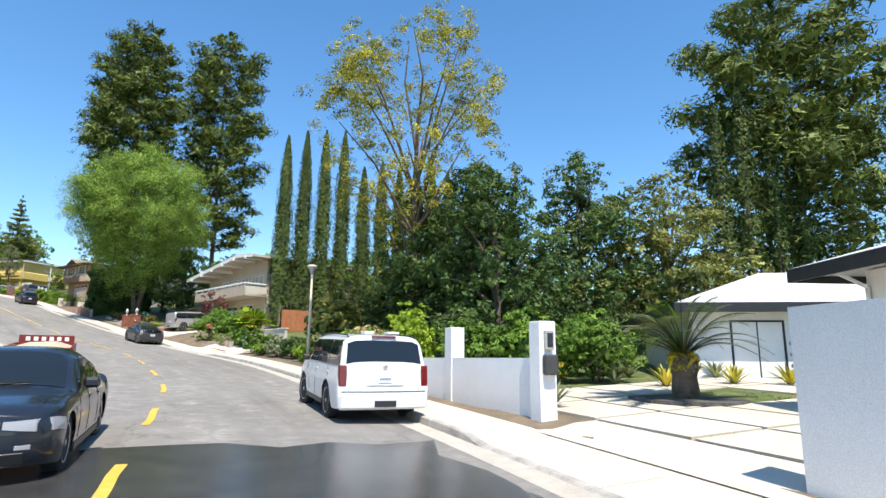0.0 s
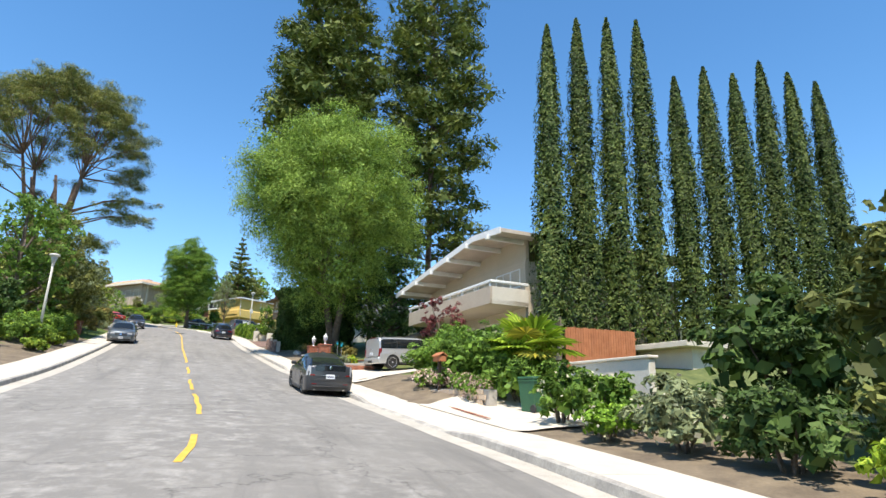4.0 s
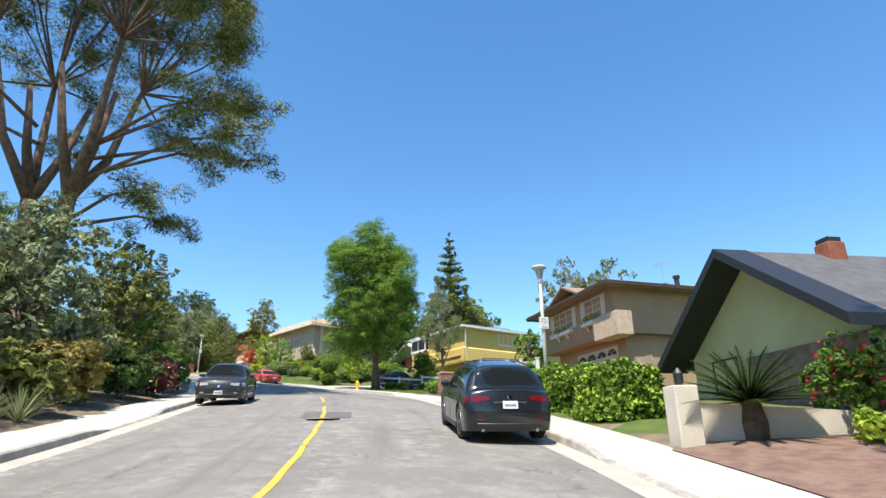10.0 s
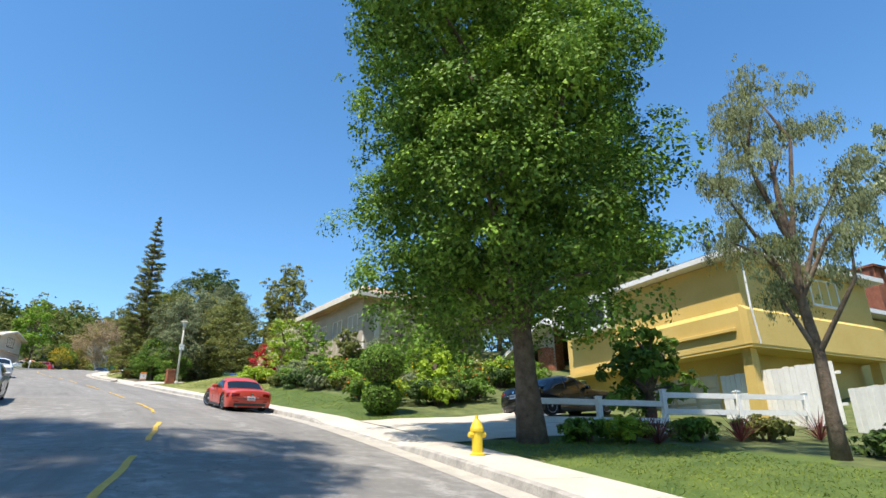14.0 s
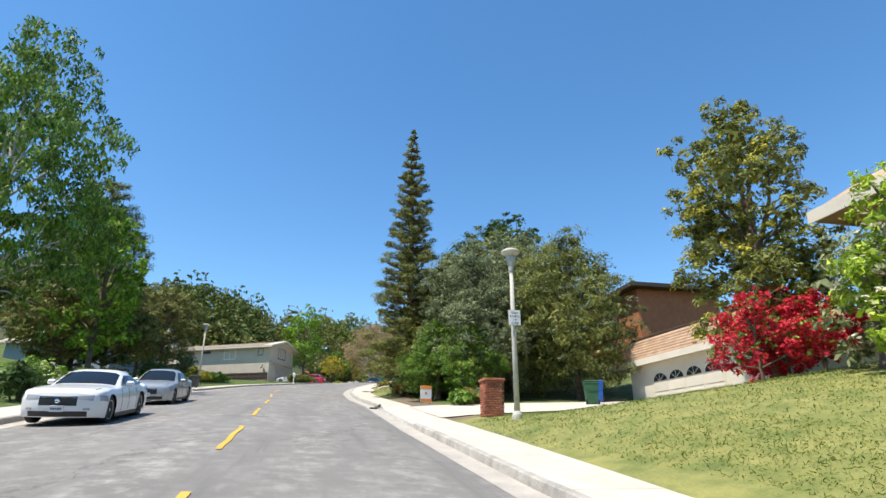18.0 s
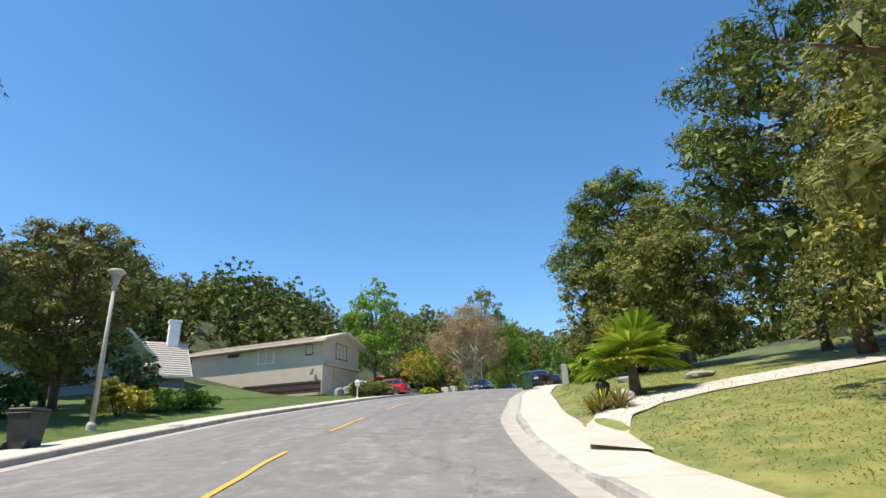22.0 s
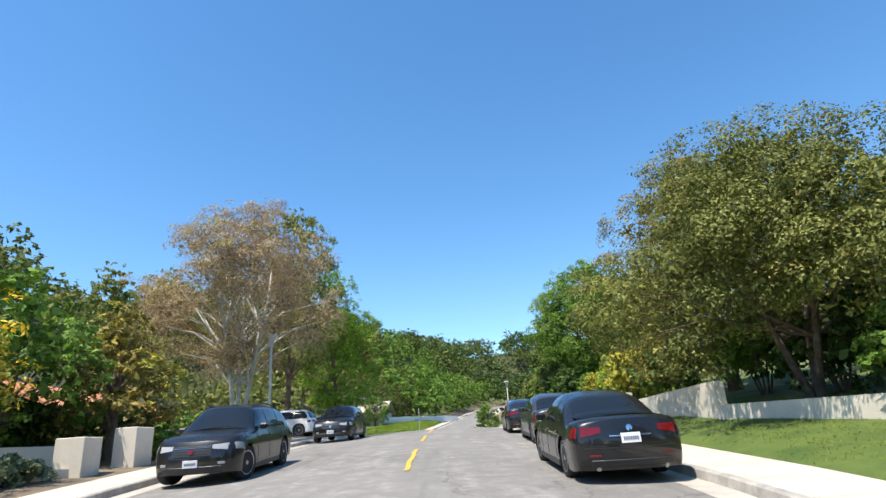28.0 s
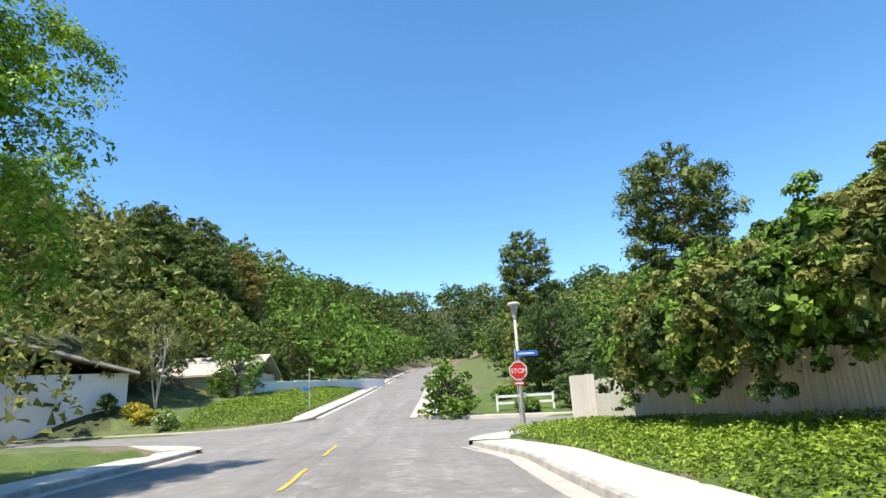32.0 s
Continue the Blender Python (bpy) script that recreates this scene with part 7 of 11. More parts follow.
part("vent", Geo().lathe([(0.16, 5.9), (0.16, 6.5), (0.22, 6.52), (0.22, 6.7)], 12, m=Matrix.Translation((-2.5, -6, 0))), BLACK, h)
g = Geo().tube([(0, -7, 6), (0, -7, 8.4)], [0.02, 0.02], 5)
for k in range(5):
    g.tube([(-0.5 + k * 0.25, -7.5, 8.3 + 0.02 * k), (-0.5 + k * 0.25, -6.5, 8.3 + 0.02 * k)], [0.008, 0.008], 4)
g.tube([(-0.7, -7, 8.28), (0.8, -7, 8.42)], [0.012, 0.012], 4)
part("aerial", g, STEEL, h)

# golden house: jettied upper storey, bay window, low hipped roof with dark panels, lower wing with a chimney
h = thing("house", pose(-80.5, 107.5, 13.0, 0, 0, 74.5), "golden yellow stucco two-storey house with white roof edge", "house")
walls(h, 0.8, 8.4, 0.8, 9.4, -0.8, 3.0, GOLD)
walls(h, 0, 8.6, 0, 9.6, 3.0, 6.22, GOLD)
part("overhang", Geo().box(-0.28, 8.6, -0.28, 9.6, 2.9, 3.06), GOLD, h)
part("floor_band", Geo().add([(-0.3, -0.3, 3.0), (8.62, -0.3, 3.0), (8.62, 0.0, 3.0), (-0.3, 0.0, 3.0), (-0.3, -0.3, 4.2), (8.62, -0.3, 4.2), (8.62, 0.0, 4.42), (-0.3, 0.0, 4.42)],
                             [(3, 2, 1, 0), (4, 5, 6, 7), (0, 1, 5, 4), (1, 2, 6, 5), (2, 3, 7, 6), (3, 0, 4, 7)]), GOLD, h, "projecting stucco band")
part("floor_band", Geo().add([(-0.3, 0.0, 3.0), (0.0, 0.0, 3.0), (0.0, 6.0, 3.0), (-0.3, 6.0, 3.0), (-0.3, 0.0, 4.2), (0.0, 0.0, 4.42), (0.0, 6.0, 4.42), (-0.3, 6.0, 4.2)],
                             [(3, 2, 1, 0), (4, 5, 6, 7), (0, 1, 5, 4), (1, 2, 6, 5), (2, 3, 7, 6), (3, 0, 4, 7)]), GOLD, h, "projecting stucco band")
part("floor_ledge", Geo().box(-0.42, -0.3, 0.2, 5.0, 3.5, 3.62, 0.01), GOLD, h)
part("roof", hip(Geo(), 0, 8.6, 0, 9.6, 6.25, 1.0, 0.55, 0.2), WHITEWOOD, h, "white boarded roof edge")
part("roofing", hip(Geo(), 0.05, 8.55, 0.05, 9.55, 6.46, 1.0, 0.53, 0.04), DARKROOF, h)
for k in range(5):
    part("solar_panel", Geo().box(-0.48, 0.48, -0.8, 0.8, 0, 0.04), PANE, h, "dark glossy roof panel", m=pose(2.2 + k * 1.0, 1.5, 7.05, 11.5, 0, 0))
window_unit(h, face("-y", 5.4, 0.0, 4.98), 1.8, 1.0, cols=3)
bay = part("bay", Geo().box(-0.55, 0.0, 6.2, 9.0, 4.75, 4.95, 0.02).box(-0.55, 0.0, 6.2, 9.0, 6.1, 6.24, 0.02), WHITEWOOD, h, "white projecting bay window")
window_unit(h, face("-x", -0.5, 7.6, 4.98), 2.6, 1.1, cols=2, sill=False)
window_unit(h, face("-y", -0.25, 6.25, 4.98), 0.4, 1.1, cols=1, sill=False)
garage_door(h, face("-x", 0.8, 4.2, 0.2), 4.2, 2.1, CREAM)
for x, y in ((0.0, 0.0), (8.2, 0.0)):
    part("post", Geo().add([(x, y, -0.8), (x + 0.75, y, -0.8), (x + 0.75, y + 0.5, -0.8), (x, y + 0.5, -0.8), (x - 0.05, y, 2.92), (x + 0.3, y, 2.92), (x + 0.3, y + 0.35, 2.92), (x - 0.05, y + 0.35, 2.92)],
                           [(3, 2, 1, 0), (4, 5, 6, 7), (0, 1, 5, 4), (1, 2, 6, 5), (2, 3, 7, 6), (3, 0, 4, 7)]), GOLD, h)
part("down_pipe", Geo().tube([(-0.1, -0.36, 6.2), (-0.1, -0.36, 4.3), (0.1, -0.34, 3.0)], [0.04, 0.04, 0.04], 6), WHITEWOOD, h)
walls(h, 8.6, 17.0, 1.4, 8.6, -0.8, 5.3, GOLD)
part("wing_roof", hip(Geo(), 8.6, 17.0, 1.4, 8.6, 5.4, 0.9, 0.6, 0.2), WHITEWOOD, h)
part("wing_roofing", hip(Geo(), 8.65, 16.95, 1.45, 8.55, 5.61, 0.9, 0.58, 0.04), DARKROOF, h)
part("chimney", Geo().box(13.8, 14.9, 1.7, 2.8, 5.3, 8.35, 0.03).box(13.72, 14.98, 1.62, 2.88, 8.35, 8.5, 0.02), BRICK, h)
h = thing("house_wing", base_pose(139.5, 21.5, 15.2), "low house wing with brick chimney and white eaves", "house")
walls(h, -5.0, 6, -8, 0, -1.2, 2.2, GOLD)
part("roof", gable(Geo(), -5.0, 6, -8, 0, 2.2, 2.5, 0.8, 0.15, "y"), BROWNROOF, h)
part("fascia", gable(Geo(), -5.02, 6.02, 0.82, 0.90, 2.15, 2.5, 0.86, 0.26, "y"), WHITEWOOD, h)
ch = part("chimney", Geo().box(0.6, 2.0, 0.02, 0.7, -1.0, 4.6), MORTAR, h)
brick_face(ch, (2.02, 0.72, -0.6), (-1, 0), 1.45, 5.2, BRICK, deep=0.03, bh=0.085, bw=0.24)
brick_face(ch, (0.58, 0.72, -0.6), (0, -1), 0.72, 5.2, BRICK, deep=0.03, bh=0.085, bw=0.24)

# taupe house up the bank
h = thing("house", base_pose(153.0, 15.2, 19.0), "taupe stucco house with a flared terracotta mansard roof on a bank", "house")
walls(h, 0, 9.5, -12, 0, -1.5, 4.9, TAUPE)
g = Geo()
g.add([(-1.0, -13, 4.9), (10.5, -13, 4.9), (10.5, 1.0, 4.9), (-1.0, 1.0, 4.9), (-1.0, -13, 5.15), (10.5, -13, 5.15), (10.5, 1.0, 5.15), (-1.0, 1.0, 5.15), (0.1, -11.9, 5.95), (9.4, -11.9, 5.95), (9.4, -0.1, 5.95), (0.1, -0.1, 5.95)],
      [(3, 2, 1, 0), (0, 1, 5, 4), (1, 2, 6, 5), (2, 3, 7, 6), (3, 0, 4, 7), (4, 5, 9, 8), (5, 6, 10, 9), (6, 7, 11, 10), (7, 4, 8, 11), (8, 9, 10, 11)])
part("roof", g, PINKROOF, h)
part("fascia", Geo().box(-1.06, -1.0, -13, 1.0, 4.82, 5.2).box(-1.06, 10.5, 1.0, 1.06, 4.82, 5.2), CREAM, h)
part("chimney", Geo().box(4.0, 5.0, -5, -4, 5.9, 7.0, 0.03), TAUPE, h)
window_unit(h, face("-x", 0, -3.4, 2.6), 0.9, 1.9, cols=1, frame_mat=CREAM)
window_unit(h, face("-x", 0, -3.4, 0.0), 0.9, 2.0, cols=1, frame_mat=CREAM)
for x in (1.6, 4.2, 7.0):
    window_unit(h, face("+y", x, 0, 0.4), 1.5, 3.4, cols=2, rows=3, frame_mat=CREAM)
part("pier", Geo().box(-0.12, 0.0, -1.4, -1.0, -1.2, 4.9), CREAM, h)
part("pier", Geo().box(-0.12, 0.0, -6.2, -5.8, -1.2, 4.9), CREAM, h)
ob = thing("garden_umbrella", spot(151.2, 14.2), "closed cream garden umbrella", "umbrella")
part("pole", Geo().tube([(0, 0, 0), (0, 0, 2.3)], [0.03, 0.025], 6), WHITEWOOD, ob)
part("canopy", Geo().lathe([(0.20, 0.8), (0.22, 1.0), (0.12, 1.8), (0.03, 2.4)], 10), CREAM, ob)

# garage with the shake roof
h = thing("garage", base_pose(177.3, 16.3, 19.2, 3), "cream garage with peach shake mansard and arched door lites", "garage")
walls(h, -9.0, 0.0, -8.0, 0.0, -0.6, 2.35, CREAM)
part("soffit", Geo().box(-9.6, 1.1, -8.6, 0.4, 2.28, 2.38), CREAM, h)
part("roof", Geo().add([(-9.6, -8.6, 2.38), (1.1, -8.6, 2.38), (1.1, 0.4, 2.38), (-9.6, 0.4, 2.38), (-9.6, -8.6, 2.52), (1.1, -8.6, 2.52), (1.1, 0.4, 2.52), (-9.6, 0.4, 2.52), (-9.0, -7.9, 3.7), (0.1, -7.9, 3.7), (0.1, -0.4, 3.7), (-9.0, -0.4, 3.7)],
                       [(3, 2, 1, 0), (0, 1, 5, 4), (1, 2, 6, 5), (2, 3, 7, 6), (3, 0, 4, 7), (4, 5, 9, 8), (5, 6, 10, 9), (6, 7, 11, 10), (7, 4, 8, 11), (8, 9, 10, 11)]), PINKROOF, h, "peach shake mansard slope")
part("roof_cap", Geo().box(-9.05, 0.15, -7.95, -0.35, 3.704, 3.80, 0.01), DARKWOOD, h)
part("fascia", Geo().box(-9.62, 1.12, 0.4, 0.44, 2.24, 2.54).box(1.1, 1.14, -8.6, 0.4, 2.24, 2.54), CREAM, h)
for k in range(7):
    part("shake_course", Geo().box(-9.55 + k * 0.07, 1.0 - k * 0.12, 0.36 - k * 0.107, 0.41 - k * 0.107, 2.54 + k * 0.157, 2.60 + k * 0.157), PINKROOF, h)
garage_door(h, face("+y", -4.2, 0.02, -0.2), 4.8, 2.1, CREAM, lites=4, arched=True)
h = thing("house", base_pose(188, 23.6, 25.0), "brown timber house with a dark flat roof among trees", "house")
walls(h, 0, 9, -7, 0, -3, 4.2, REDWOOD)
part("roof", Geo().box(-0.8, 9.8, -7.8, 0.8, 4.2, 4.5), DARKWOOD, h)
h = thing("house", base_pose(222, 23, 26.0), "pale stucco house corner seen between trees", "house")
walls(h, 0, 8, -8, 0, -2, 2.8, BEIGE)
part("roof", hip(Geo(), 0, 8, -8, 0, 2.8, 1.2, 0.6), BROWNROOF, h)

# beige split-level house above the lawn
h = thing("house", pose(-200.6, 97.7, 29.2, 0, 0, 147), "beige stucco split-level house with a low brown tile roof", "house")
walls(h, 0, 7.2, 0, 17.6, -1.2, 4.35, BEIGE)
gw = Geo()
gable_wall(gw, -0.02, 0, 7.2, 4.35, 4.36, 1.05, 0.2, "y", 0.5)
part("gable", gw, BEIGE, h)
part("roof", gable(Geo(), 0, 7.2, 0, 17.6, 4.42, 1.05, 0.75, 0.17, "y"), BROWNROOF, h)
part("rake_board", gable(Geo(), 0, 7.2, -0.06, -0.02, 4.36, 1.05, 0.78, 0.26, "y"), CREAM, h)
part("fascia", Geo().box(-0.84, -0.78, -0.75, 18.3, 4.05, 4.30), CREAM, h)
win = window_unit(h, face("-y", 3.5, 0, 2.75), 2.1, 1.55, cols=3, frame_mat=DARKWOOD)
window_unit(h, face("-x", 0, 7.2, 2.55), 2.0, 1.45, cols=2)
window_unit(h, face("-x", 0, 1.7, 3.0), 0.8, 0.95, cols=1, frame_mat=DARKWOOD)
part("vent", Geo().box(-0.04, 0.0, 10.8, 12.4, 3.55, 3.95, 0.01), DARKWOOD, h)
garage_door(h, face("-y", 4.2, -0.02, -0.7), 4.4, 2.2, TAUPE)
part("floor_band", Geo().box(0.3, 7.0, -0.35, 0.0, 1.75, 2.0, 0.02), BEIGE, h)
ob = board_wall(pose(-199.4, 97.6, 28.2, 0, 0, -121), "dark red-brown stained low timber fence", 9.5, 1.15, DARKWOOD, seed=4)
ob = thing("satellite_dish", pose(-200.3, 97.0, 29.9, 0, 0, 180), "small grey satellite dish on a wall arm", "satellite dish")
part("dish", Geo().lathe([(0.02, 0.0), (0.2, 0.04), (0.36, 0.12), (0.355, 0.13), (0.19, 0.055), (0.02, 0.015)], 16, m=pose(0.4, 0.25, 0.3, -55, 40, 0)), STEEL, ob)
part("arm", Geo().tube([(-0.2, 0.3, -0.1), (0.2, 0.25, 0.1), (0.4, 0.25, 0.28)], [0.025, 0.025, 0.02], 6), STEEL, ob)

# blue-grey house with the white chimney
h = thing("house", pose(-187.0, 81.3, 27.2, 0, 0, 155), "blue-grey gabled house with pale tile roof and white trim", "house")
walls(h, -4.5, 4.5, 0, 14, -1.2, 3.0, BLUEGREY)
gw = Geo()
gable_wall(gw, 0, -4.5, 4.5, 3.0, 3.02, 2.3, 0.2, "y")
part("gable", gw, BLUEGREY, h)
part("roof", gable(Geo(), -4.5, 4.5, 0, 14, 3.05, 2.3, 0.6, 0.2, "y"), PALEROOF, h)
part("barge_board", gable(Geo(), -4.5, 4.5, -0.66, -0.6, 3.0, 2.3, 0.66, 0.28, "y"), WHITEWOOD, h)
window_unit(h, face("-y", 0, 0, 1.0), 1.6, 1.2, cols=2)

h = thing("house_wing", pose(-196.8, 86.2, 27.0, 0, 0, 112), "blue-grey house wing with pale tile roof and tall white chimney", "house")
walls(h, -15, -0.6, 0.7, 9.3, -1.5, 2.6, BLUEGREY)
gw = Geo()
gable_wall(gw, -0.8, 0.7, 9.3, 2.6, 2.62, 3.4, 0.2, "x")
gable_wall(gw, -15, 0.7, 9.3, 2.6, 2.62, 3.4, 0.2, "x")
part("gable", gw, BLUEGREY, h)
part("roof", gable(Geo(), -15, -0.6, 0.7, 9.3, 2.65, 3.4, 0.6, 0.2, "x"), PALEROOF, h)
for k in range(15):
    y = 0.15 + 4.8 * k / 15
    part("tile_course", Geo().box(-15.5, -0.1, y, y + 0.05, 2.65 + (y - 0.7) * 0.79 + 0.14, 2.65 + (y - 0.7) * 0.79 + 0.30), PALEROOF, h)
part("chimney", Geo().box(-1.9, -0.9, 4.4, 5.4, 2.0, 8.2, 0.03).box(-2.0, -0.8, 4.3, 5.5, 8.2, 8.45, 0.02), WHITE, h)

# clay-tile house behind the white shrubs, white garage house, far roof
h = thing("house", base_pose(270, -21.5, 28.8), "cream house with an orange clay tile roof", "house")
walls(h, -6, 6, 0, 8, -0.6, 2.7, CREAM)
part("roof", gable(Geo(), -6, 6, 0, 8, 2.75, 1.7, 0.7, 0.2, "x"), TILEROOF, h)
window_unit(h, face("-y", -3, 0, 0.9), 1.5, 1.2)
window_unit(h, face("-y", 2.5, 0, 0.9), 1.8, 1.2)
h = thing("house", pose(-284.5, 133.0, 31.9, 0, 0, 85), "white bungalow with a dark gable and white garage door", "house")
walls(h, -4.5, 8, -7, 0.0, -2.6, 2.5, WHITE)
part("roof", gable(Geo(), -4.5, 8, -8, 0.5, 2.5, 2.4, 0.7, 0.2, "y", 0.35), PALEROOF, h)
gw = Geo()
gable_wall(gw, 0.0, -4.5, 8, 2.5, 2.52, 2.35, 0.2, "y", 0.35)
part("gable", gw, DARKWOOD, h)
part("barge_board", gable(Geo(), -4.5, 8, 0.98, 1.06, 2.45, 2.4, 0.75, 0.3, "y", 0.35), WHITEWOOD, h)
garage_door(h, face("+y", 0.2, 0.02, -0.1), 4.6, 2.1, WHITE, lites=4)
h = thing("house", pose(-286, 147, 31.5, 0, 0, 55), "pale house with a white chimney behind shrubs", "house")
walls(h, -4, 6, 0, 8, -1, 3.2, CREAM)
part("roof", gable(Geo(), -4, 6, 0, 8, 3.2, 1.8, 0.6, 0.2, "x"), PALEROOF, h)
part("chimney", Geo().box(1, 1.9, 3.5, 4.3, 4.4, 6.2, 0.02), WHITE, h)
h = thing("garden_wall", pose(-290.5, 154.0, 32.4, 0, 0, 40 + 90 - 5), "long white rendered garden wall stepping uphill", "wall")
for k in range(4):
    part("panel", Geo().box(k * 6.0, k * 6.0 + 6.0, -0.1, 0.1, -0.8, 1.5 + k * 0.12, 0.02), WHITE, h)
h.matrix_basis = pose(-283.6, 152.4, 32.3, 0, 0, 117.5)

# ---- parked cars ----
WHITECAR, SILVER, GREYCAR = paint("white_paint", (0.76, 0.76, 0.75)), paint("silver_paint", (0.46, 0.46, 0.45), 0.3, 0.5), paint("grey_paint", (0.045, 0.048, 0.054), 0.28, 0.3)
SLATE = paint("slate_paint", (0.13, 0.15, 0.165), 0.3, 0.5)
BLACKCAR, NAVYCAR, REDCAR, MAROON = paint("black_paint", (0.010, 0.010, 0.011)), paint("dark_navy_paint", (0.012, 0.015, 0.022)), paint("red_paint", (0.52, 0.06, 0.035), 0.35), paint("maroon_paint", (0.16, 0.02, 0.018), 0.55, 0.0, 0.2)
GRAPHITE = paint("graphite_paint", (0.05, 0.05, 0.055), 0.3, 0.4)
car(on_road(14.3, 3.25, True, -3.0), "white full-size estate car parked at the kerb", spec(TALL, a0=1.5, a1=0.92), WHITECAR, "tall", 6, suv_rails=True, steer=8, pillars=(0.30, 0.62))
car(on_road(9.85, -2.9, False), "dark navy saloon in the oncoming lane", spec(SEDAN, L=4.65, W=1.78), NAVYCAR, "sedan", 5)
car(on_road(50.0, 3.4, True, -2.0), "dark grey hatchback parked at the kerb", spec(HATCH), GREYCAR, "tall", 5, rear_lamp=(0.72, 1.06, 0.70, 0.14), steer=12, lens=CLEARLENS)
car(spot(58.4, 10.4, -80) @ pose(0, 0, 0.05, 3, 0, -90), "silver estate car on the sloping driveway", spec(TALL, L=4.8, W=1.87, H=1.80, wr=0.38, belt=1.12, cowl=1.14, deck=1.12, hood=1.05), SILVER, "tall", 5, suv_rails=True, pillars=(0.33, 0.64))
car(on_road(79.2, -5.7, False), "grey coupe-backed crossover parked against the traffic", spec(SUV, d1=-1.25, d0=-2.1, H=1.60), SLATE, "suv", 5)
car(on_road(94.0, 2.75), "black crossover parked at the kerb", spec(SUV), NAVYCAR, "suv", 5, suv_rails=True)
car(on_road(106.0, -5.6, False), "dark grey crossover saloon parked against the traffic", spec(SUV, d1=-1.2, d0=-2.1, H=1.62), GRAPHITE, "suv", 5)
car(spot(110.5, 8.8, -82) @ pose(0, 0, 0.05, 0, 0, -90), "dark grey boxy estate car on the brick driveway", spec(TALL, L=4.85, W=1.99, H=1.80, wr=0.38, belt=1.14, cowl=1.15, deck=1.14, hood=1.06), paint("dark_silver_paint", (0.115, 0.12, 0.125), 0.3, 0.4), "tall", 5, suv_rails=True, pillars=(0.33, 0.64))
car(spot(113.1, 9.35, 84) @ pose(0, 0, 0.05, 0, 0, -90), "dark grey crossover on the driveway facing the street", spec(SUV, L=4.3, W=1.77, H=1.6, wb=2.61, a0=1.0, d0=-2.0, d1=-1.6), GRAPHITE, "suv", 5)
car(on_road(141.0, -6.0, False), "silver-white saloon parked against the traffic", spec(SEDAN), SILVER, "sedan", 5)
car(on_road(141.6, 3.05), "faded red classic coupe parked at the kerb", spec(COUPE, L=4.75, W=1.79, H=1.33, a0=0.55, a1=0.1, d1=-0.75, d0=-1.35, belt=0.86, cowl=0.88, hood=0.80, deck=0.86, nose=0.70, tumble=0.13), REDCAR, "sedan", 5, steer=28)
car(spot(132.4, 12.8, -85) @ pose(0, 0, 0.05, 2, 0, -90), "black saloon on the shaded driveway", spec(SEDAN), BLACKCAR, "sedan", 5)
car(on_road(168.5, -6.0, False), "white sports coupe parked against the traffic", spec(COUPE), WHITECAR, "sedan", 5)
car(on_road(178.2, -6.4, False), "silver saloon parked against the traffic", spec(SEDAN), SILVER, "sedan", 6)
car(spot(239.4, -13.0, 88) @ pose(0, 0, 0.05, 0, 0, -90), "red crossover on the driveway", spec(SUV), paint("bright_red_paint", (0.45, 0.02, 0.02)), "suv", 5, suv_rails=True)
car(spot(236.0, -14.5, 88) @ pose(0, 0, 0.05, 0, 0, -90), "grey saloon on the driveway", spec(SEDAN), SILVER, "sedan", 5)
car(on_road(232.7, 3.2), "black saloon parked at the kerb", spec(SEDAN, L=4.8, H=1.39), BLACKCAR, "sedan", 5)
car(on_road(248.0, -5.4, False), "black crossover with a chrome grille parked against the traffic", spec(SUV), BLACKCAR, "suv", 5, steer=-14, suv_rails=True, badge=REDLENS)
car(on_road(244.9, 2.95), "black executive saloon parked at the kerb", spec(SEDAN, L=4.85, W=1.80), BLACKCAR, "sedan", 6)
car(on_road(252.5, 3.45), "dark grey saloon parked at the kerb", spec(SEDAN, L=4.86), GRAPHITE, "sedan", 5)
car(on_road(259.7, 3.3), "dark navy soft-top parked at the kerb", spec(COUPE, H=1.35), NAVYCAR, "sedan", 5)
car(on_road(262.4, -5.6, False), "black crossover parked against the traffic", spec(SUV, L=4.64), BLACKCAR, "suv", 5)
car(spot(270.5, -11.2, 88) @ pose(0, 0, 0.05, 0, 0, -90), "white estate car on the driveway", spec(SUV), WHITECAR, "suv", 5)
car(spot(286.0, -14.2, 88) @ pose(0, 0, 0.05, 0, 0, -90), "dark saloon in a shaded driveway", spec(SEDAN), MAROON, "sedan", 5)

# ---- trees, driver's right going uphill ----
tree(spot(27, 10.9), "tall yellow-flowering tree with bare lower limbs", 19.2, 6.4, 6.0, 34, "round", 16000, 0.13, 0.5, L_YGREEN, BARK, 0.2, seed=2, second=(L_OLIVE, 0.6, "green_leaves"), lsize=0.24, every=2, shell=0.2, dense=0.5)
tree(spot(24.5, 13), "dense dark green garden tree", 10.4, 4.6, 0.8, 26, "dome", 11000, 0.22, 0.55, L_DARK, seed=3)
# olive second leaves paint sunlit clumps over the dark crowns
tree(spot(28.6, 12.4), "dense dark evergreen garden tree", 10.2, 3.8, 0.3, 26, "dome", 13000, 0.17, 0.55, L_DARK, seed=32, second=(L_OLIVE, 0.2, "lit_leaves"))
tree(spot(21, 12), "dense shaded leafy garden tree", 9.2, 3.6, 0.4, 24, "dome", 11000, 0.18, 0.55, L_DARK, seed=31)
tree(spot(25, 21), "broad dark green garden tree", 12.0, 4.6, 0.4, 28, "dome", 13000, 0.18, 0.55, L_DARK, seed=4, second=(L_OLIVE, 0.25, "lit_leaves"))
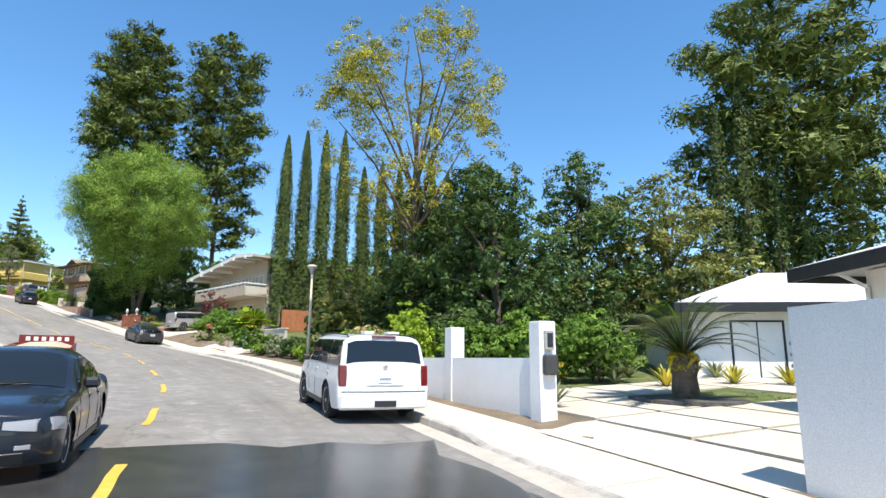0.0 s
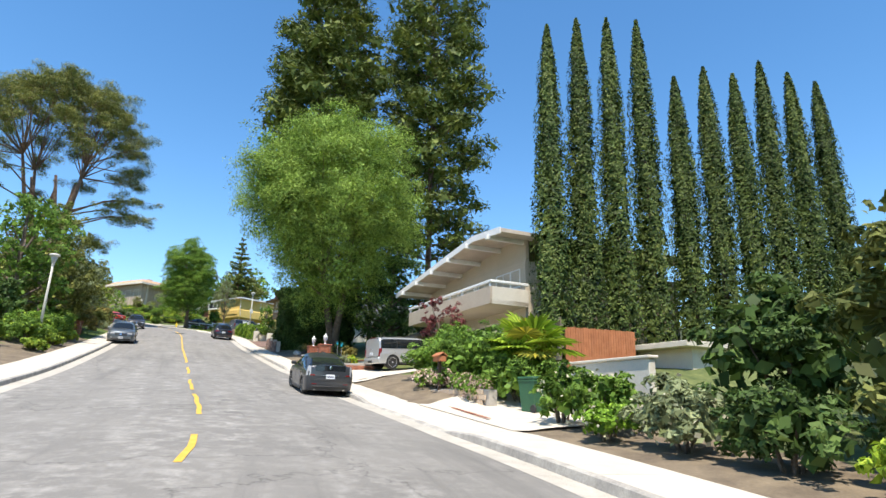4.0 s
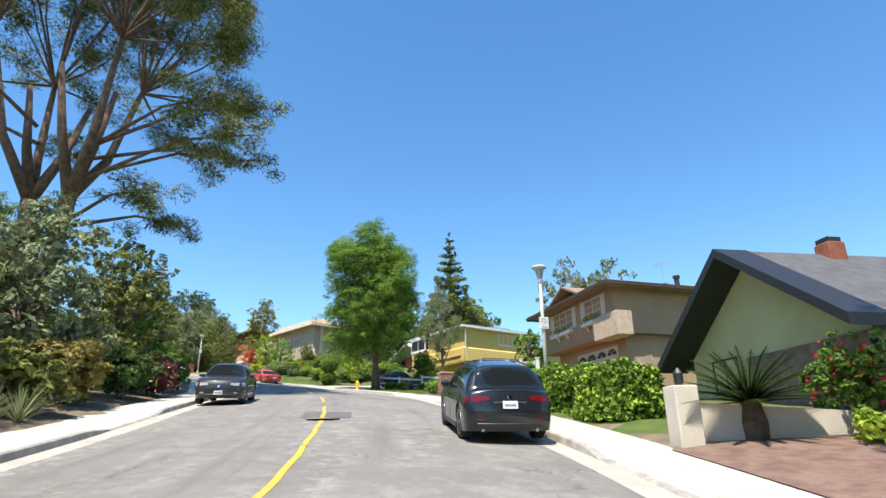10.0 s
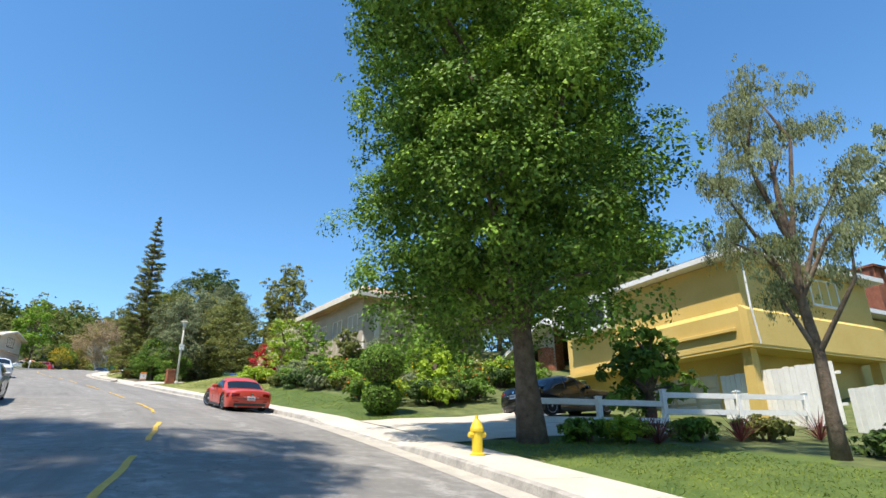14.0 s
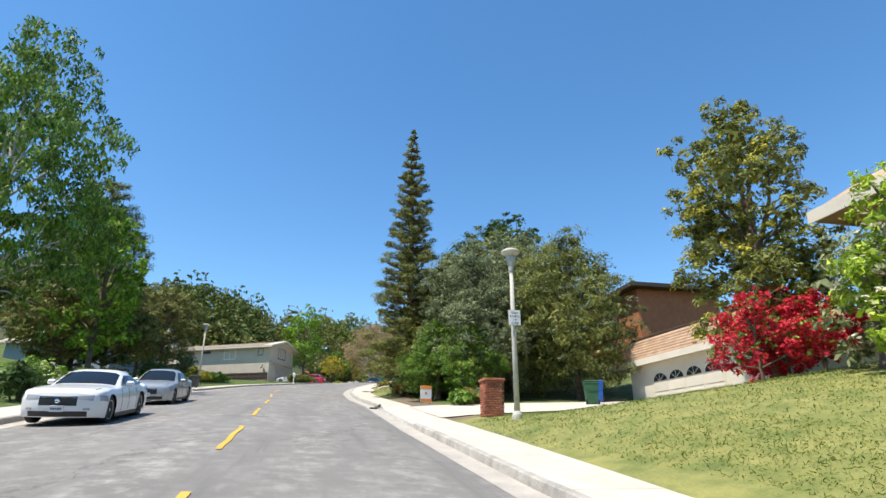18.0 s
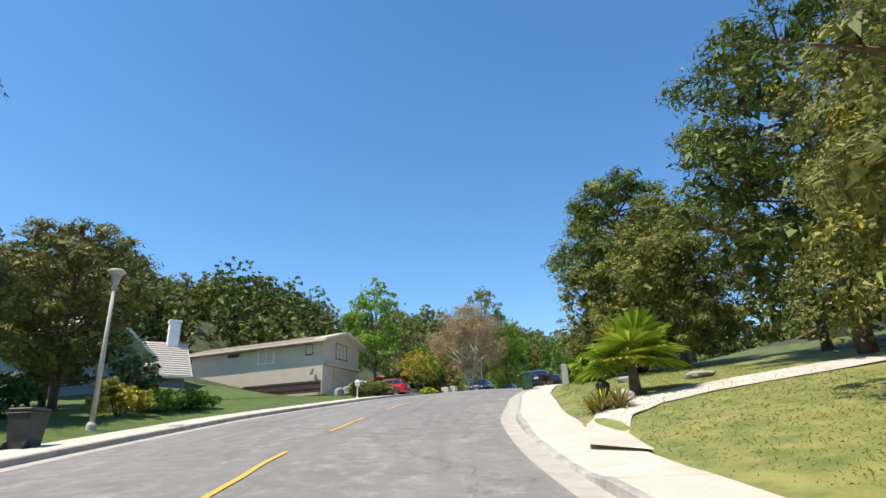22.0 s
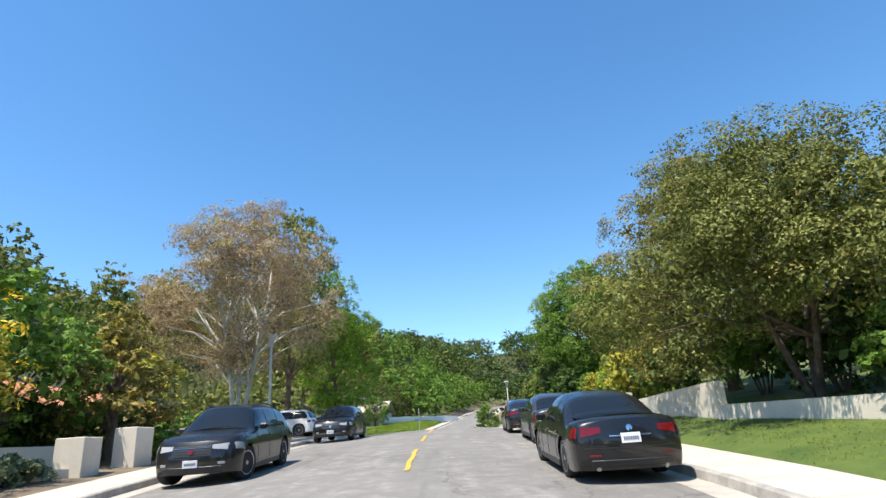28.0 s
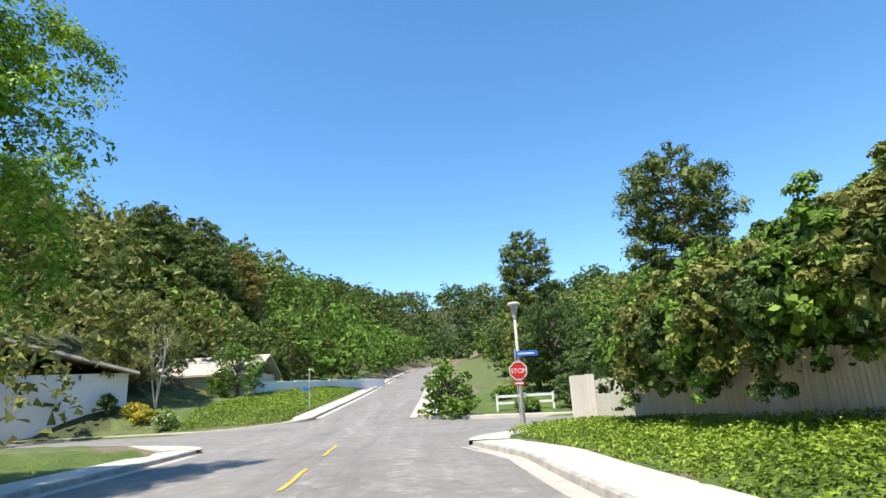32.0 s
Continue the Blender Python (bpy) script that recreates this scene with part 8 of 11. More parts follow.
tree(spot(23.2, 26.3), "broad olive-green garden tree", 10.8, 4.8, 0.4, 28, "dome", 13000, 0.23, 0.55, L_OLIVE, seed=5)
tree(spot(31, 18), "dark green tree behind the shrubs", 8.5, 4.5, 0.6, 22, "dome", 8000, 0.24, 0.55, L_DARK, seed=6)
tree(spot(36, 16), "dark green tree in a row", 7.0, 3.6, 0.6, 20, "dome", 6000, 0.24, 0.55, L_OLIVE, seed=61)
pine(spot(23.2, 39.6), "tall spreading dark green pine", 25, 7.0, 5, seed=7, leaves=18000, dense=1.1)
for k, (lat, hh) in enumerate(((30.5, 15.5), (32.3, 16.8), (34.4, 15), (36.6, 15.8))):
    cypress(spot(22.5 - k * 0.5, lat), "slender dark Italian cypress tree", hh, 0.95, seed=10 + k, leaves=3500, group="cypresses by the bungalow")
for k, (s, lat, hh) in enumerate(((51, 14.8, 19.4), (51, 16.9, 20.4), (50.8, 19.0, 20.8), (50.6, 21.2, 21.0), (50.2, 23.6, 17.2), (49.8, 25.8, 18.0), (49.4, 28.0, 17.6), (49.0, 30.2, 18.6), (48.6, 32.4, 17.8), (48.2, 34.6, 17.2))):
    cypress(spot(s - 0.9, lat, 0, -0.6), "tall columnar Italian cypress in a row", hh + 0.4, 0.94, seed=20 + k, group="row of cypresses")
# brighter leaf copies on top: sunlight painted into the pepper tree's colour
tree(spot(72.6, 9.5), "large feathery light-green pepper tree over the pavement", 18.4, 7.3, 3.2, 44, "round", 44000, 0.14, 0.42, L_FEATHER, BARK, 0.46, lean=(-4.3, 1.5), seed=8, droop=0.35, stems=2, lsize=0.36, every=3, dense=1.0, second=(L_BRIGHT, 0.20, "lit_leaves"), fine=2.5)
pine(spot(77, 8.6), "very tall dense pine behind the pepper tree", 36.5, 5.0, 11, seed=9, tiers=20, leaves=20000, size=0.42, dense=1.15, lumpsize=0.36)
pine(spot(75.5, 19), "very tall dark pine with open crown", 38.5, 5.2, 9, seed=91, tiers=20, leaves=18000, size=0.42, dense=1.1, lumpsize=0.36)
m, ln = between((77.3, 6.1), (77.9, 12.4))
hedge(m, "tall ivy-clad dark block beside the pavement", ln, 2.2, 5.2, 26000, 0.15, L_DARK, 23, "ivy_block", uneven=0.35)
# fresh-green copies over mid-green leaves stand in for sunlit clumps
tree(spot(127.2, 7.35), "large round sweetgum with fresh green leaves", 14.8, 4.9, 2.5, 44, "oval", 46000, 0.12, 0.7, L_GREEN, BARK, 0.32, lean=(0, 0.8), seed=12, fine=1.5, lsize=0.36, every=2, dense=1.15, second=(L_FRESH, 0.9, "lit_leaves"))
tree(spot(122.7, 11.0), "slender weeping birch with greyish bark", 8.6, 1.75, 3.0, 26, "oval", 12000, 0.07, 0.42, L_GREYGREEN, BARK, 0.15, seed=13, droop=0.9, lean=(-0.3, 0.6), lsize=0.30, shell=0.15, dense=0.8, fine=1.5, every=4, second=(L_OLIVE, 0.4, "new_leaves"))
tree(spot(128, 32.5), "weeping birch behind the golden house", 13.5, 3.2, 5, 18, "oval", 4200, 0.24, 0.35, L_GREYGREEN, PALEBARK, 0.16, seed=14, droop=0.6, shell=0.2, dense=1.0)
tree(spot(125.5, 36), "tall weeping birch behind the golden house", 13.0, 3.0, 5, 18, "oval", 4200, 0.24, 0.35, L_GREYGREEN, PALEBARK, 0.16, seed=15, droop=0.6, shell=0.2, dense=1.0)
pine(spot(140, 27), "dark bushy redwood behind the house", 17.5, 4.2, 2, seed=16, tiers=16, leaves=11000, shape="spire", lumpsize=0.34)
tree(spot(148, 19.5), "grey-green olive-like garden tree", 8.8, 3.6, 1.6, 22, "round", 7500, 0.2, 0.4, L_OLIVE, seed=18)
tree(spot(144.5, 18), "light grey-green open garden tree", 6.8, 3.0, 1.2, 18, "round", 4500, 0.2, 0.5, L_GREYGREEN, seed=19)
tree(spot(165.8, 14.6), "upright golden-green garden tree", 10.6, 3.0, 1.0, 22, "oval", 12000, 0.18, 0.5, L_OLIVE, seed=20, dense=1.15, lsize=0.40, second=(L_YGREEN, 0.6, "golden_leaves"))
pine(spot(186.2, 6.0), "tall slender star pine with stiff tiers", 18.8, 3.0, 1.5, seed=21, tiers=26, leaves=60000, leaf=L_STONEPINE, shape="spire", size=0.14, lumpsize=0.26)
for k, (s, lat, hh, rr, lf) in enumerate(((181.5, 9.2, 8.2, 3.6, L_GREYGREEN), (184.5, 12.0, 9.4, 4.6, L_GREYGREEN), (180, 14.5, 8.8, 4.2, L_OLIVE), (189.5, 9.5, 8.4, 3.8, L_OLIVE), (190, 15.5, 10.5, 4.6, L_GREYGREEN), (194, 11.5, 8.6, 3.6, L_OLIVE))):
    tree(spot(s, lat), "dense grey-green evergreen tree overhanging the bank", hh * 1.1, rr * 1.05, 0.5, 30, "dome", 17000, 0.14, 0.5, lf, seed=22 + k, fine=1.8, second=(L_YGREEN if k % 2 else L_GREYGREEN, 0.45, "new_leaves"))
tree(spot(181.6, 6.9), "dark green conifer shrub with yellow-green fronds at the pavement", 4.4, 2.3, 0.2, 22, "dome", 16000, 0.12, 0.42, L_GREEN, seed=33, name="shrub_tree", fine=1.5, second=(L_BRIGHT, 0.08, "new_fronds"))
for k, (s, lat, hh, rr, lf) in enumerate(((184.4, 6.7, 4.6, 1.9, L_OLIVE), (186.2, 6.4, 3.6, 1.5, L_OLIVE), (179.4, 8.2, 4.0, 2.0, L_GREEN), (183.0, 6.6, 3.4, 1.5, L_DARK), (188.0, 8.4, 7.6, 3.0, L_OLIVE))):
    tree(spot(s, lat), "dense evergreen shrub tree hanging to the ground", hh, rr, 0.05, 22, "oval", 14000, 0.11, 0.5, lf, seed=610 + k, name="shrub_tree", group="evergreens at the bend", fine=1.5, second=(L_YGREEN, 0.25, "new_leaves"))
tree(spot(187.4, 5.9), "dark shrub against the pavement", 4.2, 1.7, 0.2, 14, "dome", 4500, 0.2, 0.4, L_DARK, seed=34, name="shrub_tree")
tree(spot(193.6, 15.4), "round oak on the skyline", 13.6, 2.6, 9.0, 14, "round", 4000, 0.3, 0.5, L_DARK, seed=35)
pine(spot(205, 15.0), "dark open pine on the lawn", 13.5, 5.2, 2.6, seed=36, tiers=12, leaves=15000, lumpsize=0.26, size=0.2, dense=0.6)
pine(spot(221.0, 10.2), "broad dense grey-green pine", 12.4, 4.0, 1.0, seed=37, tiers=17, leaves=18000, leaf=L_PINE, shape="oval", size=0.26)
tree(spot(215.6, 11.6), "olive and gold tree on the lawn edge", 10, 4.4, 0.4, 30, "dome", 18000, 0.12, 0.5, L_OLIVE, seed=38, second=(L_YGREEN, 0.3, "new_leaves"))
tree(spot(219.5, 8.2), "olive and bronze tree by the hedge", 7.2, 3.2, 0.4, 20, "round", 9000, 0.16, 0.5, L_OLIVE, seed=39, second=(L_YGREEN, 0.4, "golden_leaves"))
tree(spot(212, 17), "dark tree behind the lawn", 9.5, 4.0, 0.6, 20, "round", 7000, 0.22, 0.5, L_OLIVE, seed=40)
tree(spot(247.5, 9.2), "large bushy olive-green tree over the retaining wall", 7.3, 5.2, 1.5, 44, "dome", 34000, 0.12, 0.5, L_OLIVE, seed=41, fine=1.4, second=(L_BROWN, 0.3, "bronze_leaves"), stems=4, lsize=0.28, dense=0.72)
tree(spot(240.5, 12.5), "green tree behind the hedge", 8.5, 4.0, 0.8, 24, "dome", 9000, 0.22, 0.55, L_OLIVE, seed=42)
tree(spot(254.2, 10.4), "olive and bronze tree beside the cars", 9.4, 3.6, 0.5, 24, "oval", 18000, 0.12, 0.5, L_BROWN, seed=43, fine=1.6, second=(L_YGREEN, 0.35, "golden_leaves"))
tree(spot(232, 15), "bronze-topped tree behind the lamp", 9.8, 3.0, 2, 18, "oval", 5500, 0.24, 0.5, L_BROWN, seed=44)
tree(spot(278.5, 10.9), "large round green tree above the bank", 10.9, 4.5, 0.8, 38, "round", 30000, 0.13, 0.42, L_GREEN, seed=45, droop=0.2, second=(L_BRIGHT, 0.25, "new_leaves"))
tree(spot(262, 11), "dry twiggy olive shrub tree", 5.6, 2.6, 0.6, 14, "dome", 3500, 0.18, 0.4, L_OLIVE, seed=47)
pine(spot(326.9, 24.0), "tall light pine on the skyline", 18, 4.6, 4, seed=51, leaves=11000)
pine(spot(366, 15.5), "tall round-topped pine on the hill", 20, 4.4, 5, seed=52, leaves=8000)
tree(spot(319, 9.5), "drooping dark loquat-like tree at the corner", 7.5, 3.8, 1.0, 22, "dome", 8000, 0.28, 0.35, L_DARK, seed=53, droop=0.3)
tree(spot(312.8, 1.3), "round green shrub tree on the corner", 3.9, 2.0, 0.2, 18, "dome", 6000, 0.2, 0.55, L_GREEN, seed=54, name="shrub_tree")

# ---- trees, driver's left going uphill ----
tree(spot(79, -11.5), "dense green leafy garden tree", 9.5, 4.0, 0.5, 26, "dome", 11000, 0.22, 0.5, L_OLIVE, seed=60)
tree(spot(86, -12.5), "dense grey-green garden tree", 8.6, 4.0, 0.5, 26, "dome", 10000, 0.22, 0.5, L_GREYGREEN, seed=62)
tree(spot(72.5, -12.0), "tall leafy garden tree", 9.5, 3.4, 0.8, 22, "oval", 8000, 0.22, 0.5, L_GREEN, seed=63)
tree(spot(94, -13.0), "dense grey-green evergreen tree", 7.6, 3.8, 0.4, 24, "dome", 9000, 0.22, 0.5, L_OLIVE, seed=64)
tree(spot(101.5, -12.0), "dense grey-green evergreen tree", 6.8, 3.6, 0.4, 24, "dome", 9000, 0.22, 0.5, L_GREYGREEN, seed=65)
tree(spot(108.5, -11.0), "leafy tree with long pale leaves", 7.4, 2.8, 0.6, 20, "oval", 6500, 0.26, 0.35, L_OLIVE, seed=66)
tree(spot(116, -11.5), "garden tree at the bend", 6.2, 2.6, 0.4, 18, "dome", 5500, 0.22, 0.5, L_GREEN, seed=67)
tree(spot(186, -19.0), "tall weeping birch with dense hanging leaves", 23.5, 6.6, 2.5, 40, "oval", 17000, 0.22, 0.4, L_GREEN, PALEBARK, 0.22, seed=68, droop=0.6)
tree(spot(192.5, -15.0), "fresh green round garden tree", 12.5, 3.2, 2.0, 24, "oval", 9000, 0.26, 0.7, L_FRESH, seed=69)
pine(spot(200.0, -20.6), "tall blue-green conifer tree", 17.2, 3.8, 0.5, seed=70, tiers=19, leaves=30000, leaf=L_GREYGREEN, shape="oval", size=0.2, lumpsize=0.30, dense=0.9)
for k, (s, lat, hh, rr) in enumerate(((201, -18.5, 7.5, 3.6), (207.5, -17.0, 8.2, 3.4), (196, -19.5, 7.0, 3.4), (212, -22, 9, 3.6))):
    pine(spot(s, lat), "twisted juniper with dark tufts", hh, rr, 1.5, seed=72 + k, tiers=9, leaves=8500, leaf=L_DRYPINE, shape="oval", size=0.26, trunk=0.2)
tree(spot(246.5, -17.6), "tall upright fresh green tree", 14.4, 3.9, 3, 26, "oval", 8500, 0.3, 0.6, L_FRESH, seed=76)
tree(spot(245.6, -12.1), "small golden-flowering tree with spreading limbs", 4.9, 2.7, 1.6, 16, "dome", 4200, 0.2, 0.4, L_YGREEN, BARK, 0.13, seed=77, stems=3, second=(F_YELLOW, 0.3, "blossom"), every=1, dense=0.5)
tree(spot(250.2, -13.6), "green garden tree behind the wall", 6.4, 3.2, 0.8, 20, "dome", 7500, 0.22, 0.45, L_GREEN, seed=78, stems=3)
tree(spot(253.0, -11.5), "rust and green garden tree", 5.2, 2.4, 0.5, 16, "dome", 5500, 0.2, 0.45, L_BROWN, seed=79, second=(L_YGREEN, 0.4, "green_leaves"))
tree(spot(264.2, -11.6), "spreading plane tree with rust seed heads and pale bark", 13.0, 6.0, 3.4, 34, "round", 34000, 0.09, 0.55, L_RUST, PALEBARK, 0.26, seed=80, stems=3, every=1, lsize=0.28, shell=0.15, dense=0.72, fine=1.4, second=(L_YGREEN, 0.25, "green_leaves"))
tree(spot(281.0, -14.5), "tall eucalyptus with dark drooping crown", 20.5, 4.8, 5, 30, "oval", 9900, 0.34, 0.3, L_OLIVE, BARKRED, 0.26, seed=82, droop=0.5)
# brighter second leaves put sun on the upper crown by colour
tree(spot(288.6, -12.6), "upright light green maple-like tree", 16.8, 4.4, 1.6, 36, "oval", 26000, 0.14, 0.6, L_FRESH, BARK, 0.2, seed=83, lsize=0.36, second=(L_BRIGHT, 0.4, "lit_leaves"))
tree(spot(322.6, -21.8), "small bare pale-barked tree in front of a feathery shrub", 7.4, 2.9, 2.0, 18, "round", 900, 0.14, 0.3, L_GREYGREEN, PALEBARK, 0.13, seed=84, stems=3, every=1, dense=0.04)
tree(spot(326.0, -25.0), "soft feathery grey-green shrub tree", 8.4, 5.0, 0.3, 30, "dome", 16000, 0.13, 0.42, L_OLIVE, seed=85, droop=0.3)
tree(spot(333.0, -19.0), "round dark green shrub tree by the white wall", 5.2, 3.0, 0.2, 20, "dome", 9000, 0.18, 0.45, L_GREEN, seed=86, name="shrub_tree")
for k, (s, lat, hh) in enumerate(((338.5, -21.5, 7.4), (342.5, -19.6, 7.8), (346.5, -17.6, 7.2), (350.5, -15.8, 7.6), (355.0, -14.0, 7.0))):
    tree(spot(s, lat), "dense dark conifer in a row behind the white wall", hh, 3.1, 0.2, 22, "dome", 8000, 0.2, 0.42, L_PINE, seed=700 + k, group="conifers behind the white wall")
for k, (s, lat, hh, rr) in enumerate(((354, -39, 16, 4.6), (357, -34, 16.5, 4.4), (353, -31, 13.5, 4.2), (360, -29, 14.0, 3.6))):
    pine(spot(s, lat), "tall broad pine on the slope above the junction", hh, rr, 2.0, seed=720 + k, leaves=11000, shape="oval", leaf=L_PINE if k < 3 else L_BROWN, dense=1.0)
umbrella_pine(pose(-81.6, 71.4, float(ground(-81.6, 71.4)[0][0])), "huge umbrella-crowned stone pine with forked trunk", 32.4, 10.8, off=(-0.2, 0.0), low=((10.0, 6.7, 12.8), (6.6, 3.0, 9.4), (9.4, 4.9, 14.8), (8.6, 7.4, 15.5), (-9.0, 3.0, 17.0), (-8.0, -6.0, 16.0), (2.0, -10.0, 16.5), (1.1, 7.4, 10.0), (2.7, 10.4, 15.2), (5.5, 8.6, 13.6)))

# extra trees in dark leaf colour, put in to deepen the bank's shade
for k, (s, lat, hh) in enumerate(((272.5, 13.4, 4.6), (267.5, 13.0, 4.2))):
    tree(spot(s, lat), "added dark-leaved tree, its colour painting deep shade", hh, 2.7, 0.2, 20, "dome", 7000, 0.2, 0.55, L_DARK, seed=320 + k)

for k, (s, lat, hh, rr) in enumerate(((312.5, 10.5, 4.4, 2.6), (317.5, 13.0, 5.4, 3.2), (323.0, 8.8, 6.0, 3.2), (327.5, 13.0, 7.0, 3.8), (332.5, 9.5, 6.2, 3.2), (338.5, 12.0, 7.5, 3.8), (344.0, 9.2, 6.4, 3.2), (322.0, 18.0, 7.5, 4.0))):
    tree(spot(s, lat), "dense dark evergreen tree on the slope past the junction", hh, rr, 0.2, 22, "dome", 7000, 0.24, 0.5, (L_DARK, L_GREEN, L_OLIVE)[k % 3], seed=340 + k, group="trees past the junction")

# mostly dark leaves, so shade under the tree is partly painted
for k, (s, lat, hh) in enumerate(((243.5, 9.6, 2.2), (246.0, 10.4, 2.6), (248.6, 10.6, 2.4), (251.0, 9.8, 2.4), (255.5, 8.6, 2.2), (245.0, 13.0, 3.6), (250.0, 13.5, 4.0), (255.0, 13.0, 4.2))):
    bush(spot(s, lat), "shrub behind the retaining wall, mostly in dark shade-tinted leaves", 1.7, 1.5, hh, 3600, 0.15, 0.5, L_DARK if k % 3 else L_GREEN, 12, 360 + k, group="shrubs behind the retaining wall")

# ---- far woods ----
def scatter(n, cx, cy, rx, ry, h0, h1, r0, r1, seed, keep=14.0):
    r = np.random.default_rng(seed)
    out = []
    while len(out) < n:
        x, y = cx + r.uniform(-rx, rx), cy + r.uniform(-ry, ry)
        _, s_, l_ = ground(x, y)
        if abs(l_[0]) > keep:
            out.append((x, y, r.uniform(h0, h1), r.uniform(r0, r1)))
    return out


woods("hill_woods", "dense dark pines covering the hillside", scatter(230, -285, 40, 75, 60, 8, 15, 3, 5, 1, 34), L_PINE, 800, 0.75)
woods("hill_woods", "mixed green trees below the hillside", scatter(90, -262, 68, 45, 30, 6, 11, 3, 4.5, 2, 26), L_OLIVE, 700, 0.7)
woods("far_woods", "mixed trees lining the street up the hill", [(*line(s, sd * (13 + 9 * k + rng.uniform(-2, 2)))[:2], rng.uniform(7, 12) * (1 if sd < 0 else 0.5), rng.uniform(3.4, 5) * (1 if sd < 0 else 0.7)) for s in range(346, 470, 9) for sd in (-1, 1) for k in range(3)], L_GREEN, 700, 0.75)
woods("far_woods", "dark trees closing the top of the street", scatter(140, -420, 300, 70, 70, 8, 14, 4, 6, 4, 3), L_DARK, 420, 1.0)
woods("far_woods", "trees covering the far hill", scatter(120, -370, 245, 75, 60, 6, 9, 4, 5.5, 14, 12), L_PINE, 420, 0.8)
woods("far_woods", "trees along the crest of the far hill", scatter(260, -485, 320, 95, 100, 7, 12, 5, 8, 15, 12), L_PINE, 260, 1.3)
woods("far_woods", "tall trees beyond the junction", scatter(100, -330, 140, 40, 40, 9, 16, 3.5, 5, 5, 22), L_OLIVE, 620, 0.8)
woods("far_woods", "trees behind the houses", scatter(60, -250, 190, 70, 45, 4, 7.5, 3, 4.5, 6, 24), L_OLIVE, 520, 0.85)
woods("far_woods", "trees behind the houses downhill", scatter(70, -40, 125, 90, 35, 7, 11, 3, 4.5, 7, 40), L_GREEN, 420, 0.85)
woods("far_woods", "trees on the driver's far side", scatter(60, -110, 30, 70, 40, 7, 12, 3, 4.5, 8, 30), L_GREEN, 420, 0.85)
for k, (s, lat, hh) in enumerate(((146, 25, 9.5), (151, 27, 10), (141.5, 31, 9))):
    tree(spot(s, lat), "dark green tree behind the bank", hh, 4.2, 0.6, 20, "dome", 6000, 0.26, 0.5, L_OLIVE if k else L_GREYGREEN, seed=300 + k)

woods("far_woods", "dense trees on the slopes above the junction", [(*line(s + rng.uniform(-2, 2), sd * (a + 8 * k + rng.uniform(-2, 2)))[:2], rng.uniform(7, 12) * (1 if sd < 0 else 0.55), rng.uniform(3.6, 5) * (1 if sd < 0 else 0.8)) for sd, a, s0, s1 in ((1, 22, 306, 350), (-1, 27, 300, 350)) for s in range(s0, s1, 7) for k in range(5)], L_OLIVE, 620, 0.62)
woods("far_woods", "dense trees high on the hill", [(*line(s + rng.uniform(-3, 3), sd * (40 + 11 * k + rng.uniform(-3, 3)))[:2], rng.uniform(8, 12) * (1 if sd < 0 else 0.4), rng.uniform(4.5, 6.5) * (1 if sd < 0 else 0.7)) for sd in (1, -1) for s in range(346, 470, 12) for k in range(5)], L_GREEN, 420, 0.9)


# ---- drives, walls, shrubs and small things, from the start uphill ----
def apron(name, label, s0, s1, d0, d1, side, mat, lift=0.035, n=8):
    """A paved sheet on the ground between the walk and a house."""
    rows = []
    for i in range(n + 1):
        row = []
        for j in range(13):
            s, d = s0 + (s1 - s0) * i / n, d0 + (d1 - d0) * j / 12
            lat = float(RIGHT(s)) + EDGE + d if side > 0 else float(LEFT(s)) - EDGE - d
            x, y, z, _ = line(s, lat)
            gz_ = float(ground(x, y)[0][0])
            row.append((x, y, (max(gz_, z + 0.10) if d < 1.2 else gz_) + lift))
        rows.append(row)
    return tagged(new(name, grid_mesh(name, mat, rows)), label, "driveway", kind="structure")


apron("driveway", "concrete apron of the slab drive", 1.0, 9.6, -0.1, 1.4, 1, CONCRETE)
drive = thing("slab_drive", pose(0, 0, 0), "large pale concrete slabs set in grass strips", "driveway", kind="structure")
for i in range(7):
    for j in range(6):
        s, d = -2.0 + i * 2.35, 1.55 + j * 1.75
        if 9.5 < s + 1 < 12.0 and 3.5 < d < 6.9:
            continue
        P = []
        for a, b in ((0, 0), (2.22, 0), (2.22, 1.62), (0, 1.62)):
            x, y, z, _ = line(s + a, float(RIGHT(s)) + EDGE + d + b)
            P.append((x, y, float(ground(x, y)[0][0]) + 0.05))
        part("paving_slab", Geo().add(P + [(x, y, z - 0.1) for x, y, z in P], [(3, 2, 1, 0), (0, 1, 5, 4), (1, 2, 6, 5), (2, 3, 7, 6), (3, 0, 4, 7)]), CONCRETE, drive)
carpet("grass_strips", "thin grass strips between drive slabs", strewn(-2, 14.5, 1.4, 12, 1, 5200, 0.02), 0.08, 0.3, L_GRASS, 1.5, "grass")
# ragged dark, low-roughness patch with a smaller pale one on top
road_patch("wet_patch", -4, 9.6, -3.4, 3.1, DARKGLOSS, "ragged dark glossy patch spread over the asphalt", 0.55)
road_patch("wet_streak", 3.6, 5.6, 0.2, 1.4, CONCRETE, "small pale patch on the dark one", 0.8, 0.068)
road_patch("asphalt_apron", 295.4, 302.0, float(RIGHT(297)) - 0.5, float(RIGHT(297)) + 1.6, ASPHALT, "asphalt at the mouth of the side street", 0.0, 0.044)
road_patch("tar_patch", 96.5, 98.6, -2.0, -0.6, TAR, "square dark tar repair")
road_patch("tar_patch", 113.5, 116, -3.6, 0.6, TAR, "long dark tar repair", 0.3)
road_patch("pale_patch", 118, 119.2, 0.2, 2.4, GUTTER, "pale concrete trench repair", 0.1)
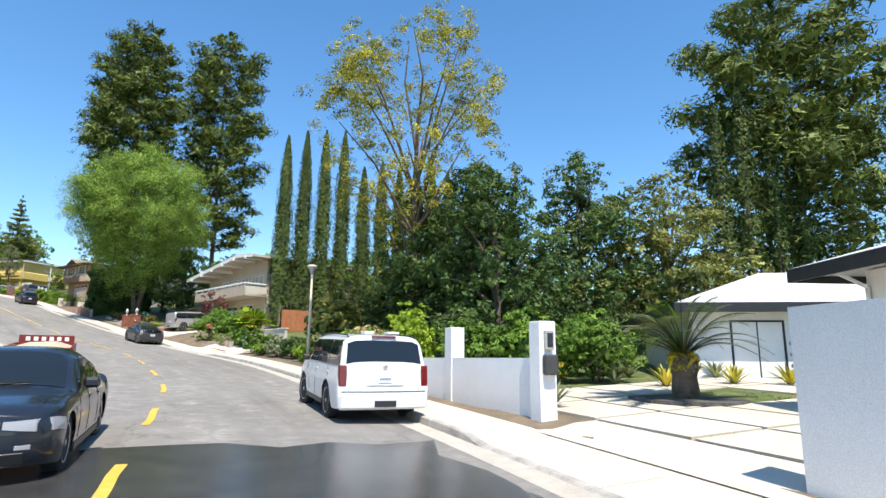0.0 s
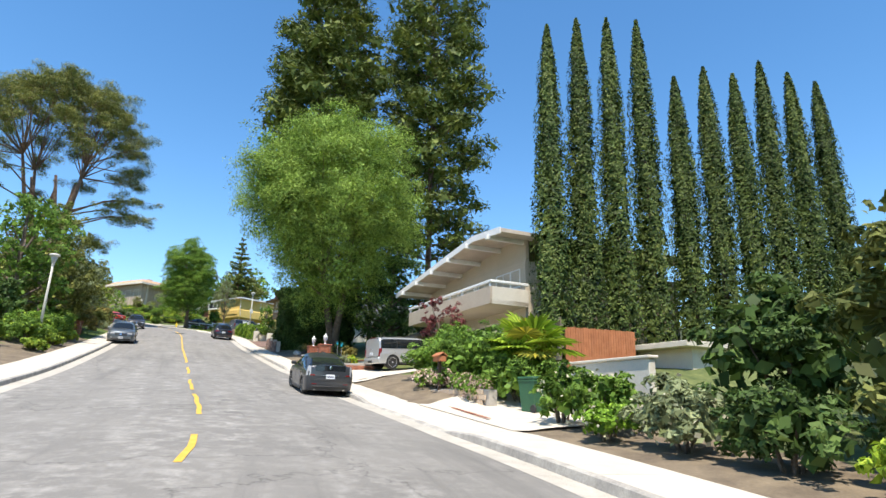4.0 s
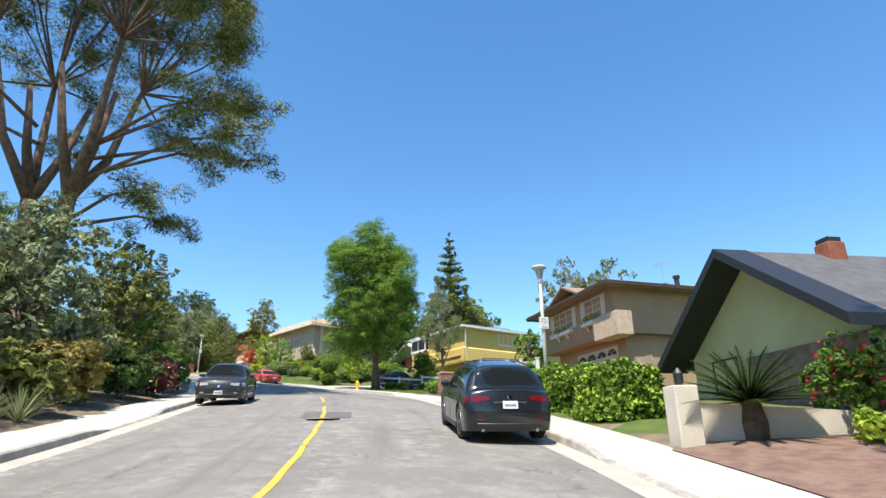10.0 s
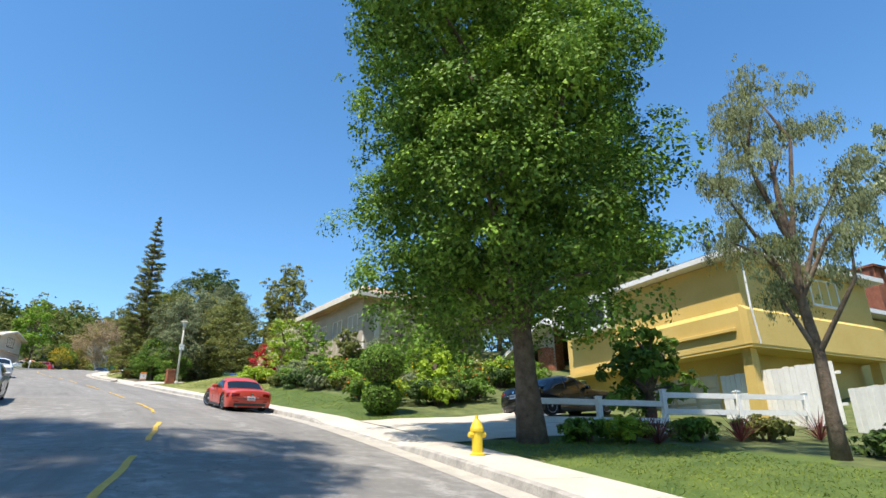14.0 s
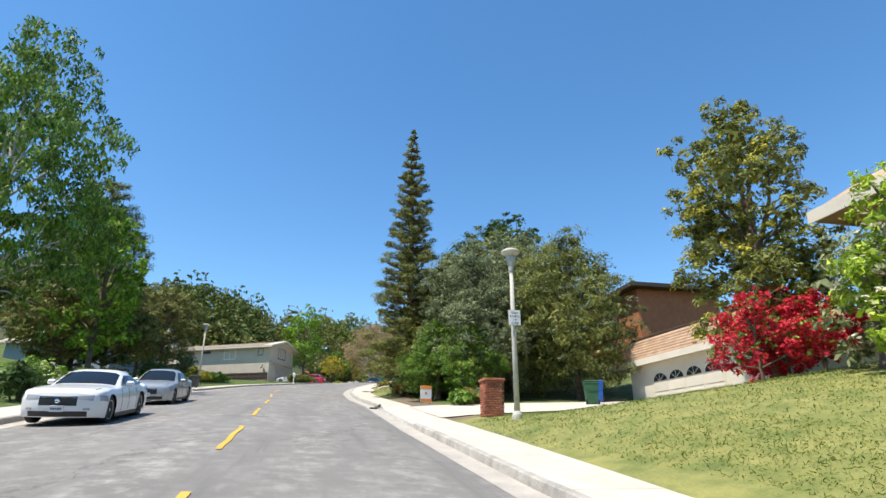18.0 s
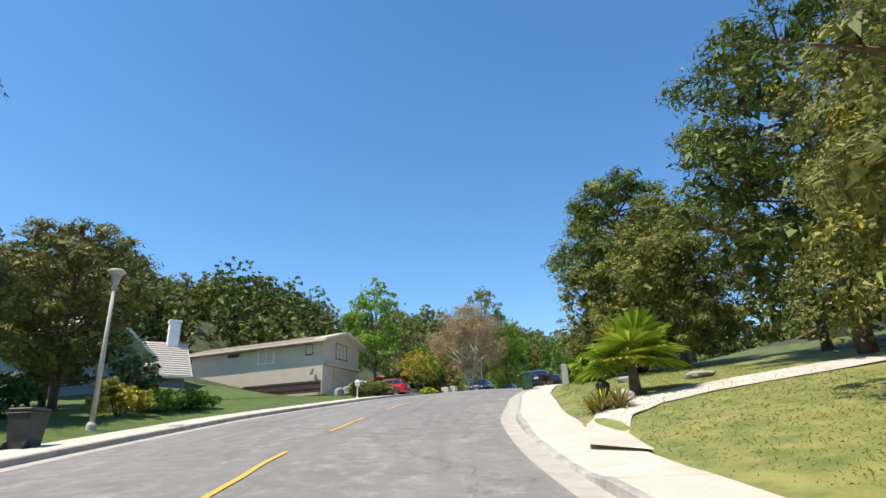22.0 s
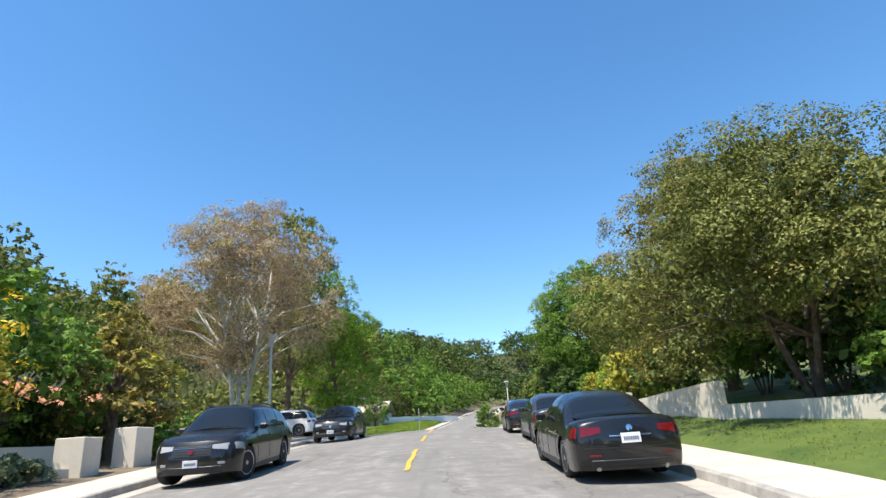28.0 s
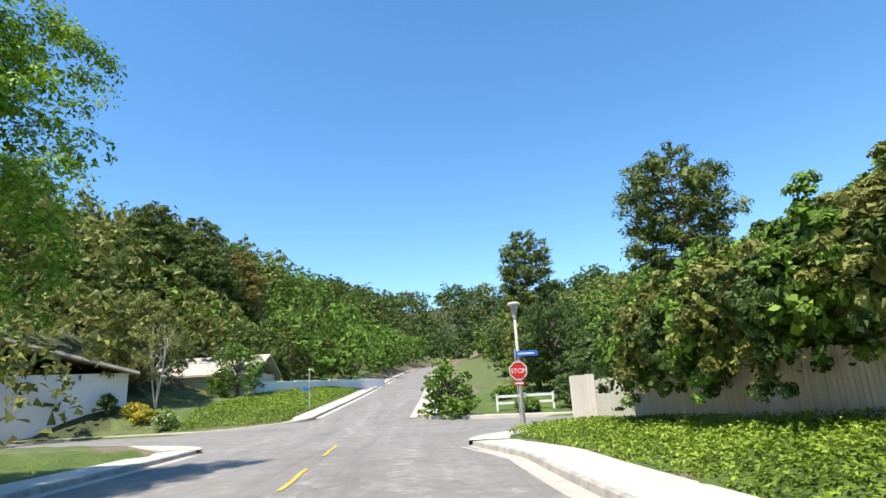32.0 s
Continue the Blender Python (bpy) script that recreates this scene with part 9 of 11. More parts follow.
road_patch("tar_patch", 122, 122.35, -5.5, 3.0, TAR, "thin dark joint across the street", 0.1)
mh = thing("manhole", pose(*line(96.2, -1.35)[:2], line(96.2, -1.35)[2] + 0.03), "round iron manhole cover in a pale ring", "manhole")
part("ring", Geo().lathe([(0.46, -0.02), (0.46, 0.008), (0.32, 0.008)], 24), GUTTER, mh)
part("cover", Geo().lathe([(0.31, -0.02), (0.31, 0.012), (0.1, 0.014)], 24), STEEL, mh)


def wall_run(m, label, length, h, t, mat, h2=None, cap=None, name="garden_wall"):
    ob = thing(name, m, label, "wall")
    h2 = h if h2 is None else h2
    part("wall", Geo().add([(0, -t / 2, -0.4), (length, -t / 2, -0.4), (length, t / 2, -0.4), (0, t / 2, -0.4), (0, -t / 2, h), (length, -t / 2, h2), (length, t / 2, h2), (0, t / 2, h)],
                           [(3, 2, 1, 0), (4, 5, 6, 7), (0, 1, 5, 4), (1, 2, 6, 5), (2, 3, 7, 6), (3, 0, 4, 7)]), mat, ob)
    if cap:
        part("coping", Geo().box(-0.03, length + 0.03, -t / 2 - 0.04, t / 2 + 0.04, h, h + 0.06, 0.012), cap, ob)
    return ob


def white_pillar(s, lat, h, w=0.42, lamp=True):
    ob = thing("gate_pillar", spot(s, lat), "white rendered gate pillar with a flat top", "pillar")
    part("shaft", Geo().box(-w / 2, w / 2, -w / 2, w / 2, -0.3, h, 0.012), WHITE, ob)
    if lamp:
        lp = part("wall_lamp", Geo().box(-w / 2 - 0.09, -w / 2, -0.11, 0.11, h - 0.62, h - 0.2, 0.015), STEEL, ob)
        part("lamp_glass", Geo().box(-w / 2 - 0.10, -w / 2 - 0.09, -0.07, 0.07, h - 0.56, h - 0.26), PANE, lp)
        if h > 2:
            part("letter_box", Geo().box(-w / 2 - 0.16, -w / 2, -0.16, 0.16, h - 1.15, h - 0.72, 0.03), DARKBIN, ob)
    return ob


white_pillar(10.64, 6.35, 2.05)
white_pillar(14.7, 6.32, 2.0, lamp=False)
white_pillar(19.2, 6.25, 1.9)
white_pillar(21.95, 6.4, 1.9)
m, ln = between((10.9, 6.35), (18.97, 6.25))
wall_run(m, "low white rendered wall beside the pavement", ln, 1.25, 0.2, WHITE)
m, ln = between((19.43, 6.25), (21.72, 6.4))
wall_run(m, "low white rendered wall behind the parked car", ln, 1.05, 0.2, WHITE)
m, ln = between((-6.0, 5.95), (4.75, 5.95))
ob = wall_run(m, "tall white rendered wall dappled with shade", ln, 2.05, 0.45, WHITE)
lp = part("wall_lamp", Geo().box(ln, ln + 0.09, -0.12, 0.12, 1.25, 1.75, 0.015), BLACK, ob)
for k in range(3):
    part("lamp_bar", Geo().box(ln + 0.09, ln + 0.10, -0.15, 0.15, 1.36 + k * 0.13, 1.40 + k * 0.13), STEEL, lp)
ob = thing("gate", spot(15.0, 9.6, 60), "black metal lattice side gate", "gate")
for k in range(6):
    part("bar", Geo().box(-0.5 + k * 0.2, -0.48 + k * 0.2, -0.015, 0.015, 0, 1.5), BLACK, ob)
for k in range(6):
    part("rail", Geo().box(-0.52, 0.54, -0.012, 0.012, 0.05 + k * 0.28, 0.075 + k * 0.28), BLACK, ob)

# date palm in its gravel bed
m = spot(10.8, 10.7)
bed = solid("gravel_bed", Geo().slab([(1.5 * math.cos(a), 1.3 * math.sin(a)) for a in np.linspace(0, 2 * math.pi, 20)[:-1]], -0.1, 0.07), GRAVEL, "dark gravel bed round the palm", "gravel", m=m)
palm = thing("date_palm", m, "young date palm with arching grey-green fronds", "palm tree")
part("trunk", Geo().lathe([(0.24, 0.0), (0.34, 0.25), (0.30, 0.6), (0.36, 0.9), (0.2, 1.2)], 12), BARK, palm)
for k in range(30):
    g = Geo()
    frond(g, Vector((0, 0, 1.05)), k * 2.4, radians(84 - 46 * (k / 30) ** 0.8), 2.6 + 0.5 * ((k * 7) % 5) / 5, 0.46, 15, curl=0.75 + 0.55 * k / 30)
    part("frond", g, L_GREYGREEN if k % 3 else L_GREEN, palm)
P, N = fill([(0, 0, 0.95, 0.36, 0.36, 0.32)], 260)
part("dead_stalks", leaf_mesh("dead_stalks", P, N, 0.3, 0.2, L_YELLOW), None, palm)
for k, (s, lat) in enumerate(((14.6, 12.2), (13.2, 12.8), (16.2, 14.5), (12.6, 15.0), (14.2, 16.4), (11.6, 16.0), (11.5, 7.2), (17.2, 12.2))):
    rosette(spot(s, lat), "spiky variegated agave in gravel", 26, 0.95, 0.10, L_YGREEN if k % 2 else L_GREYGREEN, k, group="agaves by the drive")
for k, (s, lat, rx, hh) in enumerate(((21.0, 7.9, 1.15, 3.0), (18.4, 9.0, 1.3, 2.2), (16.6, 10.2, 1.5, 2.2), (15.4, 12.2, 1.6, 2.2), (17.6, 14.2, 1.7, 2.3))):
    bush(spot(s, lat), "bright yellow-green laurel shrub", rx, rx, hh, 7600, 0.125, 0.5, L_BRIGHT if k == 0 else L_GREEN, 16, 20 + k, "laurel", "laurels behind the white wall")
bush(spot(24.2, 7.3), "rounded shrub covered in blush-pink flowers", 1.9, 1.4, 2.0, 5000, 0.13, 0.6, L_GREEN, 12, 41, second=(F_BLUSH, 0.9, "blossom"))
for k, (s, lat, rx, ry, hh, lf) in enumerate(((26.6, 7.0, 1.2, 1.0, 1.0, L_GREYGREEN), (28.6, 7.4, 1.3, 1.0, 1.3, L_GREYGREEN), (30.4, 8.6, 1.2, 1.1, 1.4, L_DARK), (32.2, 7.3, 0.8, 0.8, 0.9, L_BRIGHT), (34.2, 7.4, 1.2, 1.0, 1.2, L_DARK), (36.0, 7.2, 1.1, 0.9, 1.2, L_GREYGREEN), (38.4, 7.4, 1.2, 1.0, 1.3, L_GREEN), (33.6, 10.4, 2.2, 2.0, 4.4, L_OLIVE), (29.6, 11.0, 2.2, 2.0, 3.6, L_DARK), (37.2, 11.4, 1.9, 1.9, 3.4, L_DARK))):
    bush(spot(s, lat), "mixed garden shrub beside the pavement", rx, ry, hh, 2600 if hh < 2 else 6500, 0.14 if hh < 2 else 0.2, 0.45, lf, 10, 60 + k, group="shrubs by the lower pavement", second=(F_WHITE, 0.05, "blossom") if k in (5, 6) else None)
lamp_post(spot(31.2, 7.0), "concrete street lamp among shrubs", 5.5)

# red tipping trailer on the far side
tr = thing("trailer", on_road(28.6, -5.0, False), "faded dark red tipping trailer parked at the far kerb", "trailer")
part("bed", Geo().box(-1.05, 1.05, -2.1, 2.1, 0.5, 0.62), MAROON, tr)
for q, nm in (((-1.1, -1.0, -2.1, 2.1, 0.55, 1.02), "side"), ((1.0, 1.1, -2.1, 2.1, 0.55, 1.02), "side"), ((-1.0, 1.0, 2.0, 2.1, 0.35, 1.0), "tailgate"), ((-1.0, 1.0, -2.1, -2.0, 0.55, 1.34), "headboard")):
    part(nm, Geo().box(*q, 0.012), MAROON, tr)
part("load", Geo().add([(-1.0, -2, 0.9), (1.0, -2, 0.9), (1.0, 2, 0.9), (-1.0, 2, 0.9), (-0.4, -1.2, 1.12), (0.5, -1.0, 1.08), (0.3, 1.0, 1.04), (-0.5, 1.1, 1.1)], [(0, 1, 5, 4), (1, 2, 6, 5), (2, 3, 7, 6), (3, 0, 4, 7), (4, 5, 6, 7)]), PALEBLOCK, tr, "sandy load heaped in the bed")
for k in range(6):
    part("lettering", Geo().box(-0.8 + k * 0.28, -0.64 + k * 0.28, -2.0, -1.985, 1.10, 1.27), SIGNWHITE, tr)
tm, rm = wheel_parts(0.33, 0.2, 6, STEEL)
for y in (-0.45, 0.45):
    for sg in (1, -1):
        w = part("wheel", tm, RUBBER, tr, m=Matrix.Translation((sg * 0.95, y, 0.33)) @ Matrix.Rotation(radians(90) * sg, 4, "Y"))
        part("rim", rm, STEEL, w)
part("drawbar", Geo().tube([(0, -2.0, 0.5), (0, -3.2, 0.45)], [0.06, 0.05], 6), MAROON, tr)
part("lamp", Geo().box(0.75, 0.95, 2.1, 2.13, 0.62, 0.70), REDLENS, tr)
part("lamp", Geo().box(-0.95, -0.75, 2.1, 2.13, 0.62, 0.70), REDLENS, tr)

# terrace of sand-coloured blocks with juniper, bin and palm
apron("driveway", "concrete drive with a brick edge", 39.0, 44.8, -0.1, 5.0, 1, CONCRETE)
edge = Geo()
for k in range(26):
    x, y, z, hh = line(41.0 + k * 0.23, 5.9 + 0.02 * k)
    edge.box(-0.1, 0.1, -0.05, 0.05, 0, 0.02, 0.004, m=pose(x, y, z + 0.165, 0, 0, hh + 4))
solid("brick_edging", edge, BRICK, "thin red brick strip across the pavement", "edging", kind="stuff")
m, ln = between((43.2, 7.35), (52.6, 6.7))
wb = wall_run(m, "low retaining wall of rough sand-coloured blocks", ln, 0.55, 0.3, MORTAR, 0.62)
brick_face(wb, (ln, 0.19, -0.08), (-1, 0), ln, 0.66, PALEBLOCK, 0.36, 0.16, 0.06, 5, 0.018, "block", 200)
brick_face(wb, (0, -0.15, -0.08), (0, 1), 0.3, 0.66, PALEBLOCK, 0.3, 0.16, 0.05, 6, 0.018, "block", 20)
for k in range(7):
    bush(spot(43.6 + k * 1.1, 8.6 + 0.5 * (k % 2)), "sprawling dark green juniper over the block wall", 1.7, 1.5, 1.5 + 0.25 * (k % 3), 5200, 0.15, 0.35, L_GREEN, 12, 80 + k, "juniper", "junipers on the terrace")
for k, (s, lat) in enumerate(((46.6, 7.2), (47.6, 7.0), (45.2, 7.4), (44.2, 7.3))):
    bush(spot(s, lat), "trailing shrub with pale pink flowers", 0.8, 0.6, 0.7, 1200, 0.09, 0.6, L_GREEN, 7, 90 + k, second=(F_PINK, 0.6, "blossom"), group="pink flowers on the terrace")
bin_cart(spot(42.0, 8.0, 100), "dark green wheelie bin beside the block wall", GREENBIN)
mb = thing("mailbox", spot(46.3, 6.95, 0), "red-brown mailbox with a pitched lid on a post", "mailbox")
part("post", Geo().box(-0.05, 0.05, -0.05, 0.05, -0.3, 1.0), DARKWOOD, mb)
part("box", Geo().box(-0.28, 0.28, -0.14, 0.14, 1.0, 1.2, 0.01), REDWOOD, mb)
part("lid", gable(Geo(), -0.28, 0.28, -0.14, 0.14, 1.2, 0.1, 0.04, 0.03, "x"), REDWOOD, mb)


def fan_palm(m, label, h, n, radius, seed=1):
    ob = thing("fan_palm", m, label, "palm tree")
    part("trunk", Geo().lathe([(0.22, -0.2), (0.2, 0.2), (0.16, h * 0.6), (0.11, h)], 10), BARK, ob)
    for k in range(n):
        g = Geo()
        fan_leaf(g, Vector((0, 0, h)), k * 2.4 + seed, radians(82 - 84 * (k / n) ** 0.9), 0.75 + 0.12 * (k % 3), radius * (0.85 + 0.1 * (k % 4)))
        part("fan_leaf", g, L_BRIGHT if k % 4 else L_YGREEN, ob)
    return ob


fan_palm(spot(43.8, 9.2), "young fan palm with bright green pleated leaves", 1.5, 17, 0.95, 2)
m, ln = between((51.8, 14.4), (49.0, 14.5))
board_wall(pose(m.translation.x, m.translation.y, 4.35, 0, 0, math.degrees(m.to_euler().z)), "weathered grey upright board fence", ln, 2.0, BROWNWOOD, seed=3)
m, ln = between((48.9, 14.6), (48.5, 18.6))
board_wall(pose(m.translation.x, m.translation.y, 3.95, 0, 0, math.degrees(m.to_euler().z)), "red-stained upright board fence", ln, 1.95, REDWOOD, seed=4)
tree(spot(52.6, 9.7), "small plum tree with dark red leaves", 3.6, 1.2, 0.9, 10, "round", 1700, 0.16, 0.55, L_PLUM, seed=95, trunk=0.07)
apron("driveway", "sloping concrete drive to the garage", 53.0, 59.1, -0.1, 9.0, 1, CONCRETE)
bush(spot(39.6, 7.2), "rose bush with pale blooms", 0.9, 0.8, 1.4, 2000, 0.11, 0.6, L_GREEN, 8, 99, second=(F_WHITE, 0.06, "blossom"))
bush(spot(37.4, 6.7), "low flowering shrub by the drive", 0.9, 0.7, 0.7, 1400, 0.1, 0.6, L_FRESH, 7, 98, second=(F_WHITE, 0.08, "blossom"))

# brick pillars with white lanterns and the brick planter
for s, lat, w, hh in ((64.15, 6.1, 0.62, 1.05), (62.1, 6.35, 0.64, 1.25)):
    brick_pillar(spot(s, lat), "red brick gate pillar with stone-edged cap", w, hh, BRICK, None, int(s), bh=0.08)
    lt = thing("lantern", spot(s, lat, 0, hh + 0.06), "white cast lantern on a brick pillar", "lantern")
    part("foot", Geo().lathe([(0.09, 0), (0.07, 0.04), (0.03, 0.1), (0.05, 0.16)], 10), WHITEWOOD, lt)
    part("glass", Geo().lathe([(0.05, 0.16), (0.10, 0.22), (0.12, 0.34), (0.09, 0.44)], 10), CLEARLENS, lt)
    for k in range(6):
        a = k * math.pi / 3
        part("rib", Geo().tube([(0.055 * math.cos(a), 0.055 * math.sin(a), 0.16), (0.125 * math.cos(a), 0.125 * math.sin(a), 0.33), (0.095 * math.cos(a), 0.095 * math.sin(a), 0.45)], [0.01] * 3, 4), WHITEWOOD, lt)
    part("cap", Geo().lathe([(0.14, 0.44), (0.12, 0.50), (0.05, 0.56), (0.05, 0.60), (0.015, 0.68)], 10), WHITEWOOD, lt)
ob = thing("number_plaque", spot(61.75, 6.2, 90, 0.8), "small dark plaque with pale bars on the brick pillar", "plaque")
part("plate", Geo().box(-0.13, 0.13, -0.015, 0.0, -0.1, 0.1), BLACK, ob, m=pose(0, 0, 0, 0, 0, 180))
part("bars", Geo().box(-0.08, 0.08, 0.016, 0.02, -0.04, 0.04), SIGNWHITE, ob)
m, ln = between((61.8, 6.1), (59.4, 6.0))
wb = wall_run(m, "low red brick planter wall", ln, 0.50, 0.3, MORTAR, 0.52)
brick_face(wb, (0, -0.19, -0.06), (1, 0), ln, 0.55, BRICK, 0.22, 0.075, 0.05, 8, top=lambda x: 0.56)
m, ln = between((59.4, 6.0), (59.1, 9.0))
wb = wall_run(m, "low red brick planter return wall", ln, 0.50, 0.3, MORTAR, 0.50)
brick_face(wb, (0, -0.19, -0.06), (1, 0), ln, 0.5, BRICK, 0.22, 0.075, 0.05, 9)
m, ln = between((63.4, 7.6), (59.6, 8.9))
wb = wall_run(m, "upper brick-edged cream planter wall", ln, 0.5, 0.25, CREAM, 0.5, BRICK)
m, ln = between((69.0, 6.2), (64.5, 6.1))
wall_run(m, "low cream garden wall beside the pavement", ln, 0.45, 0.18, CREAM, 0.62)
for k, (s, lat, lf, fl) in enumerate(((61.4, 6.7, L_GREEN, F_PINK), (60.6, 6.8, L_GREYGREEN, None), (59.9, 7.0, L_GREYGREEN, None), (60.4, 7.6, L_BRIGHT, F_YELLOW), (61.4, 7.6, L_GREYGREEN, F_WHITE), (60.4, 9.8, L_BRIGHT, None), (61.8, 9.4, L_GREEN, F_WHITE))):
    bush(spot(s, lat, 0, 0.1), "small flowering plant in the brick planter", 0.55, 0.5, 0.6, 900, 0.09, 0.5, lf, 6, 110 + k, second=(fl, 0.25, "blossom") if fl else None, group="plants in the brick planter")
for s, lat in ((64.6, 7.8), (62.8, 7.6)):
    pw = thing("pinwheel", spot(s, lat, 20, 0.25), "turquoise garden pinwheel on a stick", "pinwheel")
    part("stick", Geo().tube([(0, 0, 0), (0, 0, 1.0)], [0.01, 0.01], 5), STEEL, pw)
    for k in range(6):
        a = k * math.pi / 3
        part("vane", Geo().add([(0, 0.02, 1.0), (0.15 * math.cos(a), 0.02, 1.0 + 0.15 * math.sin(a)), (0.13 * math.cos(a + 0.7), 0.05, 1.0 + 0.13 * math.sin(a + 0.7))], [(0, 1, 2)]), surf("turquoise_foil", (0.02, 0.35, 0.40), (0.03, 0.42, 0.48), 5.0, 0.3, 0.0), pw)
m, ln = between((66.4, 12.4), (63.8, 11.6))
board_wall(m @ pose(0, 0, 0.1), "pale weathered board fence in the shade", ln, 1.5, BROWNWOOD, seed=6)
for k, (s, lat) in enumerate(((66.0, 7.4), (68.5, 7.8), (70.5, 7.4), (73.0, 7.4), (66.8, 9.2), (70.2, 9.6))):
    bush(spot(s, lat), "low dry shrub in deep shade", 0.9, 0.8, 0.6 + 0.15 * (k % 3), 1000, 0.11, 0.4, L_OLIVE if k % 2 else L_BROWN, 6, 120 + k, group="shrubs under the pepper tree")
for k, (s, lat) in enumerate(((69.2, 6.6), (71.0, 6.5), (72.2, 6.7))):
    boulder(spot(s, lat), "grey boulder at the pavement edge", 0.2 + 0.05 * k, k)
# dark-leaved trees added at the back; their colour stands in for shade
tree(spot(71.5, 14), "dark-leaved tree added to stand in for shade behind", 9, 4.5, 0.5, 22, "dome", 7000, 0.24, 0.5, L_DARK, seed=131)
tree(spot(66.5, 17), "dark-leaved tree added to stand in for shade behind", 8, 4.0, 0.5, 20, "dome", 6000, 0.24, 0.5, L_DARK, seed=132)
tree(spot(78.5, 14.5), "dark-leaved tree added to stand in for shade behind", 8, 4.0, 0.4, 20, "dome", 6000, 0.24, 0.5, L_DARK, seed=133)

# stepped brick wall, sago palms and the ranch house's front
for k in range(3):
    m, ln = between((80.2 - k * 1.7, 5.75), (78.5 - k * 1.7, 5.75))
    hh = 1.02 - 0.06 * k
    wb = wall_run(m, "stepped pale brick retaining wall", ln, hh, 0.26, MORTAR)
    brick_face(wb, (0, -0.17, -0.05), (1, 0), ln, hh + 0.08, OLDBRICK, 0.22, 0.075, 0.05, 20 + k, cap=130)
ob = thing("wall_pillar", spot(80.5, 5.9), "cream rendered wall end at the driveway", "pillar")
part("shaft", Geo().box(-0.18, 0.18, -0.35, 0.3, -0.3, 1.3, 0.02), CREAM, ob)
m, ln = between((80.6, 6.3), (81.6, 11.5))
wall_run(m, "cream rendered wall along the driveway", ln, 1.05, 0.22, CREAM)
apron("driveway", "red-brown brick paved driveway in tree shade", 82.0, 90.2, -0.1, 9.0, 1, OLDBRICK)
for k, (s, lat, sc) in enumerate(((90.6, 7.3, 1.0), (82.4, 8.6, 0.85))):
    sg_ = thing("sago_palm", spot(s, lat), "dark green sago palm with stiff arching fronds", "palm tree", "sago palms")
    part("trunk", Geo().lathe([(0.22, -0.2), (0.26, 0.3), (0.18, 0.7)], 10), BARK, sg_)
    for j in range(44):
        g = Geo()
        frond(g, Vector((0, 0, 0.65)), j * 2.4, radians(80 - 72 * (j / 44) ** 0.8), 1.5 * sc, 0.2, 11, curl=0.45)
        part("frond", g, L_DARK, sg_)
ob = thing("wall_pillar", spot(90.7, 5.95), "cream stucco pillar with a black lantern", "pillar")
part("shaft", Geo().box(-0.24, 0.24, -0.24, 0.24, -0.3, 1.1, 0.02), CREAM, ob)
part("lantern", Geo().lathe([(0.05, 1.1), (0.09, 1.16), (0.10, 1.35), (0.03, 1.45)], 8), BLACK, ob)
m, ln = between((90.9, 6.1), (90.2, 9.6))
wall_run(m, "low curved cream garden wall", ln, 0.75, 0.2, CREAM, 0.5)
m, ln = between((93.4, 7.4), (91.0, 6.2))
wall_run(m, "low cream garden wall by the sago", ln, 0.7, 0.2, CREAM, 0.95)
for k, (s, lat) in enumerate(((90.0, 9.4), (91.2, 9.8), (89.2, 10.4))):
    bush(spot(s, lat), "rose bush with red blooms", 0.9, 0.8, 1.7, 1800, 0.11, 0.55, L_GREEN, 8, 140 + k, second=(F_RED, 0.16, "blossom"), group="red roses by the ranch house")
bush(spot(88.9, 8.6), "low plant with yellow-green flowers", 0.8, 0.7, 0.6, 1000, 0.1, 0.5, L_BRIGHT, 6, 145)
for k, (a, b) in enumerate(((94.6, 98.4), (98.4, 102.0), (102.0, 105.5))):
    m, ln = between((a, 6.8), (b, 6.8))
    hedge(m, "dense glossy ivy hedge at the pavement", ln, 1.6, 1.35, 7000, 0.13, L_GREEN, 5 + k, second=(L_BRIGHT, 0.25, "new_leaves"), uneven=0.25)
m, ln = between((101.6, 6.7), (106.9, 7.2))
rail_fence(m @ pose(0, 0, 0.35), "white two-rail timber fence behind the ivy", ln, 1.4, slope=0.13)
m, ln = between((108.2, 6.0), (105.2, 6.2))
wb = wall_run(m, "low used-brick planter wall", ln, 0.76, 0.3, MORTAR, 0.84)
brick_face(wb, (0, -0.19, -0.1), (1, 0), ln, 0.94, OLDBRICK, 0.22, 0.075, 0.05, 31, top=lambda x: 0.82 + 0.03 * x)
m, ln = between((108.2, 6.0), (108.6, 8.4))
wb = wall_run(m, "low used-brick planter return", ln, 0.5, 0.3, MORTAR)
brick_face(wb, (0, -0.19, -0.1), (1, 0), ln, 0.6, OLDBRICK, 0.22, 0.075, 0.05, 32)
for k in range(4):
    bush(spot(105.6 + k * 0.7, 6.75, 0, 0.25), "fine yellow-green grass-like shrub in the planter", 0.7, 0.5, 0.5, 1500, 0.16, 0.2, L_YGREEN, 7, 150 + k, group="planter shrubs")
for k in range(3):
    rosette(spot(103.4 + k * 1.0, 7.6), "bronze fountain grass tuft", 70, 1.2, 0.02, L_BROWN, 160 + k, "grass_tuft", "bronze grasses", "grass", 0.6)
m, ln = between((107.5, 12.8), (103.0, 12.6))
board_wall(m @ pose(0, 0, 0.2), "tan board fence with a white cover", ln, 1.7, PALEBLOCK, seed=9)
apron("driveway", "red brick paved driveway", 108.8, 114.4, -0.1, 8.5, 1, BRICK)
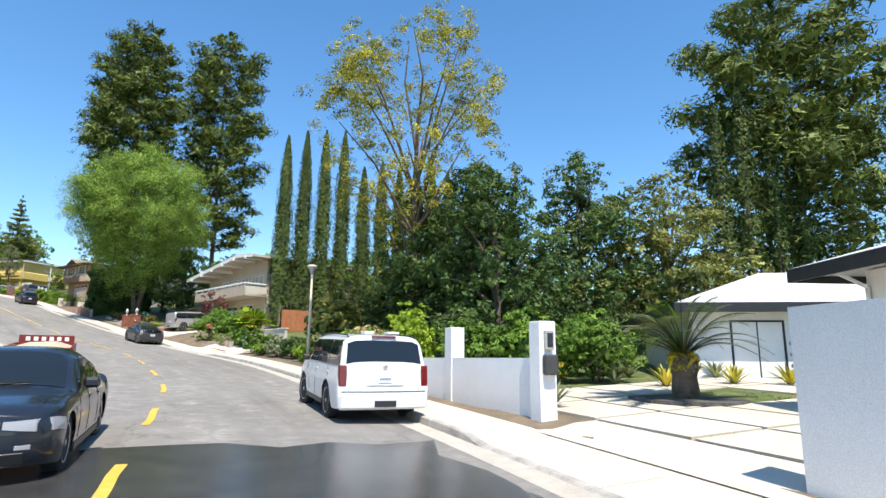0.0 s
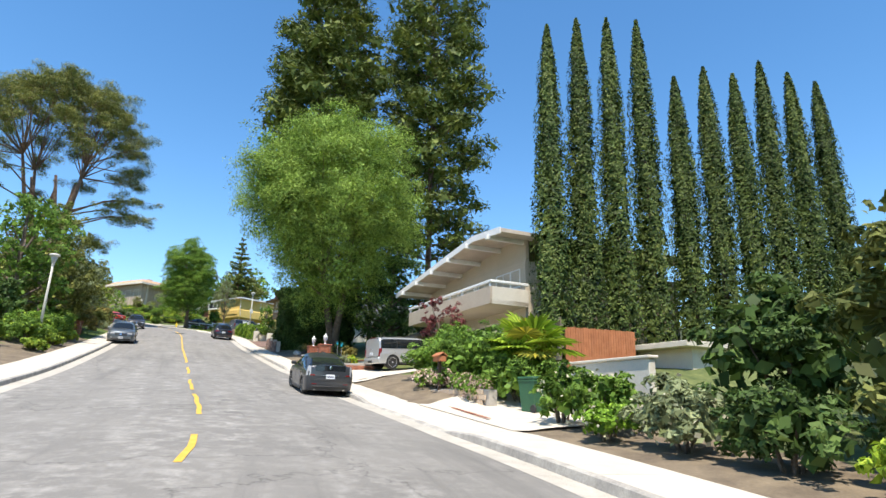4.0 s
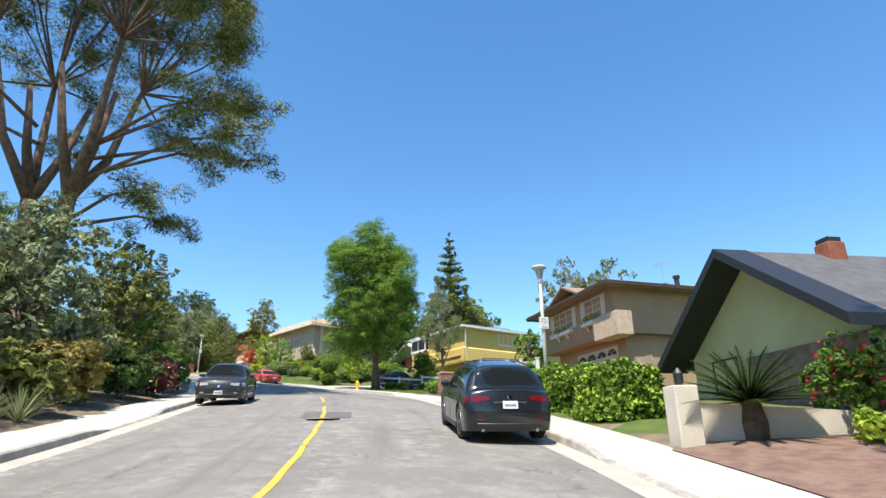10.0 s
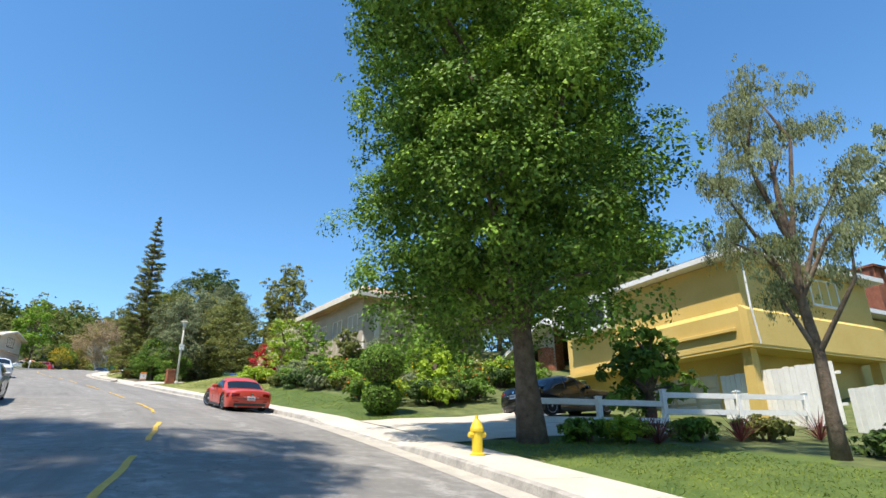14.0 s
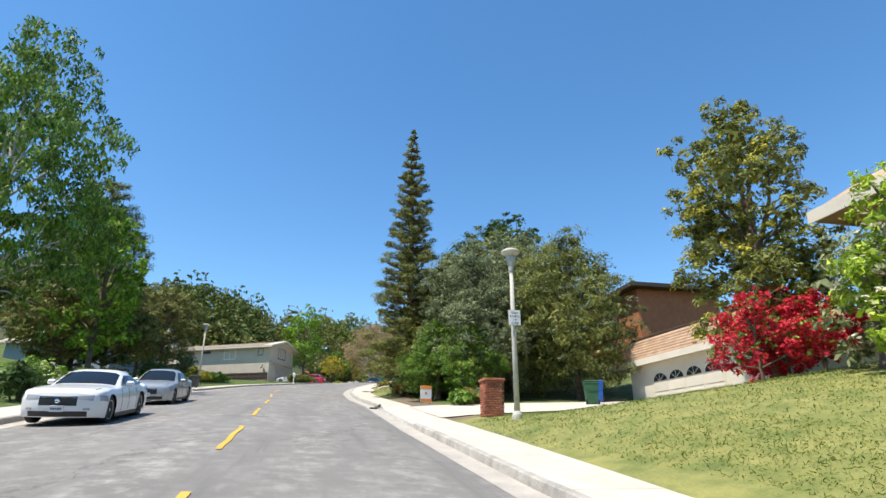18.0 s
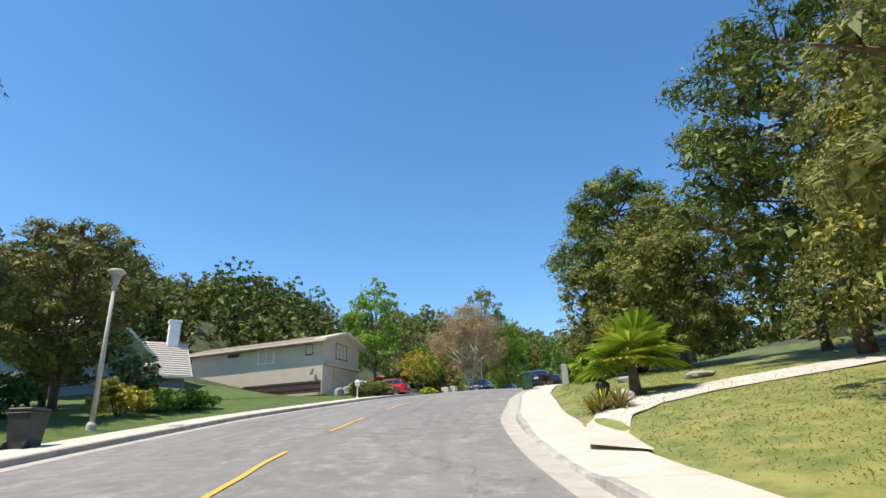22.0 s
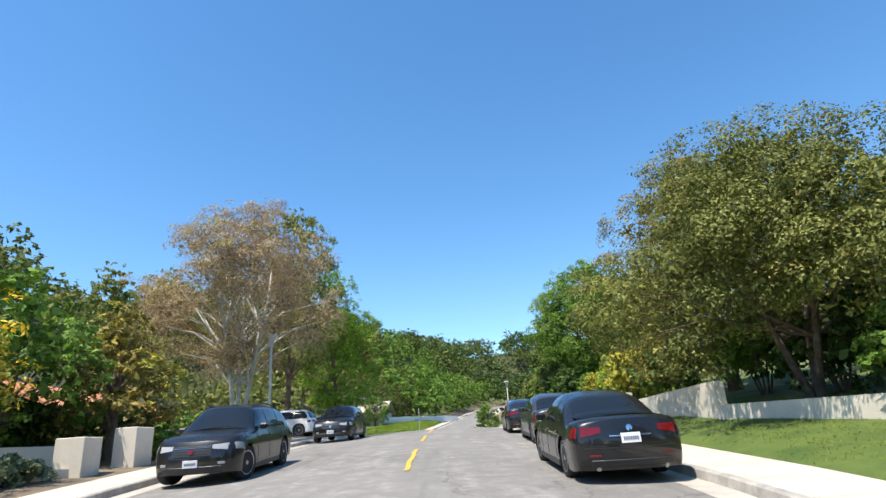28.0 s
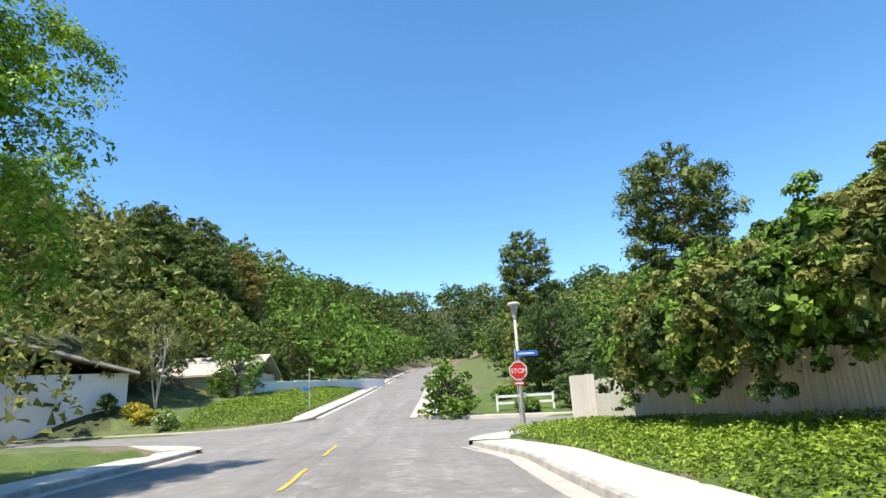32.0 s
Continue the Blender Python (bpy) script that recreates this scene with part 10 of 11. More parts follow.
lamp_post(spot(100.8, 6.75), "concrete street lamp with a white wheel-turning sign", 5.5, sign=True, words=("TURN", "WHEELS", "TO", "CURB"))
brick_pillar(spot(115.1, 6.7), "used-brick entrance pillar with a white cap stone", 0.74, 1.3, OLDBRICK, PALEBLOCK, 40)
m, ln = between((114.75, 7.1), (114.3, 12.0))
wb = wall_run(m, "low brick edge along the driveway", ln, 0.25, 0.25, MORTAR)
brick_face(wb, (0, -0.16, 0.0), (1, 0), ln, 0.3, OLDBRICK, 0.22, 0.075, 0.04, 41, cap=60)
for k, (s, lat, hh, fl) in enumerate(((115.5, 7.8, 0.9, None), (115.3, 8.8, 1.0, None), (116.2, 8.8, 1.4, F_ORANGE), (115.9, 9.8, 1.4, F_ORANGE), (116.8, 9.9, 1.5, F_ORANGE), (115.4, 10.8, 1.2, F_ORANGE), (116.3, 11.4, 1.4, F_WHITE), (115.6, 12.6, 1.3, F_WHITE), (117.0, 12.6, 1.4, F_WHITE), (117.4, 10.8, 1.3, F_ORANGE))):
    bush(spot(s, lat), "garden shrub with bright flowers beside the driveway", 0.9, 0.8, hh, 1900, 0.12, 0.5, L_FRESH if k % 2 else L_BRIGHT, 8, 170 + k, second=(fl, 0.4, "blossom") if fl else None, group="flower bed by the brick pillar")
tree(spot(117.5, 15), "small loquat with coarse leaves and pale flowers", 4.8, 1.7, 0.6, 12, "dome", 2600, 0.26, 0.4, L_GREEN, seed=181, second=(F_WHITE, 0.05, "blossom"))
m, ln = between((125.7, 17.7), (121.3, 16.6))
board_wall(m, "white vinyl board fence", ln, 1.95, WHITEWOOD, seed=11, bw=0.2)
m, ln = between((129.4, 17.6), (125.8, 17.7))
board_wall(m @ pose(0, 0, 0.3), "white vinyl board fence meeting the house", ln, 1.9, WHITEWOOD, seed=12, bw=0.2)
m, ln = between((127.6, 7.5), (127.3, 12.0))
rail_fence(m, "white two-rail timber fence by the sweetgum", ln, 1.1)
m, ln = between((127.3, 12.0), (126.6, 17.2))
rail_fence(m @ pose(0, 0, 0.1), "white two-rail timber fence across the front garden", ln, 1.1)
for k, (s, lat) in enumerate(((126.8, 10.6), (125.8, 9.9), (125.4, 12.2), (124.9, 14.4))):
    rosette(spot(s, lat), "dark red fountain grass tuft", 80, 1.05, 0.022, L_PLUM, 185 + k, "grass_tuft", "dark red grasses", "grass", 0.7)
for k, (s, lat, lf) in enumerate(((126.8, 8.6, L_GREEN), (126.4, 9.6, L_BRIGHT), (126.0, 11.4, L_GREEN), (125.4, 13.2, L_OLIVE), (122.4, 12.2, L_DARK), (121.6, 11.4, L_GREYGREEN), (117.4, 6.9, L_GREEN), (116.4, 6.9, L_FRESH), (116.6, 7.9, L_DARK), (118.2, 8.0, L_GREEN))):
    bush(spot(s, lat), "low mixed shrub in the front lawn", 0.85, 0.75, 0.55 if k < 6 else 0.85, 1300, 0.12, 0.45, lf, 7, 190 + k, group="shrubs along the rail fence")
tree(spot(129.0, 13.4), "broad-leaved green shrub by the golden wall", 3.4, 1.7, 0.4, 12, "dome", 2600, 0.24, 0.55, L_GREEN, seed=198, name="shrub_tree")
hy = thing("fire_hydrant", spot(125.6, 4.85, 0, 0.17), "yellow fire hydrant at the kerb", "fire hydrant")
part("barrel", Geo().lathe([(0.16, -0.05), (0.16, 0.04), (0.11, 0.06), (0.11, 0.45), (0.14, 0.47), (0.14, 0.52), (0.10, 0.62), (0.04, 0.70), (0.03, 0.78)], 14), HYDRANT, hy, smooth=False)
for a in (0, 90, 180):
    part("outlet", Geo().lathe([(0.06, 0.08), (0.06, 0.17), (0.045, 0.19)], 10, m=pose(0, 0, 0.40, 90, 0, a)), HYDRANT, hy)
apron("driveway", "concrete driveway in tree shade", 128.0, 134.4, -0.1, 8.0, 1, CONCRETE)

# topiary and the planted bank
tp = thing("topiary", spot(136.0, 7.2), "two-tier clipped topiary with shaggy leaves", "topiary")
part("stem", Geo().tube([(0, 0, -0.2), (0, 0, 1.6)], [0.08, 0.06], 8), BARK, tp)
P, N = fill([(0, 0, 0.62, 0.72, 0.72, 0.62)], 4200, shell=0.85)
part("lower_ball", leaf_mesh("lower_ball", P, N, 0.11, 0.6, L_GREEN), None, tp)
P, N = fill([(0, 0, 1.95, 0.86, 0.86, 0.74)], 5200, shell=0.85)
part("upper_ball", leaf_mesh("upper_ball", P, N, 0.11, 0.6, L_GREEN), None, tp)
part("core", Geo().lathe([(0.1, 0.1), (0.6, 0.4), (0.6, 0.85), (0.3, 1.2), (0.7, 1.6), (0.74, 2.2), (0.3, 2.55)], 12), DARKWOOD, tp)
r_ = np.random.default_rng(77)
for k in range(96):
    s, d = r_.uniform(136.8, 153.5), r_.uniform(2.4, 11)
    lat = float(RIGHT(s)) + EDGE + d
    lf, fl = [(L_BRIGHT, None), (L_GREEN, None), (L_OLIVE, None), (L_FRESH, F_YELLOW), (L_GREYGREEN, None), (L_GREEN, F_ORANGE), (L_BRIGHT, F_YELLOW), (L_DARK, None)][k % 8]
    bush(spot(s, lat), "mixed shrub on the planted bank", r_.uniform(0.8, 1.5), r_.uniform(0.8, 1.4), r_.uniform(0.45, 0.95) + 0.05 * d, 1900, 0.12, 0.4, lf, 7, 200 + k, second=(fl, 0.05, "blossom") if fl else None, group="shrubs on the planted bank")
for k, (s, lat, hh) in enumerate(((142.0, 13.2, 3.6), (139.4, 12.0, 2.6), (146.0, 14.0, 4.2), (150.0, 12.5, 3.0), (155.5, 12.0, 4.0), (158.5, 11.5, 4.4), (160.5, 12.6, 3.6))):
    tree(spot(s, lat), "leafy garden shrub tree on the bank", hh, hh * 0.48, 0.3, 12, "dome", 3600, 0.17, 0.45, (L_FRESH, L_BRIGHT, L_GREYGREEN, L_OLIVE)[k % 4], seed=260 + k, name="shrub_tree", second=(F_WHITE, 0.25, "blossom") if k in (4, 5) else None)
for k, (s, lat) in enumerate(((141.5, 15.5), (143.2, 16.2), (140.2, 14.6))):
    bush(spot(s, lat), "white rose bush by the low wing", 0.9, 0.9, 1.3, 1600, 0.12, 0.5, L_FRESH, 8, 270 + k, second=(F_WHITE, 0.15, "blossom"), group="white roses by the low wing")
for k, (s, lat, hh, rr) in enumerate(((163.6, 11.9, 2.6, 1.5), (164.4, 13.6, 2.9, 1.7), (162.6, 13.0, 2.2, 1.3))):
    tree(spot(s, lat), "bougainvillea covered in crimson flowers", hh, rr, 0.2, 14, "dome", 4200, 0.11, 0.6, F_RED, seed=280 + k, name="bougainvillea", group="bougainvilleas", second=(L_GREEN, 0.4, "green_leaves"), lsize=0.30, trunk=0.06, category="shrub")
lamp_post(spot(166.3, 5.8), "concrete street lamp with white sign on the lawn edge", 5.2, sign=True, words=("TURN", "WHEELS", "TO", "CURB"))
brick_pillar(spot(168.7, 5.85), "red brick pillar at the driveway", 0.62, 1.15, BRICK, None, 50)
apron("driveway", "pale concrete driveway", 169.8, 176.5, -0.1, 11.0, 1, CONCRETE)
bin_cart(spot(176.0, 13.6, 70), "blue recycling bin by the drive", BLUEBIN)
bin_cart(spot(173.8, 12.2, 70), "green wheelie bin by the drive", GREENBIN)
sgn = thing("yard_sign", spot(178.8, 5.7), "white yard sign with orange bands", "sign")
part("board", Geo().box(-0.02, 0.02, -0.28, 0.28, 0.06, 0.86, 0.005), SIGNWHITE, sgn)
part("top_band", Geo().box(-0.027, -0.02, -0.28, 0.28, 0.68, 0.86), ORANGE, sgn)
part("lower_band", Geo().box(-0.027, -0.02, -0.28, 0.28, 0.08, 0.22), ORANGE, sgn)
part("mark", Geo().box(-0.027, -0.02, -0.05, 0.05, 0.42, 0.54), ORANGE, sgn)
for y in (-0.2, 0.2):
    part("stake", Geo().box(-0.015, 0.015, y - 0.02, y + 0.02, -0.15, 0.1), BROWNWOOD, sgn)
gr = thing("storm_drain", spot(177.2, float(RIGHT(177.2)) + 0.46, 0, 0), "dark storm drain opening in the kerb", "drain")
gr.matrix_basis = pose(*line(177.2, float(RIGHT(177.2)) + 0.47)[:3], 0, 0, line(177.2, 0)[3])
part("mouth", Geo().box(-0.8, 0.8, -0.02, 0.03, 0.02, 0.13), BLACK, gr)
part("bar", Geo().box(-0.02, 0.02, 0.03, 0.045, 0.02, 0.13), STEEL, gr)
part("grate", Geo().box(-0.5, 0.5, 0.06, 0.42, 0.0, 0.014), STEEL, gr)
for k, (s, lat, lf) in enumerate(((175.8, 6.8, L_GREEN), (177.0, 8.2, L_GREYGREEN), (176.4, 7.2, L_BROWN), (184.8, 5.4, L_BROWN), (178.0, 7.8, L_YGREEN))):
    bush(spot(s, lat), "low straggling plant under the trees", 0.8, 0.7, 0.7, 1100, 0.2, 0.16, lf, 6, 290 + k, group="plants under the evergreen trees")
# lawn with the fan palm
curve = [(194.2, 4.3), (196.6, 4.6), (198.6, 5.3), (200.0, 6.4), (200.8, 8.2), (201.2, 10.5), (201.6, 14.0)]
rows = []
for k in range(25):
    i = k / 24 * (len(curve) - 1)
    a, b = curve[int(i)], curve[min(int(i) + 1, len(curve) - 1)]
    q = (a[0] + (b[0] - a[0]) * (i % 1), a[1] + (b[1] - a[1]) * (i % 1))
    row = []
    for f in (0.0, 0.5, 1.0):
        lat = q[1] - 0.1 if k < 10 else q[1]
        x, y, z, _ = line(q[0] + f * (2.4 + 1.6 * math.exp(-k / 5)) * (0.25 + 0.75 * min(1, k / 8)), lat - f * 0.9 * math.exp(-k / 6))
        row.append((x, y, max(float(ground(x, y)[0][0]), z + 0.14) + 0.03))
    rows.append(row)
tagged(new("path", grid_mesh("path", CONCRETE, rows)), "curving cream concrete path across the lawn", "path", kind="structure")
fan_palm(spot(203.4, 6.6), "fan palm with broad bright leaves on the lawn", 1.0, 15, 1.25, 5)
for k, (s, lat) in enumerate(((200.6, 4.9), (201.3, 4.8), (201.0, 5.5), (202.0, 5.2), (200.4, 5.4))):
    rosette(spot(s, lat), "clump of orange-tinged aloe", 34, 0.75, 0.075, L_YGREEN if k % 2 else L_BROWN, 300 + k, "aloe", "aloes at the path", "plant", 0.75)
for k, (s, lat, rr, fl) in enumerate(((202.2, 5.9, 0.36, 0.7), (201.6, 5.6, 0.28, 0.6), (211.0, 7.8, 0.35, 0.5), (206.2, 9.6, 0.5, 0.3), (207.0, 10.0, 0.4, 0.3))):
    boulder(spot(s, lat), "pale boulder on the lawn", rr, 10 + k, None, fl)
ob = thing("garden_lantern", spot(203.6, 5.6), "dark stone garden lantern", "lantern")
part("body", Geo().lathe([(0.22, 0), (0.25, 0.1), (0.14, 0.2), (0.22, 0.32), (0.24, 0.5), (0.1, 0.62)], 10), DARKBIN, ob)
carpet("lawn_blades", "dry tufted grass on the sloping lawn", strewn(150, 168, 0.0, 10, 1, 26000, 0.035), 0.065, 0.25, L_GRASS, 1.6, "grass")
carpet("lawn_blades", "dry grass of the corner lawn", strewn(184, 222, 0.1, 8, 1, 26000, 0.035), 0.065, 0.25, L_GRASS, 1.6, "grass")
carpet("lawn_blades", "clipped green grass by the rail fence", strewn(117.5, 127.5, 0.0, 4.5, 1, 12000, 0.03), 0.065, 0.2, L_GRASS, 1.6, "grass")
carpet("lawn_blades", "clipped green grass below the bank", strewn(134.5, 160, 0.0, 3.0, 1, 14000, 0.03), 0.065, 0.2, L_GRASS, 1.6, "grass")
carpet("lawn_blades", "mown green lawn above the kerb", strewn(196, 228, 0.0, 11, -1, 26000, 0.03), 0.065, 0.2, L_GRASS, 1.6, "grass")
carpet("lawn_blades", "mown green lawn by the wall", strewn(240, 256, 0.0, 4, 1, 9000, 0.03), 0.065, 0.2, L_GRASS, 1.6, "grass")
carpet("lawn_blades", "mown front lawn at the junction", strewn(288, 300, 0.0, 12, -1, 14000, 0.03), 0.065, 0.2, L_GRASS, 1.6, "grass")
carpet("lawn_blades", "small front lawn between hedges", strewn(79, 94, 0.0, 3.5, -1, 7000, 0.03), 0.065, 0.2, L_GRASS, 1.6, "grass")
# hedges, bins, walls beyond the crest
for k, s in enumerate((214.5, 216.8, 219.0)):
    bush(spot(s + 3.2, 6.9 + 0.3 * k), "bright leafy shrub row at the lawn edge", 1.5, 1.1, 1.5, 3200, 0.16, 0.5, L_BRIGHT, 10, 310 + k, group="bright shrubs by the hedge")
m, ln = between((222.6, 6.2), (226.0, 6.3))
hedge(m, "square clipped dark hedge", ln, 1.2, 1.5, 5200, 0.10, L_GREEN, 11)
ob = thing("gate_pillar", spot(222.0, 5.6), "weathered grey gate pillar by the hedge", "pillar")
part("shaft", Geo().box(-0.2, 0.2, -0.2, 0.2, -0.3, 1.25, 0.02), STEEL, ob)
bin_cart(pose(*line(219.2, 3.35)[:2], line(219.2, 0)[2] + 0.02, 0, 0, line(219.2, 0)[3] + 90), "green wheelie bin standing in the gutter", GREENBIN)
bin_cart(pose(*line(220.4, 3.3)[:2], line(220.4, 0)[2] + 0.02, 0, 0, line(220.4, 0)[3] + 90), "blue-lidded bin standing in the gutter", DARKBIN, BLUEBIN)
m, ln = between((229.5, 5.9), (241.0, 6.4))
hedge(m, "low clipped two-tone hedge along the pavement", ln, 1.3, 0.8, 9000, 0.10, L_BRIGHT, 12, second=(L_OLIVE, 0.5, "darker_leaves"))
lamp_post(spot(235.7, 7.8), "concrete street lamp with a wheel-turning sign", 5.5, sign=True, words=("TURN", "WHEELS", "TO", "CURB"))
for k, (s, lat) in enumerate(((233.0, 9.4), (231.0, 8.6), (229.0, 9.0))):
    rosette(spot(s, lat), "tall spiky green yucca", 60, 1.9 - 0.3 * k, 0.06, L_FRESH, 320 + k, "yucca", "yuccas by the hedge", "plant", 0.8)
for k, s in enumerate((229, 231.5, 234, 237.5, 239.5)):
    bush(spot(s, 9.4 + (k % 2)), "leafy green shrub behind the low hedge", 1.4, 1.2, 1.8, 2800, 0.17, 0.5, L_GREEN if k % 2 else L_FRESH, 9, 330 + k, group="shrubs behind the low hedge", second=(F_RED, 0.04, "blossom") if k == 2 else None)
m, ln = between((256.5, 6.6), (248.5, 7.3))
wall_run(m, "cream rendered retaining wall in dappled shade", ln, 0.85, 0.25, CREAM, 0.95)
m, ln = between((248.5, 7.3), (241.0, 9.2))
wall_run(m, "cream rendered retaining wall curving into the lawn", ln, 0.8, 0.25, CREAM, 0.55)
for k in range(3):
    ob = solid("garden_step", Geo().box(0, 0.5, -0.5, 0.5, -0.2, 0.22 + 0.22 * k, 0.01), CREAM, "cream rendered garden step", "step", "garden steps", m=spot(257.6 - k * 0.45, 6.7 + 0.1 * k))
for k, (s, lat, hh, lf) in enumerate(((258.5, 8.0, 2.2, L_YGREEN), (260.5, 8.6, 2.6, L_OLIVE), (264.5, 9.0, 2.0, L_BRIGHT), (267.0, 9.8, 2.4, L_FRESH), (259.5, 10.5, 3.4, L_GREYGREEN), (270.0, 9.2, 1.6, L_YGREEN), (274, 9.6, 1.8, L_GREEN))):
    bush(spot(s, lat), "tangled shrub on the bank", 1.7, 1.4, hh, 3400, 0.15, 0.45, lf, 10, 340 + k, group="shrubs on the upper bank", second=(F_RED, 0.03, "blossom") if k == 1 else None)
m, ln = between((280.0, 8.6), (268.0, 9.6))
board_wall(m @ pose(0, 0, 0.1), "grey weathered board fence overgrown with creeper", ln, 1.7, BROWNWOOD, seed=14)
m, ln = between((299.5, 7.0), (284.5, 7.9))
board_wall(m @ pose(0, 0, 0.45), "pale board fence in the shade of the hedge", ln, 1.5, CREAM, seed=15, slope=0.012)
m, ln = between((300.9, 6.3), (299.5, 7.0))
board_wall(m @ pose(0, 0, 0.6), "pale painted board fence at the corner", ln, 1.75, CREAM, seed=16)
m, ln = between((297.4, 9.3), (279.0, 10.6))
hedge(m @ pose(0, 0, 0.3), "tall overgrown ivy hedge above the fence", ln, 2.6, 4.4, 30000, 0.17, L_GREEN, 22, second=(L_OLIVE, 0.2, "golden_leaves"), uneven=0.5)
for k in range(13):
    bush(spot(294.2 - 1.3 * k, 6.7 + 0.08 * k, 0, 0.45 + 0.12 * (k % 3)), "arching ivy bough over the fence", 1.5, 1.5, 3.3, 7000, 0.12, 0.6, L_DARK if k % 3 == 0 else L_GREEN if k % 3 == 1 else L_OLIVE, 14, 640 + k, "ivy_bough", "ivy boughs over the fence", stem=False)
for k, (s, lat) in enumerate(((282.6, 7.9), (280.6, 7.7), (278.6, 8.0), (276.6, 8.4))):
    bush(spot(s, lat), "dark evergreen shrub against the fence", 1.5, 1.3, 2.7, 5200, 0.14, 0.55, L_DARK if k % 2 else L_GREEN, 13, 680 + k, group="shrubs against the weathered fence")
carpet("ivy_bank", "bright green ivy covering the bank", strewn(258, 299, 0.1, 6.5, 1, 90000, 0.22), 0.085, 0.75, L_IVY, 0.7)
carpet("ivy_bank", "bright green ivy beyond the junction", strewn(317, 346, 0.3, 9, -1, 26000, 0.25), 0.14, 0.7, L_IVY, 0.7)
part_lid = solid("inspection_lid", Geo().box(-0.6, 0.6, -0.32, 0.32, 0, 0.012), STEEL, "rusty steel inspection lid in the pavement", "lid", m=pose(*line(275.0, 3.85)[:2], line(275.0, 0)[2] + 0.155, 0, 0, line(275, 0)[3]))

# junction: stop sign, lamp, name sign
st = thing("stop_sign", spot(300.4, 4.05, 0, 0.3), "red octagonal stop sign on a steel post", "stop sign")
part("post", Geo().box(-0.03, 0.03, -0.03, 0.03, -0.3, 2.75), STEEL, st)
oc = [(0.40 * math.cos(radians(22.5 + 45 * k)), 0.40 * math.sin(radians(22.5 + 45 * k))) for k in range(8)]
oi = [(0.365 * math.cos(radians(22.5 + 45 * k)), 0.365 * math.sin(radians(22.5 + 45 * k))) for k in range(8)]
turn_ = Matrix(((0, 0, -1, 0), (-1, 0, 0, 0), (0, 1, 0, 0), (0, 0, 0, 1)))
rim_ = part("rim", Geo().slab(oc, 0.035, 0.042, m=Matrix.Translation((0, 0, 2.3)) @ turn_), SIGNWHITE, st)
pl = part("plate", Geo().slab(oi, 0.043, 0.047, m=Matrix.Translation((0, 0, 2.3)) @ turn_), SIGNRED, st)
put_text(st, "STOP", 0.27, SIGNWHITE, (-0.050, 0.0, 2.205), (90, 0, -90))
part("tab", Geo().box(-0.05, -0.035, -0.22, 0.22, 1.70, 1.86), SIGNRED, st)
part("tab_bars", Geo().box(-0.053, -0.05, -0.17, 0.17, 1.75, 1.81), SIGNWHITE, st)
lamp_post(spot(301.4, 4.25, 0, 0.2), "concrete street lamp at the junction", 5.5)
nm = thing("street_sign", spot(301.3, 4.1, 0, 0.3), "blue street name sign with pale bars", "street sign")
part("blade", Geo().box(-0.03, -0.01, -1.0, -0.02, 2.95, 3.18, 0.005), SIGNBLUE, nm)
part("bars", Geo().box(-0.034, -0.03, -0.85, -0.15, 3.03, 3.10), SIGNWHITE, nm)
part("bracket", Geo().tube([(0, 0, -0.2), (0, 0, 3.3)], [0.025, 0.025], 6), STEEL, nm)
rl = rail_fence(spot(313.5, 8.0, 80), "low white rail gate across a drive", 3.6, 1.0)
for k, (s, lat) in enumerate(((318, 5.2), (320.5, 6.4), (313, 6.2))):
    bush(spot(s, lat), "low green shrub on the corner lawn", 1.0, 0.9, 0.9, 1500, 0.14, 0.5, L_GREEN, 8, 360 + k, group="corner shrubs")
ob = thing("name_post", spot(322.5, -9.6), "slim post with a small blue plate", "sign")
part("post", Geo().tube([(0, 0, -0.2), (0, 0, 3.0)], [0.06, 0.05], 8), STEEL, ob)
part("plate", Geo().box(-0.05, -0.03, -0.05, 0.6, 1.5, 1.7), SIGNBLUE, ob)
part("cap", Geo().lathe([(0.06, 3.0), (0.14, 3.1), (0.03, 3.2)], 10), STEEL, ob)

# ---- far side of the street, uphill ----
lamp_post(spot(67.6, -9.3), "concrete street lamp beside the hedge", 5.4)
for k in range(6):
    bush(spot(66.5 + k * 2.3, -9.9 - 0.3 * (k % 2)), "spreading dark juniper at the pavement", 1.9, 1.5, 1.3 + 0.2 * (k % 3), 4200, 0.15, 0.35, L_GREEN, 11, 400 + k, "juniper", "junipers on the far side", second=(L_BRIGHT, 0.1, "new_shoots"))
for k, s in enumerate((63.5, 68.5, 73.5)):
    bush(spot(s, -8.7), "bright ivy edging the pavement", 1.2, 0.6, 0.5, 1500, 0.13, 0.7, L_IVY, 8, 410 + k, group="ivy on the far side")
for k, (s, lat, hh, lf) in enumerate(((70, -12, 3.4, L_DARK), (75, -13, 3.6, L_DARK), (66, -12.5, 4.4, L_FRESH), (62, -11.5, 3.0, L_GREEN), (58, -12, 4.5, L_GREEN), (53, -12, 5.0, L_OLIVE), (48, -12, 4.0, L_GREEN), (82.5, -9.0, 2.0, L_BROWN), (96.5, -9.3, 1.6, L_OLIVE), (99.5, -9.4, 1.8, L_BROWN), (104, -9.2, 1.6, L_DARK), (107.5, -9.0, 1.5, L_PLUM), (112.5, -9.4, 1.6, L_GREEN))):
    bush(spot(s, lat), "garden shrub on the far side", 1.7, 1.4, hh, 3600, 0.17, 0.45, lf, 10, 420 + k, group="shrubs on the far side", second=(F_WHITE, 0.06, "blossom") if k in (2, 11) else None)
brick_pillar(spot(80.4, -9.0), "short red brick pillar by the hedge", 0.55, 1.0, BRICK, None, 61)
